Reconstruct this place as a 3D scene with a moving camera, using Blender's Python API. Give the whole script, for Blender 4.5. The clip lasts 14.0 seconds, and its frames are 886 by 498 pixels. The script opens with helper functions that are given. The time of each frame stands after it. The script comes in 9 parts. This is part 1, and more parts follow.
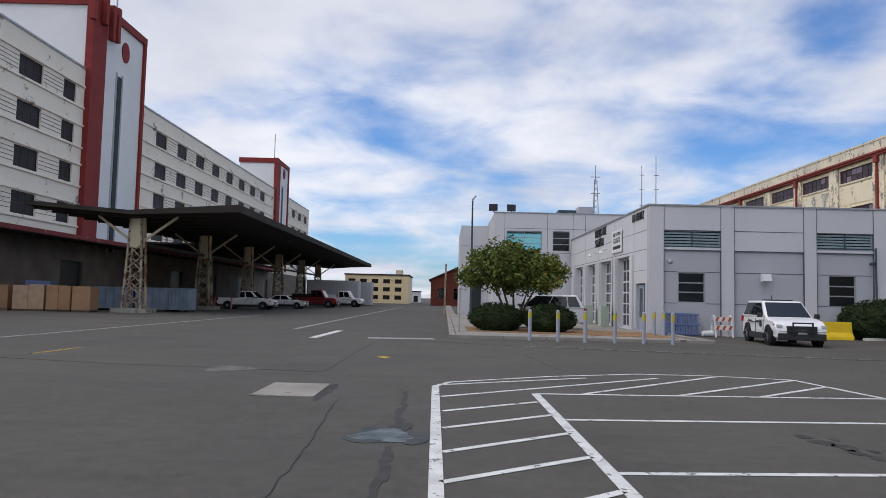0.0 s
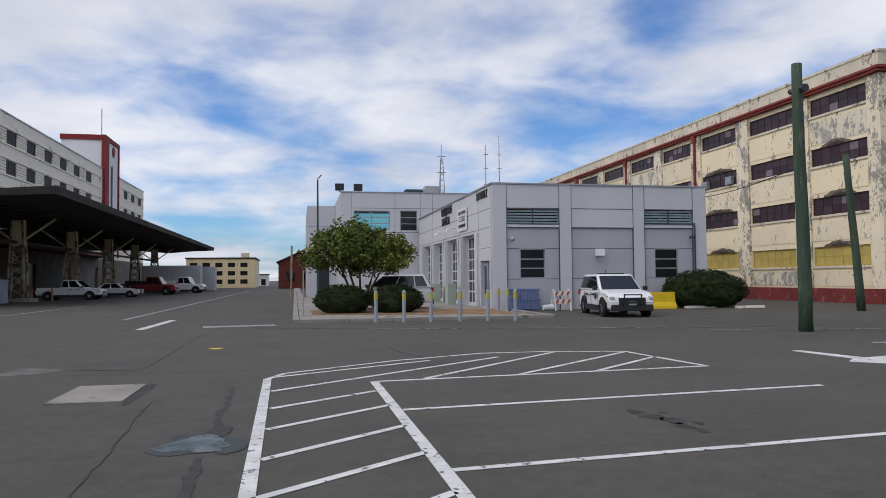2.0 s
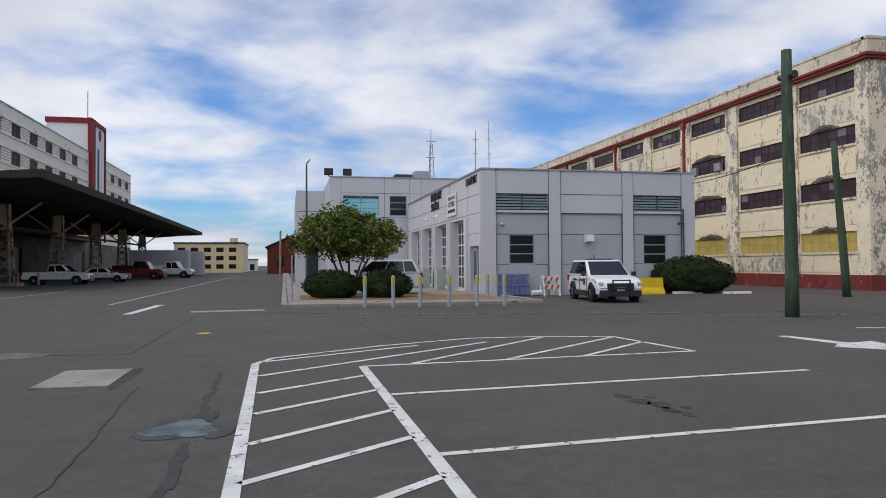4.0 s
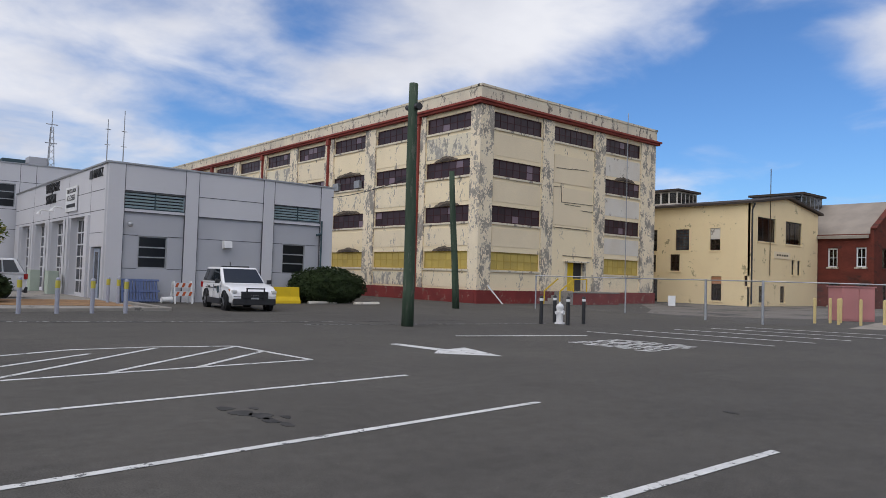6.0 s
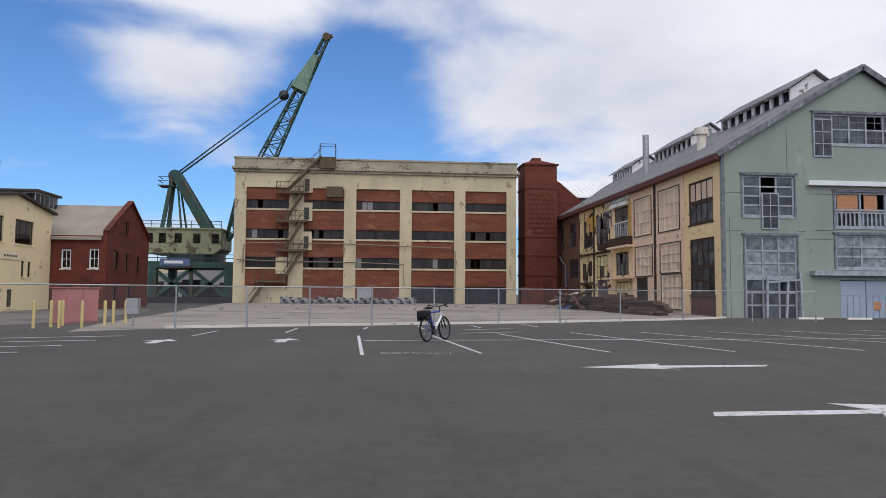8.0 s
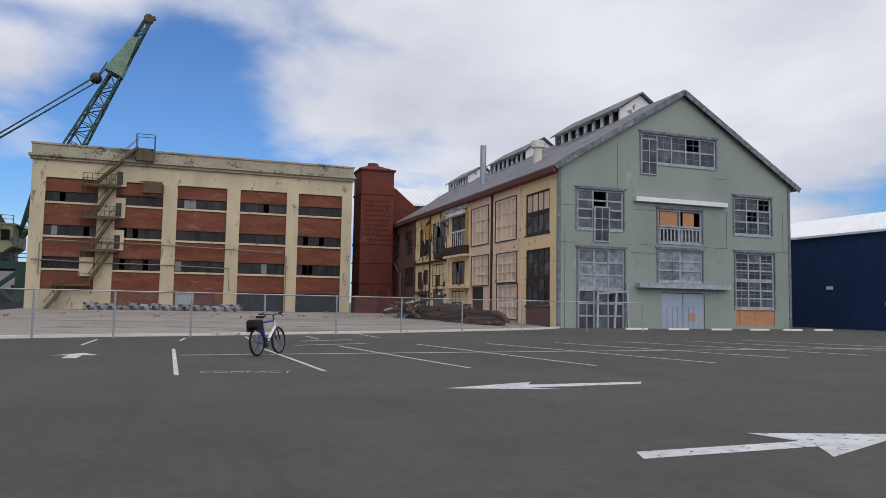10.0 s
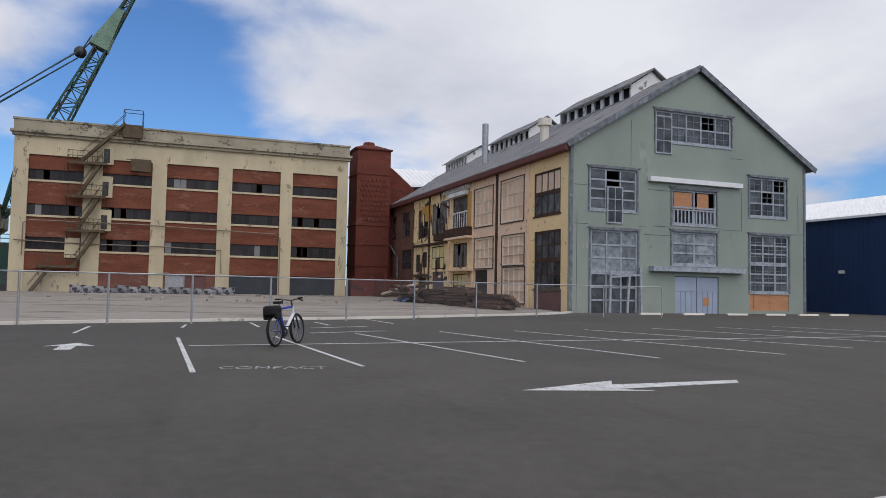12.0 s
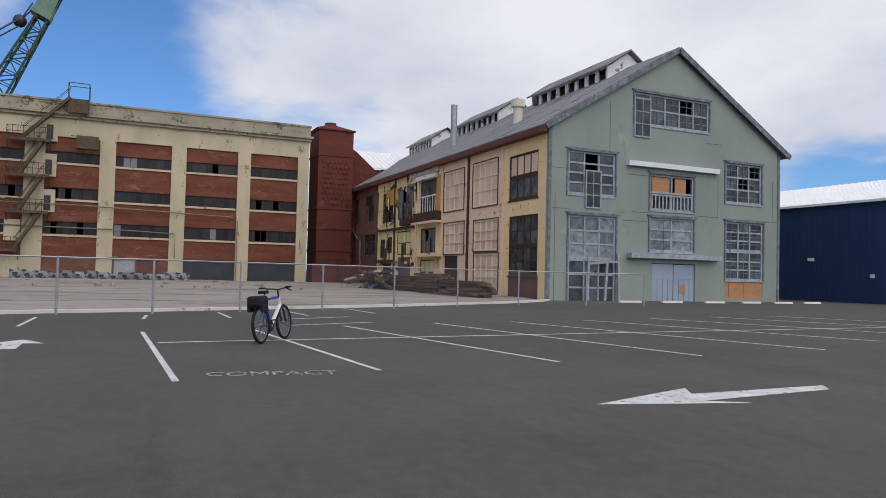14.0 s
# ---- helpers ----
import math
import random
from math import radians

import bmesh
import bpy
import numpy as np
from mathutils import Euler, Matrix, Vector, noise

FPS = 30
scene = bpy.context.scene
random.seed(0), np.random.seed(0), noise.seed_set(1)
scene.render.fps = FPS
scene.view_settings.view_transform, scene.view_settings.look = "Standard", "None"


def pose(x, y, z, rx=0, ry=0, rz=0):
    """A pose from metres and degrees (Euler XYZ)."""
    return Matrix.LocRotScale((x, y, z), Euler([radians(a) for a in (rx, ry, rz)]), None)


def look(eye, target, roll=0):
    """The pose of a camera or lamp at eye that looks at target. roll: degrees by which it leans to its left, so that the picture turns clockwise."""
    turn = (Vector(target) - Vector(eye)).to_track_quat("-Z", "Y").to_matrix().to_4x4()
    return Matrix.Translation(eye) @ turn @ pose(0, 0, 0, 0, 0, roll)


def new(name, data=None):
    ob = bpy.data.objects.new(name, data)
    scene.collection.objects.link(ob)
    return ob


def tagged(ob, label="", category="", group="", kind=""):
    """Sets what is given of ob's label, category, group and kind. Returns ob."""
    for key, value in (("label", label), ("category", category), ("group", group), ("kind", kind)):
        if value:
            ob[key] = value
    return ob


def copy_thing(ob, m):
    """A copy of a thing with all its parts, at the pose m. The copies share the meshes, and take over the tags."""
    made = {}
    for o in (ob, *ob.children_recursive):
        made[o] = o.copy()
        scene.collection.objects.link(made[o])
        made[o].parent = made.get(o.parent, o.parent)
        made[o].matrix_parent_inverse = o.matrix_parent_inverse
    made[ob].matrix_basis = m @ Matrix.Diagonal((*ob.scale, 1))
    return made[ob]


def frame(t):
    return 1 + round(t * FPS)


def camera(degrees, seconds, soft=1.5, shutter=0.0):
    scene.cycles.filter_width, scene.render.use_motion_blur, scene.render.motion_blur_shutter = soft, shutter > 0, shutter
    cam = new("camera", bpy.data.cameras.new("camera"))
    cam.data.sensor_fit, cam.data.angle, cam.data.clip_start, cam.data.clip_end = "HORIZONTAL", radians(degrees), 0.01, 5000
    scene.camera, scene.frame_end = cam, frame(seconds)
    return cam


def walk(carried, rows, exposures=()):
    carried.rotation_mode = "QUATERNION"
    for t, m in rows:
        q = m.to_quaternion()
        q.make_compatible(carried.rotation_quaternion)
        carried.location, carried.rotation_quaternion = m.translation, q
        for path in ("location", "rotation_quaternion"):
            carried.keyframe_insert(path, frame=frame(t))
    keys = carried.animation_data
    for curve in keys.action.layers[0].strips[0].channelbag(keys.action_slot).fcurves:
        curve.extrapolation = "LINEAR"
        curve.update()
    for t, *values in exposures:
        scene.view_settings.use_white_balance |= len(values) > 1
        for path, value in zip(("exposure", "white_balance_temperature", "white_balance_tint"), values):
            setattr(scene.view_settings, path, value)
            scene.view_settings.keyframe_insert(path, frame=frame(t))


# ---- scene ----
cam = camera(63.46, 14.0, soft=0.5)
PATH = [
    (0, pose(-0.000, -0.000, 1.565, 93.91, -1.32, 0.23)),
    (0.5, pose(0.091, 0.314, 1.594, 88.99, 1.41, -7.34)),
    (1, pose(0.272, 0.578, 1.640, 91.73, 1.18, -10.83)),
    (1.5, pose(0.301, 0.638, 1.593, 93.09, 0.42, -10.94)),
    (2, pose(0.316, 0.641, 1.629, 92.38, 0.51, -11.56)),
    (4.5, pose(0.333, 0.678, 1.618, 91.21, 0.28, -13.00)),
    (5, pose(0.342, 0.658, 1.611, 91.80, 0.78, -18.23)),
    (5.5, pose(0.445, 0.695, 1.587, 91.25, 0.36, -30.19)),
    (6, pose(0.783, 0.659, 1.622, 92.24, -1.77, -40.16)),
    (6.5, pose(1.210, 0.698, 1.567, 92.65, -1.57, -55.00)),
    (7, pose(1.868, 0.668, 1.544, 93.12, -1.36, -68.50)),
    (7.5, pose(2.483, 0.730, 1.581, 93.77, -1.78, -79.11)),
    (8, pose(3.157, 0.682, 1.599, 93.56, -0.36, -95.79)),
    (8.5, pose(3.867, 0.610, 1.576, 92.82, -1.76, -104.38)),
    (11, pose(7.130, 0.833, 1.580, 94.72, -0.64, -110.02)),
    (11.5, pose(7.795, 1.092, 1.575, 94.70, -0.96, -109.73)),
    (12, pose(8.477, 1.211, 1.589, 93.05, -1.15, -110.44)),
    (12.5, pose(9.187, 1.307, 1.623, 92.33, -1.69, -111.20)),
    (13, pose(9.853, 1.466, 1.628, 90.77, 0.15, -114.78)),
    (13.5, pose(10.451, 1.522, 1.614, 91.56, -0.53, -115.84)),
    (14, pose(11.102, 1.626, 1.609, 91.99, -1.36, -114.18)),
]
walk(cam, PATH, exposures=((0.0, 0.17), (0.5, 0.04), (2.0, 0.07), (4.5, 0.1), (5.5, 0.07), (6.5, 0.06), (8.0, 0.12), (8.5, 0.08), (11.0, -0.02), (12.5, -0.01), (14.0, 0.04)))

# ---- world, sun ----
world = bpy.data.worlds.new("sky")
scene.world = world
world.use_nodes = True
wn, wl = world.node_tree.nodes, world.node_tree.links
wn.clear()
SUN_EL, SUN_AZ = radians(52), radians(262)
w_out = wn.new("ShaderNodeOutputWorld")
w_bg = wn.new("ShaderNodeBackground")
w_bg.inputs["Strength"].default_value = 0.122
sky = wn.new("ShaderNodeTexSky")
sky.sky_type, sky.sun_disc = "NISHITA", False
sky.sun_elevation, sky.sun_rotation = SUN_EL, SUN_AZ
sky.altitude, sky.air_density, sky.dust_density, sky.ozone_density = 0, 1.0, 0.6, 2.5
w_tc = wn.new("ShaderNodeTexCoord")
w_sep = wn.new("ShaderNodeSeparateXYZ")
wl.new(w_tc.outputs["Generated"], w_sep.inputs[0])


def wmath(op, a, b=0.0, clamp=False):
    n = wn.new("ShaderNodeMath")
    n.operation, n.use_clamp = op, clamp
    for i, v in enumerate((a, b)):
        if isinstance(v, (int, float)):
            n.inputs[i].default_value = v
        else:
            wl.new(v, n.inputs[i])
    return n.outputs[0]


# clouds lie on a flat layer overhead, so they close up towards the horizon
height = wmath("ADD", wmath("MAXIMUM", w_sep.outputs[2], 0.0), 0.2)
w_cmb = wn.new("ShaderNodeCombineXYZ")
wl.new(wmath("DIVIDE", w_sep.outputs[0], height), w_cmb.inputs[0])
wl.new(wmath("DIVIDE", w_sep.outputs[1], height), w_cmb.inputs[1])
w_cmb.inputs[2].default_value = 3.7


def wnoise(scale, detail, rough, distort=0.0):
    n = wn.new("ShaderNodeTexNoise")
    n.inputs["Scale"].default_value = scale
    n.inputs["Detail"].default_value = detail
    n.inputs["Roughness"].default_value = rough
    n.inputs["Distortion"].default_value = distort
    wl.new(w_cmb.outputs[0], n.inputs["Vector"])
    return n.outputs["Fac"]


big = wnoise(0.7, 4, 0.5, 0.2)
fine = wnoise(2.6, 7, 0.52, 0.25)
cover = wmath("ADD", wmath("MULTIPLY", wmath("SUBTRACT", big, 0.5), 0.5), wmath("MULTIPLY", wmath("SUBTRACT", fine, 0.5), 0.8))
# banks of cloud and gaps between them: bearing and height in degrees, their spread, how thick
azimuth = wmath("MULTIPLY", wmath("ARCTAN2", w_sep.outputs[0], w_sep.outputs[1]), 180 / math.pi)
rise = wmath("MULTIPLY", wmath("ARCSINE", w_sep.outputs[2]), 180 / math.pi)
for az, el, da, de, thick in ((-25, 20, 18, 8, 0.1), (5, 25, 30, 7, 0.16), (6, 14, 26, 12, 0.035), (0, 16.5, 7, 2.2, -0.08), (-8, 12, 4, 2.5, -0.08), (19.5, 13.5, 4, 4, -0.06), (12, 15, 5, 3, 0.06),
                              (28, 19, 4, 2.5, -0.1), (32, 15.5, 6, 3, 0.03), (42, 18.5, 8, 2.6, 0.16), (24, 9, 6, 2.5, -0.06), (60, 15, 7, 8, -0.3), (50, 20, 7, 2.6, 0.2), (61, 9.5, 6, 2.2, 0.18), (75.5, 16, 4.6, 2.0, 0.34), (75, 21.5, 12, 1.4, 0.18),
                              (72, 9.5, 10, 3.5, -0.28), (75, 20, 9, 1.6, -0.14), (89.5, 14, 6.5, 9, -0.4), (126, 18, 19, 12, 0.34), (143, 7, 6, 2.6, -0.4), (97, 6, 8, 3, -0.06), (170, 30, 60, 40, 0.1)):
    u = wmath("MULTIPLY", wmath("SUBTRACT", azimuth, az), 1 / da)
    v = wmath("MULTIPLY", wmath("SUBTRACT", rise, el), 1 / de)
    fall = wmath("EXPONENT", wmath("MULTIPLY", wmath("ADD", wmath("MULTIPLY", u, u), wmath("MULTIPLY", v, v)), -0.7))
    cover = wmath("ADD", cover, wmath("MULTIPLY", fall, thick))
cover = wmath("ADD", cover, 0.5)
w_ramp = wn.new("ShaderNodeValToRGB")
w_ramp.color_ramp.elements[0].position, w_ramp.color_ramp.elements[1].position = 0.31, 0.7
w_ramp.color_ramp.interpolation = "EASE"
wl.new(cover, w_ramp.inputs[0])
w_shade = wn.new("ShaderNodeValToRGB")
w_shade.color_ramp.elements[0].position, w_shade.color_ramp.elements[1].position = 0.38, 0.7
w_shade.color_ramp.elements[0].color = (6.55, 6.65, 7.15, 1)
w_shade.color_ramp.elements[1].color = (4.35, 4.6, 5.45, 1)
wl.new(wnoise(1.1, 6, 0.55), w_shade.inputs[0])
w_blue = wn.new("ShaderNodeMix")
w_blue.data_type, w_blue.blend_type = "RGBA", "MULTIPLY"
w_blue.inputs["Factor"].default_value = 1.0
wl.new(sky.outputs[0], w_blue.inputs[6])
w_blue.inputs[7].default_value = (0.52, 0.77, 1.08, 1)
w_mix = wn.new("ShaderNodeMix")
w_mix.data_type = "RGBA"
wl.new(w_ramp.outputs[0], w_mix.inputs["Factor"])
wl.new(w_blue.outputs[2], w_mix.inputs[6])
wl.new(w_shade.outputs[0], w_mix.inputs[7])
wl.new(w_mix.outputs[2], w_bg.inputs[0])
wl.new(w_bg.outputs[0], w_out.inputs[0])

sun_data = bpy.data.lights.new("sun", "SUN")
sun_data.energy, sun_data.angle, sun_data.color = 2.08, radians(90), (1.0, 0.905, 0.79)
sun = new("sun", sun_data)
# the sky's rotation turns clockwise from +y
sun_dir = Vector((math.sin(SUN_AZ) * math.cos(SUN_EL), math.cos(SUN_AZ) * math.cos(SUN_EL), math.sin(SUN_EL)))
sun.matrix_world = look(sun_dir * 100, (0, 0, 0))


# ---- materials ----
def material(name, base, second=None, rough=0.7, metal=0.0, scale=1.5, grain=30.0, bump=0.15, mix=0.5, stretch=(1, 1, 1), spec=0.22, dirt=None, dirt_amount=0.0, dirt_scale=0.6, local=False, vary=0.0, depth=0.8, ragged=0.2, odd=None, odd_share=0.1):
    """A surface with broad blotches, fine grain and, where given, patches of a second kind showing through."""
    m = bpy.data.materials.new(name)
    m.use_nodes = True
    n, l = m.node_tree.nodes, m.node_tree.links
    p = n["Principled BSDF"]
    if local:
        vec = n.new("ShaderNodeTexCoord").outputs["Object"]
    else:
        vec = n.new("ShaderNodeNewGeometry").outputs["Position"]
    mp = n.new("ShaderNodeMapping")
    mp.inputs["Scale"].default_value = stretch
    l.new(vec, mp.inputs[0])

    def noise_tex(s, d, r=0.55):
        t = n.new("ShaderNodeTexNoise")
        t.inputs["Scale"].default_value, t.inputs["Detail"].default_value, t.inputs["Roughness"].default_value = s, d, r
        l.new(mp.outputs[0], t.inputs["Vector"])
        return t.outputs["Fac"]

    def ramp(fac, lo, hi, c0, c1):
        r = n.new("ShaderNodeValToRGB")
        r.color_ramp.elements[0].position, r.color_ramp.elements[1].position = lo, hi
        r.color_ramp.elements[0].color, r.color_ramp.elements[1].color = (*c0, 1), (*c1, 1)
        l.new(fac, r.inputs[0])
        return r.outputs[0]

    def blend(fac, a, b, kind="MIX"):
        x = n.new("ShaderNodeMix")
        x.data_type, x.blend_type = "RGBA", kind
        for sock, v in ((x.inputs["Factor"], fac), (x.inputs[6], a), (x.inputs[7], b)):
            if isinstance(v, (int, float)):
                sock.default_value = v
            elif isinstance(v, tuple):
                sock.default_value = (*v, 1)
            else:
                l.new(v, sock)
        return x.outputs[2]

    second = second or tuple(c * (1 - 0.35 * mix) for c in base)
    colour = ramp(noise_tex(scale, 5), 0.35, 0.68, base, second)
    g = noise_tex(grain, 3, 0.6)
    colour = blend(0.5, colour, ramp(g, 0.3, 0.7, (depth,) * 3, (1.0, 1.0, 1.0)), "MULTIPLY")
    if dirt:
        f = n.new("ShaderNodeValToRGB")
        edge = 0.62 - 0.3 * dirt_amount
        f.color_ramp.elements[0].position, f.color_ramp.elements[1].position = edge, edge + 0.035
        t = n.new("ShaderNodeTexNoise")
        t.inputs["Scale"].default_value, t.inputs["Detail"].default_value, t.inputs["Roughness"].default_value = dirt_scale, 8, 0.68
        l.new(mp.outputs[0], t.inputs["Vector"])
        rag = n.new("ShaderNodeMath")
        rag.operation = "MULTIPLY_ADD"
        l.new(noise_tex(dirt_scale * 7, 4, 0.6), rag.inputs[0])
        rag.inputs[1].default_value = ragged
        shift = n.new("ShaderNodeMath")
        shift.operation, shift.inputs[1].default_value = "SUBTRACT", ragged * 0.5
        l.new(t.outputs["Fac"], shift.inputs[0])
        l.new(shift.outputs[0], rag.inputs[2])
        l.new(rag.outputs[0], f.inputs[0])
        colour = blend(f.outputs[0], colour, ramp(noise_tex(scale * 3, 4), 0.35, 0.65, dirt, tuple(c * 0.6 for c in dirt)))
    if vary:
        o = n.new("ShaderNodeObjectInfo")
        colour = blend(1.0, colour, ramp(o.outputs["Random"], 0, 1, (1 - vary,) * 3, (1, 1, 1)), "MULTIPLY")
    if odd:
        o2 = n.new("ShaderNodeObjectInfo")
        pick = n.new("ShaderNodeMath")
        pick.operation, pick.inputs[1].default_value = "LESS_THAN", odd_share
        l.new(o2.outputs["Random"], pick.inputs[0])
        colour = blend(pick.outputs[0], colour, odd)
    l.new(colour, p.inputs["Base Color"])
    p.inputs["Roughness"].default_value, p.inputs["Metallic"].default_value = rough, metal
    p.inputs["Specular IOR Level"].default_value = spec
    if bump:
        b = n.new("ShaderNodeBump")
        b.inputs["Strength"].default_value, b.inputs["Distance"].default_value = bump, 0.02
        l.new(g, b.inputs["Height"])
        l.new(b.outputs[0], p.inputs["Normal"])
    return m


def glass(name, tint, rough=0.04):
    m = bpy.data.materials.new(name)
    m.use_nodes = True
    p = m.node_tree.nodes["Principled BSDF"]
    p.inputs["Base Color"].default_value = (*tint, 1)
    p.inputs["Transmission Weight"].default_value, p.inputs["Roughness"].default_value, p.inputs["IOR"].default_value = 1.0, rough, 1.45
    return m


def asphalt(name, base):
    """Worn asphalt: broad tonal drifts, scuffed blotches, loose aggregate and fine pale specks."""
    m = bpy.data.materials.new(name)
    m.use_nodes = True
    n, l = m.node_tree.nodes, m.node_tree.links
    p = n["Principled BSDF"]
    pos = n.new("ShaderNodeNewGeometry").outputs["Position"]

    def layer(scale, detail, rough, lo, hi, dark, light, stretch=(1, 1, 1)):
        mp = n.new("ShaderNodeMapping")
        mp.inputs["Scale"].default_value = stretch
        l.new(pos, mp.inputs[0])
        t = n.new("ShaderNodeTexNoise")
        t.inputs["Scale"].default_value, t.inputs["Detail"].default_value, t.inputs["Roughness"].default_value = scale, detail, rough
        l.new(mp.outputs[0], t.inputs["Vector"])
        r = n.new("ShaderNodeValToRGB")
        r.color_ramp.elements[0].position, r.color_ramp.elements[1].position = lo, hi
        r.color_ramp.elements[0].color, r.color_ramp.elements[1].color = (*dark, 1), (*light, 1)
        l.new(t.outputs["Fac"], r.inputs[0])
        return r.outputs[0], t.outputs["Fac"]

    colour = None
    grit = None
    for args in ((0.07, 3, 0.5, 0.35, 0.65, (0.9, 0.9, 0.91), (1.07, 1.06, 1.04)), (0.45, 6, 0.62, 0.35, 0.66, (0.88, 0.88, 0.88), (1.06, 1.06, 1.06)), (0.5, 5, 0.6, 0.55, 0.72, (1, 1, 1), (0.86, 0.86, 0.87), (0.25, 2.2, 1)),
                 (5.0, 5, 0.65, 0.3, 0.7, (0.84, 0.84, 0.84), (1.12, 1.12, 1.12)), (70, 3, 0.7, 0.32, 0.68, (0.55, 0.55, 0.55), (1.4, 1.4, 1.38)), (26, 2, 0.5, 0.68, 0.74, (1, 1, 1), (1.7, 1.68, 1.62))):
        c, fac = layer(*args)
        if args[0] == 70:
            grit = fac
        x = n.new("ShaderNodeMix")
        x.data_type, x.blend_type, x.clamp_factor = "RGBA", "MULTIPLY", True
        x.inputs["Factor"].default_value = 1.0
        if colour is None:
            x.inputs[6].default_value = (*base, 1)
        else:
            l.new(colour, x.inputs[6])
        l.new(c, x.inputs[7])
        colour = x.outputs[2]
    l.new(colour, p.inputs["Base Color"])
    p.inputs["Roughness"].default_value, p.inputs["Specular IOR Level"].default_value = 0.9, 0.25
    b = n.new("ShaderNodeBump")
    b.inputs["Strength"].default_value, b.inputs["Distance"].default_value = 0.6, 0.012
    l.new(grit, b.inputs["Height"])
    l.new(b.outputs[0], p.inputs["Normal"])
    return m


ASPHALT = asphalt("asphalt", (0.094, 0.0875, 0.0775))
SEAM = material("faint_seam", (0.066, 0.064, 0.062), (0.05, 0.049, 0.048), 0.9, scale=4)
TAR = material("tar", (0.03, 0.03, 0.031), rough=0.7, scale=3, spec=0.3)
PAINT_WHITE = material("road_paint", (0.70, 0.70, 0.68), (0.52, 0.52, 0.50), 0.75, scale=2.5, dirt=(0.17, 0.17, 0.165), dirt_amount=0.14, dirt_scale=6)
PAINT_WORN = material("worn_road_paint", (0.5, 0.5, 0.48), (0.33, 0.33, 0.32), 0.8, scale=3, dirt=(0.09, 0.09, 0.088), dirt_amount=0.5, dirt_scale=7)
PAINT_THIN = material("thin_road_paint", (0.42, 0.42, 0.41), (0.3, 0.3, 0.29), 0.8, scale=3, dirt=(0.12, 0.118, 0.115), dirt_amount=0.3, dirt_scale=9)
PAINT_YELLOW = material("yellow_road_paint", (0.62, 0.42, 0.07), rough=0.8, dirt=(0.1, 0.09, 0.08), dirt_amount=0.4, dirt_scale=7)
CONCRETE = material("concrete", (0.33, 0.305, 0.27), (0.23, 0.215, 0.19), 0.85, scale=0.8, dirt=(0.22, 0.21, 0.19), dirt_amount=0.15, dirt_scale=1.2)
SAND = material("sandy_ground", (0.37, 0.33, 0.28), (0.29, 0.26, 0.22), 0.95, scale=0.35, grain=9, depth=0.6, bump=0.8, dirt=(0.235, 0.2, 0.165), dirt_amount=0.27, dirt_scale=0.5, stretch=(1, 0.22, 1), ragged=0.45)
PALE_GROUND = material("pale_worn_concrete", (0.19, 0.172, 0.15), (0.14, 0.128, 0.112), 0.92, scale=0.3, grain=12, dirt=(0.1, 0.094, 0.086), dirt_amount=0.25, dirt_scale=0.3, stretch=(1, 1, 1))
MULCH = material("mulch_bed", (0.33, 0.2, 0.1), (0.2, 0.12, 0.07), 0.95, scale=2, grain=18, bump=0.8)
CREAM = material("cream_paint", (0.9, 0.765, 0.52), (0.86, 0.73, 0.49), 0.8, scale=0.5, dirt=(0.45, 0.40, 0.32), dirt_amount=0.0, dirt_scale=1.2, stretch=(1, 1, 0.5), ragged=0.5)
CREAM_WORN = material("peeling_cream_paint", (0.88, 0.765, 0.56), (0.8, 0.69, 0.5), 0.85, scale=0.8, dirt=(0.45, 0.41, 0.345), dirt_amount=0.4, dirt_scale=1.2, stretch=(1, 1, 0.6), ragged=0.6)
CREAM_FLAKE = material("flaking_cream_paint", (0.87, 0.75, 0.53), (0.79, 0.68, 0.48), 0.85, scale=0.7, dirt=(0.48, 0.44, 0.37), dirt_amount=0.1, dirt_scale=1.3, stretch=(1, 1, 0.5), ragged=0.55)
CREAM_BARE = material("bared_grey_render", (0.80, 0.72, 0.53), (0.72, 0.65, 0.49), 0.9, scale=0.8, dirt=(0.50, 0.47, 0.41), dirt_amount=0.42, dirt_scale=1.2, stretch=(1, 1, 0.6), ragged=0.5)
SPALL = material("spalled_concrete", (0.2, 0.165, 0.125), (0.1, 0.08, 0.06), 0.95, scale=3)
CREAM_TOP = material("weathered_cream_parapet", (0.74, 0.67, 0.51), (0.6, 0.54, 0.42), 0.85, scale=0.7, dirt=(0.3, 0.27, 0.23), dirt_amount=0.2, dirt_scale=2.2, stretch=(1, 1, 0.5))
CREAM_PATCH = material("grey_cream_patch", (0.84, 0.715, 0.5), (0.79, 0.67, 0.47), 0.8, scale=0.4)
WHITE_PATCH = material("white_wall_patch", (0.74, 0.70, 0.62), (0.68, 0.62, 0.52), 0.8, scale=0.6, dirt=(0.45, 0.4, 0.33), dirt_amount=0.03, dirt_scale=1.1, stretch=(1, 1, 0.6))
RED_BASE = material("dark_red_paint", (0.24, 0.045, 0.04), (0.17, 0.035, 0.033), 0.75, scale=0.8, dirt=(0.3, 0.16, 0.13), dirt_amount=0.12, dirt_scale=1.5)
TOWER_RED = material("tower_red_paint", (0.26, 0.036, 0.032), (0.21, 0.03, 0.027), 0.7, scale=0.6)
RED_TRIM = material("red_trim_paint", (0.30, 0.065, 0.045), (0.22, 0.045, 0.035), 0.7, scale=1.2)
MAROON = material("maroon_window_frame", (0.075, 0.035, 0.035), (0.05, 0.025, 0.028), 0.7)
DARK_GLASS = glass("dark_glass", (0.25, 0.26, 0.28), 0.08)
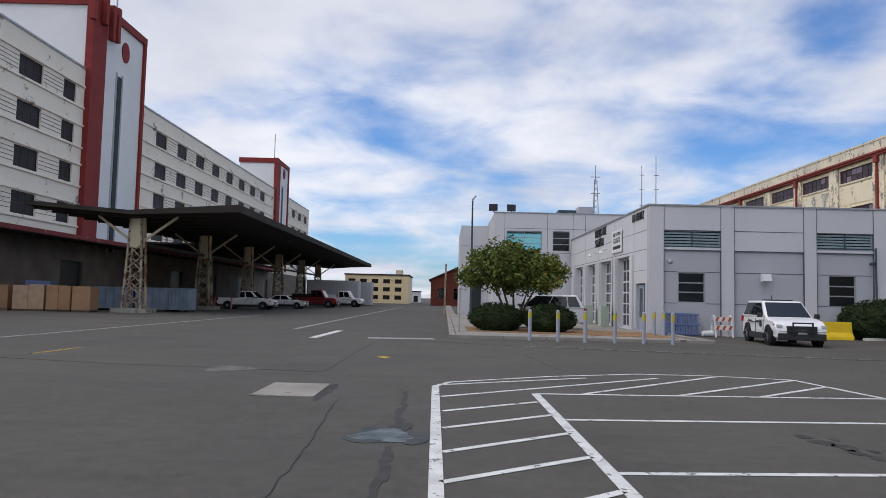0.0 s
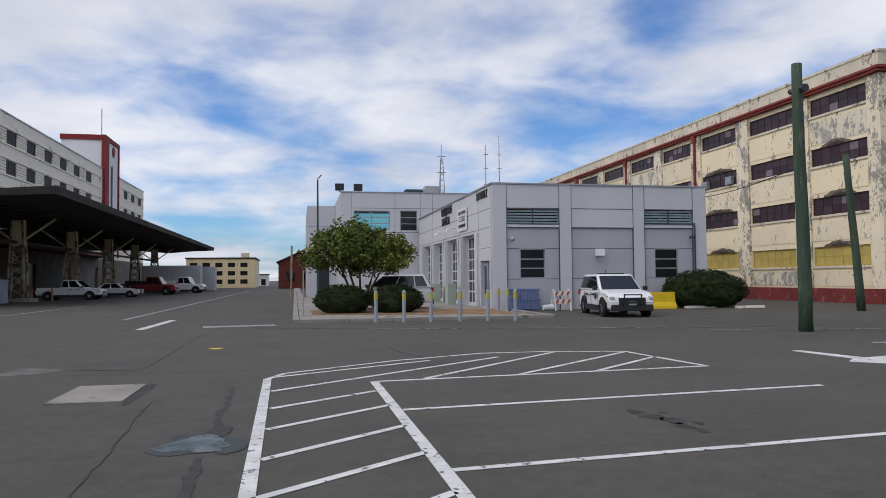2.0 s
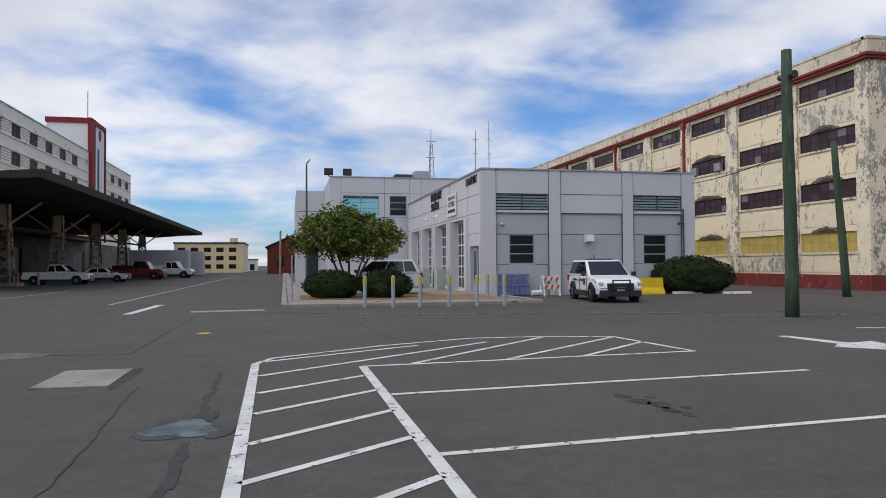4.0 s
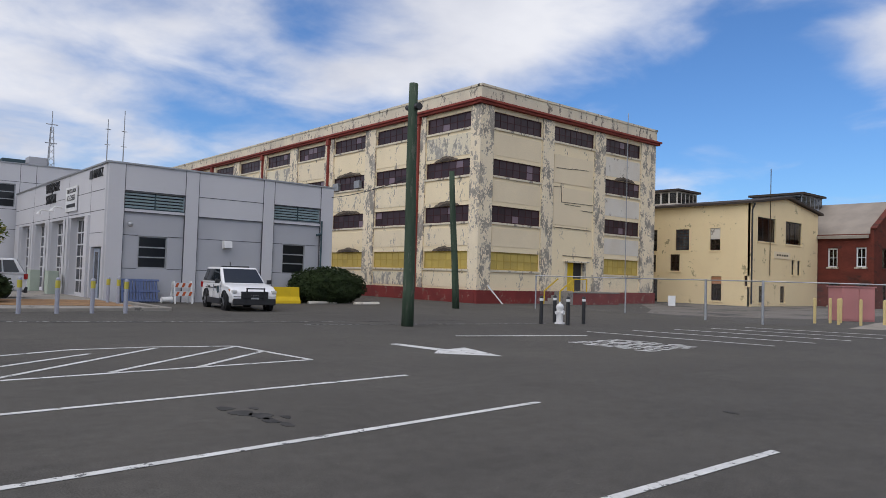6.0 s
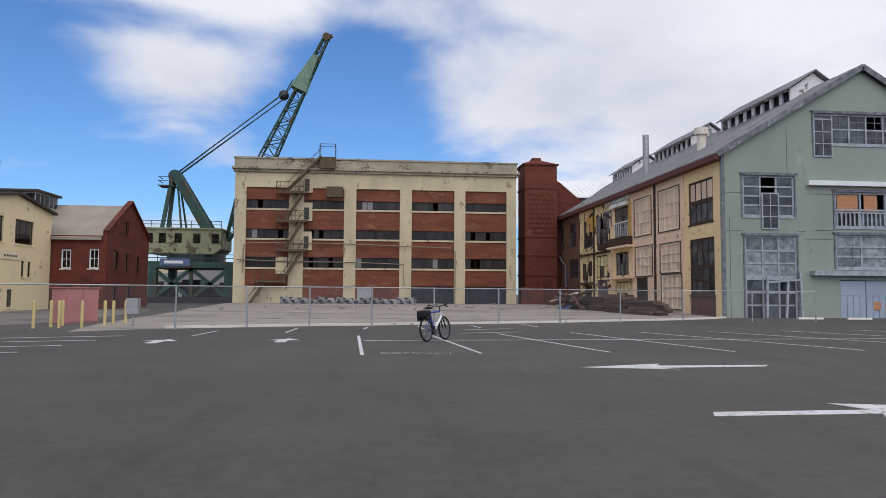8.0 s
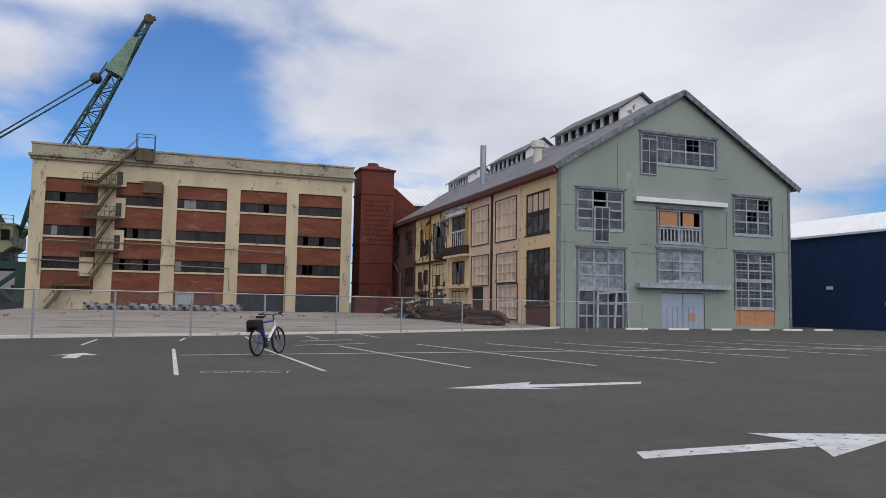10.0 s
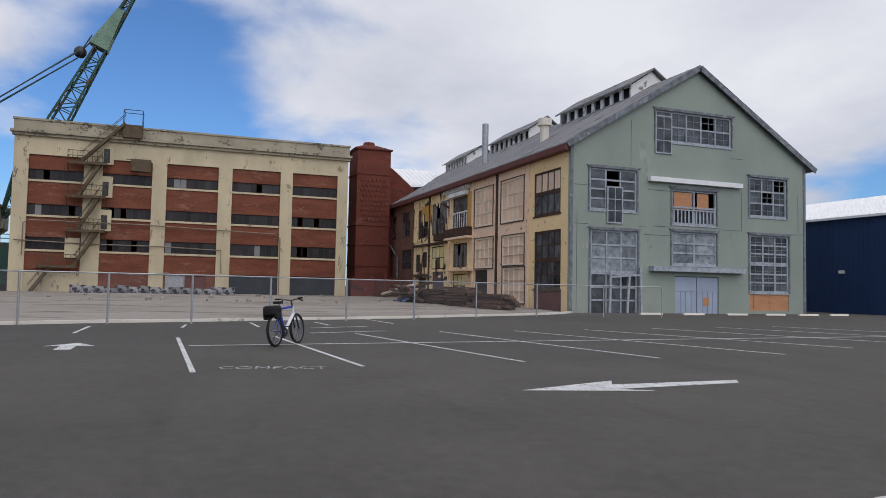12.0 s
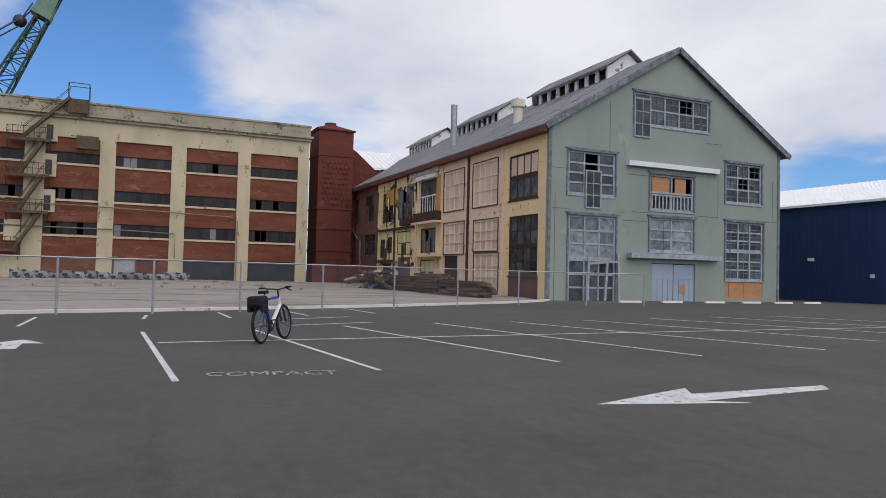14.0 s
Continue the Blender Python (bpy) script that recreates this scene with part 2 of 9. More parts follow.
TEAL_GLASS = glass("teal_glass", (0.15, 0.42, 0.46), 0.05)
DIRTY_PANE = material("brown_painted_pane", (0.075, 0.045, 0.055), (0.05, 0.033, 0.042), 0.35, scale=1.3, vary=0.55, spec=0.3, odd=(0.2, 0.15, 0.18), odd_share=0.07)
YELLOW_PANE = material("yellow_painted_pane", (0.62, 0.47, 0.13), (0.52, 0.4, 0.12), 0.5, scale=1.0, vary=0.2)
YELLOW_FRAME = material("yellow_window_frame", (0.5, 0.37, 0.09), rough=0.6)
# the strong spread between panes also puts whitish reflections into the colour
GREY_PANE = material("dusty_grey_reflecting_pane", (0.15, 0.17, 0.19), (0.03, 0.036, 0.044), 0.25, scale=1.3, vary=0.75, spec=0.35)
# the few pale panes paint in reflections and blinds
RIBBON_PANE = material("dusty_reflecting_ribbon_pane", (0.042, 0.041, 0.043), (0.016, 0.016, 0.018), 0.35, scale=0.5, vary=0.7, spec=0.25, odd=(0.2, 0.205, 0.205), odd_share=0.07)
BRICK = material("red_brick", (0.225, 0.078, 0.045), (0.15, 0.052, 0.032), 0.85, scale=0.45, grain=5, depth=0.45, dirt=(0.26, 0.12, 0.08), dirt_amount=0.12, dirt_scale=0.5, stretch=(1, 0.7, 2.6), ragged=0.4)
BRICK_TOWER = material("tower_brick", (0.175, 0.05, 0.033), (0.125, 0.038, 0.027), 0.85, scale=0.4, grain=6, depth=0.5, dirt=(0.2, 0.08, 0.06), dirt_amount=0.1, dirt_scale=0.4, stretch=(1, 1, 2))
BRICK_DARK = material("dark_red_brick", (0.17, 0.043, 0.029), (0.12, 0.034, 0.024), 0.85, scale=0.7, grain=6, depth=0.5, stretch=(1, 1, 2), dirt=(0.1, 0.04, 0.03), dirt_amount=0.2, dirt_scale=0.5)
BRICK_CREAM = material("cream_concrete_frame", (0.60, 0.51, 0.34), (0.47, 0.40, 0.27), 0.85, scale=0.5, dirt=(0.3, 0.24, 0.17), dirt_amount=0.0, dirt_scale=0.9, stretch=(1, 1, 0.45), ragged=0.5)
BRICK_PARAPET = material("stained_parapet", (0.40, 0.355, 0.26), (0.29, 0.255, 0.19), 0.9, scale=0.7, dirt=(0.17, 0.145, 0.11), dirt_amount=0.16, dirt_scale=0.8, stretch=(1, 0.6, 0.8), ragged=0.6)
YELLOW_WALL = material("pale_yellow_stucco", (0.90, 0.735, 0.44), (0.86, 0.69, 0.41), 0.85, scale=0.5, dirt=(0.5, 0.4, 0.23), dirt_amount=0.03, dirt_scale=0.8)
ROOF_GREY = material("grey_roofing", (0.27, 0.26, 0.26), (0.2, 0.2, 0.2), 0.75, scale=0.4, stretch=(1, 0.3, 1), dirt=(0.16, 0.155, 0.15), dirt_amount=0.15)
ROOF_EDGE = material("roof_edge", (0.07, 0.055, 0.045), rough=0.8)
SHINGLE = material("pale_slate_roofing", (0.34, 0.295, 0.245), (0.27, 0.235, 0.2), 0.9, scale=0.6, stretch=(1, 1, 0.6))
GREEN_WALL = material("sage_green_siding", (0.29, 0.33, 0.28), (0.25, 0.287, 0.25), 0.8, scale=0.35, dirt=(0.36, 0.39, 0.34), dirt_amount=0.1, dirt_scale=0.45, stretch=(1, 1, 0.6))
GREY_FRAME = material("weathered_grey_wood", (0.4, 0.43, 0.47), (0.25, 0.27, 0.3), 0.8, scale=3)
WEATHERED = material("dark_weathered_wood", (0.2, 0.215, 0.235), (0.11, 0.118, 0.13), 0.85, scale=2.5, dirt=(0.3, 0.32, 0.34), dirt_amount=0.2, dirt_scale=2)
CLOUDED_PANE = material("whitewashed_pane", (0.36, 0.4, 0.42), (0.14, 0.16, 0.175), 0.4, scale=2.2, vary=0.5)
BLUE_DOOR = material("pale_blue_door_paint", (0.36, 0.41, 0.50), (0.31, 0.36, 0.44), 0.7, scale=0.8)
PLYWOOD = material("plywood", (0.5, 0.25, 0.13), (0.42, 0.2, 0.1), 0.8, scale=1.2, stretch=(1, 1, 5))
PINK_WALL = material("faded_pink_cream_wall", (0.89, 0.65, 0.46), (0.85, 0.6, 0.42), 0.85, scale=0.6, dirt=(0.45, 0.35, 0.26), dirt_amount=0.05, dirt_scale=1.8)
YELLOW_CREAM = material("butter_yellow_wall", (0.9, 0.68, 0.37), (0.85, 0.63, 0.34), 0.85, scale=0.6, dirt=(0.45, 0.36, 0.22), dirt_amount=0.05, dirt_scale=1.8)
RUIN_WALL = material("peeling_yellow_wall", (0.9, 0.71, 0.38), (0.82, 0.62, 0.35), 0.9, scale=0.5, dirt=(0.34, 0.25, 0.17), dirt_amount=0.14, dirt_scale=0.9, ragged=0.4)
BRICK_BROWN = material("brown_painted_brick", (0.21, 0.105, 0.075), (0.15, 0.075, 0.055), 0.85, scale=0.5, grain=6, depth=0.5, stretch=(1, 1, 2))
WEATHERED_PANE = material("weathered_grey_board", (0.3, 0.28, 0.27), (0.14, 0.13, 0.13), 0.85, scale=2.0, vary=0.5, stretch=(3, 3, 0.6))
LEMON_PANE = material("lemon_painted_pane", (0.85, 0.74, 0.38), (0.78, 0.66, 0.34), 0.75, scale=1.0, vary=0.2, odd=(0.12, 0.1, 0.08), odd_share=0.12)
DUSKY_DOOR = material("dusky_door_paint", (0.17, 0.135, 0.15), (0.12, 0.1, 0.11), 0.8, scale=1.0)
BROWN_WOOD = material("dark_brown_wood", (0.085, 0.05, 0.035), (0.05, 0.032, 0.025), 0.8, scale=2)
OLD_WOOD = material("rotten_wood", (0.16, 0.115, 0.085), (0.08, 0.06, 0.048), 0.9, scale=2, vary=0.5, stretch=(1, 3, 3))
RUST_RED_DOOR = material("oxide_red_door", (0.16, 0.06, 0.05), (0.12, 0.05, 0.042), 0.75)
FS_LIGHT = material("light_grey_panel", (0.62, 0.615, 0.63), (0.57, 0.567, 0.585), 0.75, scale=0.3, grain=60, bump=0.05, stretch=(1, 1, 0.3))
FS_MID = material("mid_grey_panel", (0.47, 0.475, 0.5), (0.43, 0.435, 0.46), 0.75, scale=0.3, stretch=(1, 1, 0.4), grain=60, bump=0.05)
JOINT = material("dark_joint", (0.10, 0.10, 0.11), rough=0.8)
BLANK_PANE = material("painted_over_pane", (0.86, 0.65, 0.48), (0.8, 0.59, 0.43), 0.8, scale=1.0, vary=0.25)
# lighter than the panes: shading of the raised bars put into the colour
BLANK_FRAME = material("relief_lit_frame", (0.87, 0.74, 0.58), (0.82, 0.69, 0.53), 0.8, scale=1.2)
ORANGE_BOARD = material("bare_orange_board", (0.62, 0.36, 0.1), (0.5, 0.27, 0.08), 0.85, scale=1.5, stretch=(4, 4, 0.6))
PEELING_WHITE = material("peeling_white_paint", (0.8, 0.79, 0.77), (0.74, 0.73, 0.71), 0.85, scale=0.8, dirt=(0.3, 0.28, 0.25), dirt_amount=0.16, dirt_scale=1.6)
SLAT = material("grey_green_slat", (0.42, 0.53, 0.55), (0.34, 0.45, 0.47), 0.55)
STATION_PANE = material("black_station_pane", (0.014, 0.017, 0.02), (0.009, 0.011, 0.013), 0.12, scale=0.6, spec=0.35, bump=0)
BAND_YELLOW = material("faded_yellow_band", (0.5, 0.43, 0.07), (0.42, 0.36, 0.07), 0.6)
LOUVER = material("dark_teal_louvre", (0.06, 0.095, 0.11), rough=0.5)
BLACK = material("black_rubber", (0.018, 0.018, 0.019), rough=0.75, grain=60)
DARK_SHUTTER = material("dark_blue_grey_shutter", (0.03, 0.036, 0.045), (0.022, 0.026, 0.034), 0.6, scale=0.8)
BLACK_METAL = material("black_metal", (0.022, 0.022, 0.024), rough=0.45, spec=0.5)
STEEL = material("galvanised_steel", (0.42, 0.43, 0.44), (0.33, 0.34, 0.35), 0.5, metal=0.6, scale=4)
WHITE_PAINT = material("white_paint", (0.78, 0.78, 0.77), (0.7, 0.7, 0.69), 0.5)
DARK_PANE = material("dull_dark_pane", (0.026, 0.024, 0.024), (0.016, 0.015, 0.016), 0.45, scale=0.8, spec=0.12)
NAVY = material("navy_metal_cladding", (0.024, 0.05, 0.125), (0.02, 0.042, 0.108), 0.5, scale=0.4)
WHITE_ROOF = material("white_metal_roof", (0.88, 0.88, 0.87), (0.83, 0.83, 0.82), 0.5, scale=0.6)
WHITE_A = material("offwhite_wall", (0.9, 0.83, 0.71), (0.87, 0.79, 0.67), 0.85, scale=0.3, dirt=(0.4, 0.38, 0.33), dirt_amount=0.06, dirt_scale=0.4)
WHITE_TOWER = material("white_tower_wall", (0.82, 0.82, 0.81), (0.77, 0.77, 0.76), 0.8, scale=0.3)
DARK_WOOD = material("canopy_timber", (0.05, 0.042, 0.034), (0.034, 0.029, 0.024), 0.85, scale=1)
# cream wall darkened: the shade under the awning is put into this colour
SHADED_DOCK_WALL = material("dock_wall", (0.19, 0.165, 0.135), (0.12, 0.105, 0.09), 0.9, scale=0.4)
POST_CREAM = material("cream_steel_post", (0.42, 0.36, 0.26), (0.24, 0.18, 0.12), 0.7, scale=1.5, dirt=(0.18, 0.09, 0.05), dirt_amount=0.35, dirt_scale=2)
POLE_GREEN = material("green_painted_pole", (0.062, 0.092, 0.06), (0.04, 0.064, 0.042), 0.8, scale=2, stretch=(3, 3, 0.5), dirt=(0.14, 0.16, 0.12), dirt_amount=0.15, dirt_scale=3)
CRANE_GREEN = material("crane_green_paint", (0.042, 0.09, 0.075), (0.028, 0.062, 0.052), 0.7, scale=0.6, dirt=(0.09, 0.07, 0.05), dirt_amount=0.25)
CRANE_LIGHT = material("crane_mint_paint", (0.2, 0.3, 0.22), (0.14, 0.22, 0.16), 0.7, scale=0.6)
CRANE_CAB = material("crane_olive_cabin", (0.3, 0.3, 0.18), (0.21, 0.22, 0.14), 0.75, scale=0.7, dirt=(0.14, 0.11, 0.07), dirt_amount=0.25)
IRON = material("fire_escape_iron", (0.13, 0.098, 0.058), (0.075, 0.056, 0.037), 0.8, scale=2)
YELLOW_SAFETY = material("safety_yellow_paint", (0.75, 0.52, 0.02), (0.66, 0.45, 0.02), 0.6, scale=2)
PALE_YELLOW = material("pale_yellow_post_paint", (0.68, 0.53, 0.22), (0.58, 0.45, 0.2), 0.7)
PINK_STEEL = material("faded_pink_steel", (0.5, 0.2, 0.19), (0.42, 0.17, 0.16), 0.7, scale=0.8)


# ---- building blocks ----
offset = {}


def part(name, bm, mat, parent=None, label="", smooth=False):
    """Links a bmesh as one mesh object, under a thing or a part."""
    me = bpy.data.meshes.new(name)
    if parent is not None and offset.get(parent.name):
        bm.transform(Matrix.Translation(-Vector(offset[parent.name])))
    bm.normal_update()
    if smooth:
        for f in bm.faces:
            f.smooth = True
    bm.to_mesh(me)
    bm.free()
    me.materials.append(mat)
    ob = new(name, me)
    if parent is not None:
        ob.parent = parent
        if offset.get(parent.name):
            offset[ob.name] = offset[parent.name]
    if label:
        tagged(ob, label)
    return ob


def base(name, label, category, at=(0, 0, 0), group="", kind="", world=True):
    """The Empty at a thing's foot. With world, its parts are given in world coordinates."""
    ob = new(name)
    ob.location = at
    ob.empty_display_size = 0.2
    if world:
        offset[ob.name] = tuple(at)
    return tagged(ob, label, category, group, kind)


def box(bm, x0, x1, y0, y1, z0, z1, m=None):
    vs = [bm.verts.new((x, y, z)) for x in (x0, x1) for y in (y0, y1) for z in (z0, z1)]
    if m is not None:
        for v in vs:
            v.co = m @ v.co
    for a, b, c, d in ((0, 1, 3, 2), (4, 6, 7, 5), (0, 4, 5, 1), (2, 3, 7, 6), (0, 2, 6, 4), (1, 5, 7, 3)):
        bm.faces.new((vs[a], vs[b], vs[c], vs[d]))
    return vs


def bar(bm, p, q, w, h=None, up=(0, 0, 1)):
    """A square bar from p to q."""
    p, q = Vector(p), Vector(q)
    d = (q - p).normalized()
    u = Vector(up)
    if abs(d.dot(u)) > 0.98:
        u = Vector((1, 0, 0))
    s = d.cross(u).normalized() * (w / 2)
    t = s.normalized().cross(d) * ((h or w) / 2)
    vs = [bm.verts.new(e + i * s + j * t) for e in (p, q) for i, j in ((-1, -1), (1, -1), (1, 1), (-1, 1))]
    for k in range(4):
        bm.faces.new((vs[k], vs[(k + 1) % 4], vs[4 + (k + 1) % 4], vs[4 + k]))
    bm.faces.new(vs[3::-1])
    bm.faces.new(vs[4:])


def tube(bm, pts, r0, r1=None, sides=10):
    """A round tube through the points."""
    r1 = r0 if r1 is None else r1
    rings = []
    pts = [Vector(p) for p in pts]
    for i, p in enumerate(pts):
        d = (pts[min(i + 1, len(pts) - 1)] - pts[max(i - 1, 0)]).normalized()
        u = Vector((0, 0, 1)) if abs(d.z) < 0.9 else Vector((1, 0, 0))
        s = d.cross(u).normalized()
        t = s.cross(d)
        r = r0 + (r1 - r0) * i / (len(pts) - 1)
        rings.append([bm.verts.new(p + r * (math.cos(a) * s + math.sin(a) * t)) for a in (2 * math.pi * k / sides for k in range(sides))])
    for a, b in zip(rings, rings[1:]):
        for k in range(sides):
            bm.faces.new((a[k], a[(k + 1) % sides], b[(k + 1) % sides], b[k]))
    bm.faces.new(rings[0][::-1])
    bm.faces.new(rings[-1])


def prism(bm, outline, axis, lo, hi):
    """An outline of (u, v) drawn out along an axis from lo to hi."""
    def at(u, v, w):
        return {"x": (w, u, v), "y": (u, w, v), "z": (u, v, w)}[axis]
    a = [bm.verts.new(at(u, v, lo)) for u, v in outline]
    b = [bm.verts.new(at(u, v, hi)) for u, v in outline]
    n = len(a)
    for k in range(n):
        bm.faces.new((a[k], a[(k + 1) % n], b[(k + 1) % n], b[k]))
    bm.faces.new(a[::-1])
    bm.faces.new(b)
    bmesh.ops.recalc_face_normals(bm, faces=bm.faces[:])


def soften(bm, width=0.03, segments=2):
    bmesh.ops.bevel(bm, geom=bm.edges[:], offset=width, segments=segments, affect="EDGES", profile=0.6)


class Face:
    """A wall's outer plane: a runs to the right seen from outside, b up, d outwards."""

    def __init__(self, x, y, way, z=0.0):
        self.o = Vector((x, y, z))
        self.u = {"S": Vector((1, 0, 0)), "W": Vector((0, -1, 0)), "N": Vector((-1, 0, 0)), "E": Vector((0, 1, 0))}[way]
        self.n = self.u.cross(Vector((0, 0, 1)))

    def at(self, a, b, d=0.0):
        return self.o + self.u * a + Vector((0, 0, b)) + self.n * d

    def box(self, bm, a0, a1, b0, b1, d0, d1):
        vs = [bm.verts.new(self.at(a, b, d)) for a in (a0, a1) for d in (d0, d1) for b in (b0, b1)]
        for q in ((0, 2, 3, 1), (4, 5, 7, 6), (0, 1, 5, 4), (2, 6, 7, 3), (0, 4, 6, 2), (1, 3, 7, 5)):
            bm.faces.new([vs[i] for i in q])


def wall_mesh(F, a0, a1, b0, b1, openings, th=0.35, d=0.0):
    """A wall with its openings cut through, given as (a0, a1, b0, b1)."""
    bm = bmesh.new()
    As = sorted({a0, a1, *[o[0] for o in openings], *[o[1] for o in openings]})
    Bs = sorted({b0, b1, *[o[2] for o in openings], *[o[3] for o in openings]})
    solid = {}
    for i in range(len(As) - 1):
        for j in range(len(Bs) - 1):
            ca, cb = (As[i] + As[i + 1]) / 2, (Bs[j] + Bs[j + 1]) / 2
            solid[i, j] = not any(o[0] < ca < o[1] and o[2] < cb < o[3] for o in openings)
    verts = {}

    def v(i, j, k):
        if (i, j, k) not in verts:
            verts[i, j, k] = bm.verts.new(F.at(As[i], Bs[j], d if k == 0 else d - th))
        return verts[i, j, k]

    for (i, j), s in solid.items():
        if not s:
            continue
        bm.faces.new((v(i, j, 0), v(i + 1, j, 0), v(i + 1, j + 1, 0), v(i, j + 1, 0)))
        bm.faces.new((v(i, j + 1, 1), v(i + 1, j + 1, 1), v(i + 1, j, 1), v(i, j, 1)))
        for di, dj, e in ((-1, 0, ((i, j + 1), (i, j))), (1, 0, ((i + 1, j), (i + 1, j + 1))), (0, -1, ((i, j), (i + 1, j))), (0, 1, ((i + 1, j + 1), (i, j + 1)))):
            if not solid.get((i + di, j + dj), False):
                (p, q), (r, s2) = e
                bm.faces.new((v(r, s2, 0), v(p, q, 0), v(p, q, 1), v(r, s2, 1)))
    return bm


def window(B, F, a0, a1, b0, b1, cols, rows, frame_mat, pane_mat, d=-0.12, bar_w=0.05, edge=0.08, panes=True, name="window", sill=0.0, sill_mat=None, label="", skip=(), deep=0.06):
    """A window in its opening: frame and bars, with its panes (and sill) as parts of it."""
    bm = bmesh.new()
    F.box(bm, a0, a0 + edge, b0, b1, d - deep, d)
    F.box(bm, a1 - edge, a1, b0, b1, d - deep, d)
    F.box(bm, a0 + edge, a1 - edge, b0, b0 + edge, d - deep, d)
    F.box(bm, a0 + edge, a1 - edge, b1 - edge, b1, d - deep, d)
    pa, pb = (a1 - a0 - 2 * edge) / cols, (b1 - b0 - 2 * edge) / rows
    bmesh.ops.remove_doubles(bm, verts=bm.verts[:], dist=0.0005)
    win = part(name, bm, frame_mat, B, label)
    for i in range(1, cols):
        bm = bmesh.new()
        F.box(bm, a0 + edge + i * pa - bar_w / 2, a0 + edge + i * pa + bar_w / 2, b0 + edge, b1 - edge, d - deep, d - 0.006)
        part("glazing_bar", bm, frame_mat, win)
    for j in range(1, rows):
        bm = bmesh.new()
        F.box(bm, a0 + edge, a1 - edge, b0 + edge + j * pb - bar_w / 2, b0 + edge + j * pb + bar_w / 2, d - deep + 0.004, d - 0.012)
        part("glazing_bar", bm, frame_mat, win)
    if pane_mat is None:
        return win
    if panes:
        bm = bmesh.new()
        F.box(bm, a0 + edge, a0 + edge + pa, b0 + edge, b0 + edge + pb, d - deep * 0.7, d - deep * 0.45)
        first = part("pane", bm, pane_mat, win)
        first.visible_shadow = False
        for i in range(cols):
            for j in range(rows):
                if (i, j) == (0, 0):
                    continue
                if (i, j) in skip:
                    continue
                p = new("pane", first.data)
                p.parent = win
                p.location = F.u * (pa * i) + Vector((0, 0, pb * j))
                p.visible_shadow = False
    else:
        bm = bmesh.new()
        F.box(bm, a0 + edge, a1 - edge, b0 + edge, b1 - edge, d - deep * 0.7, d - deep * 0.45)
        part("pane", bm, pane_mat, win).visible_shadow = False
    if sill:
        bm = bmesh.new()
        F.box(bm, a0 - 0.1, a1 + 0.1, b0 - 0.12, b0 - 0.003, -0.1, sill)
        part("window_sill", bm, sill_mat or frame_mat, win)
    return win


def strip(bm, x0, y0, x1, y1, w=0.1, z=0.004, h=0.004):
    bar(bm, (x0, y0, z + h / 2), (x1, y1, z + h / 2), w, h)


# ---- ground ----
bm = bmesh.new()
box(bm, -1500, 1500, -1500, 1500, -0.5, 0.0)
ground = part("ground", bm, ASPHALT)
tagged(ground, "dark grey worn asphalt of a wide parking lot and street", "ground", kind="structure")


def marking(name, strips, label, mat=None, w=0.1):
    bm = bmesh.new()
    for s in strips:
        strip(bm, *s[:4], s[4] if len(s) > 4 else w)
    return tagged(part(name, bm, mat or PAINT_WHITE), label, "road marking", kind="structure")


HATCH = [(0.0, 3.0, -0.15, 12.85, 0.13), (1.56, 4.0, 1.53, 12.1, 0.13), (-0.15, 12.85, 0.12, 13.5, 0.1), (0.12, 13.5, 2.2, 14.9, 0.1), (2.2, 14.9, 4.24, 15.8, 0.1), (4.24, 15.8, 5.8, 15.75, 0.1), (5.8, 15.75, 7.36, 15.31, 0.1), (7.36, 15.31, 7.62, 12.5, 0.1), (1.53, 12.1, 7.62, 12.5, 0.1)]
HATCH += [(0.0, 4.85, 1.5, 6.04, 0.1), (0.0, 6.2, 1.5, 7.33, 0.1), (0.0, 7.4, 1.5, 8.6, 0.1), (0.0, 8.75, 1.5, 9.93, 0.1), (0.0, 10.05, 1.45, 11.15, 0.1)]
HATCH += [(-0.04, 13.05, 2.9, 14.75, 0.1), (-0.04, 11.5, 4.4, 15.0, 0.1), (2.37, 12.24, 5.79, 15.55, 0.1), (4.04, 12.35, 7.3, 15.2, 0.1), (5.44, 12.4, 7.5, 14.2, 0.1)]
for s in HATCH:
    marking("hatched_marking", [s], "white painted line of a hatched traffic island on asphalt")
for y0, y1 in ((9.55, 10.0), (6.66, 7.12), (3.97, 3.97), (0.7, 0.76)):
    marking("parking_line", [(1.62, y0, 7.95, y1)], "white painted parking bay line on asphalt", w=0.1)
for s in ((21.9, 0.87, 30.3, 1.1), (22.3, -2.3, 30.6, -1.65), (22.59, -5.96, 31.7, -4.43), (22.75, -9.66, 32.6, -7.69), (23.1, -13.87, 32.9, -10.81), (24.5, -18.0, 33.5, -14.2), (25.3, -22.4, 34.2, -18.0), (26.0, -26.8, 35.0, -22.0), (26.5, -31.0, 35.6, -26.0), (27.54, 0.85, 28.2, -10.9), (28.2, -10.9, 28.8, -24.5), (28.8, -24.5, 29.6, -36.0)):
    marking("parking_line", [s], "white painted parking bay line on asphalt")
for s in ((30.2, 7.1, 33.8, 6.95), (32.4, 4.0, 36.0, 3.93), (35.1, 0.95, 36.9, 0.8), (35.4, -1.7, 38.4, -1.67), (36.5, -4.52, 39.0, -4.36), (37.8, -7.49, 42.0, -7.25), (34.75, -3.47, 35.8, -5.85), (32.02, -2.93, 33.06, -5.79)):
    marking("parking_line", [s], "short white painted parking line beside the fence")
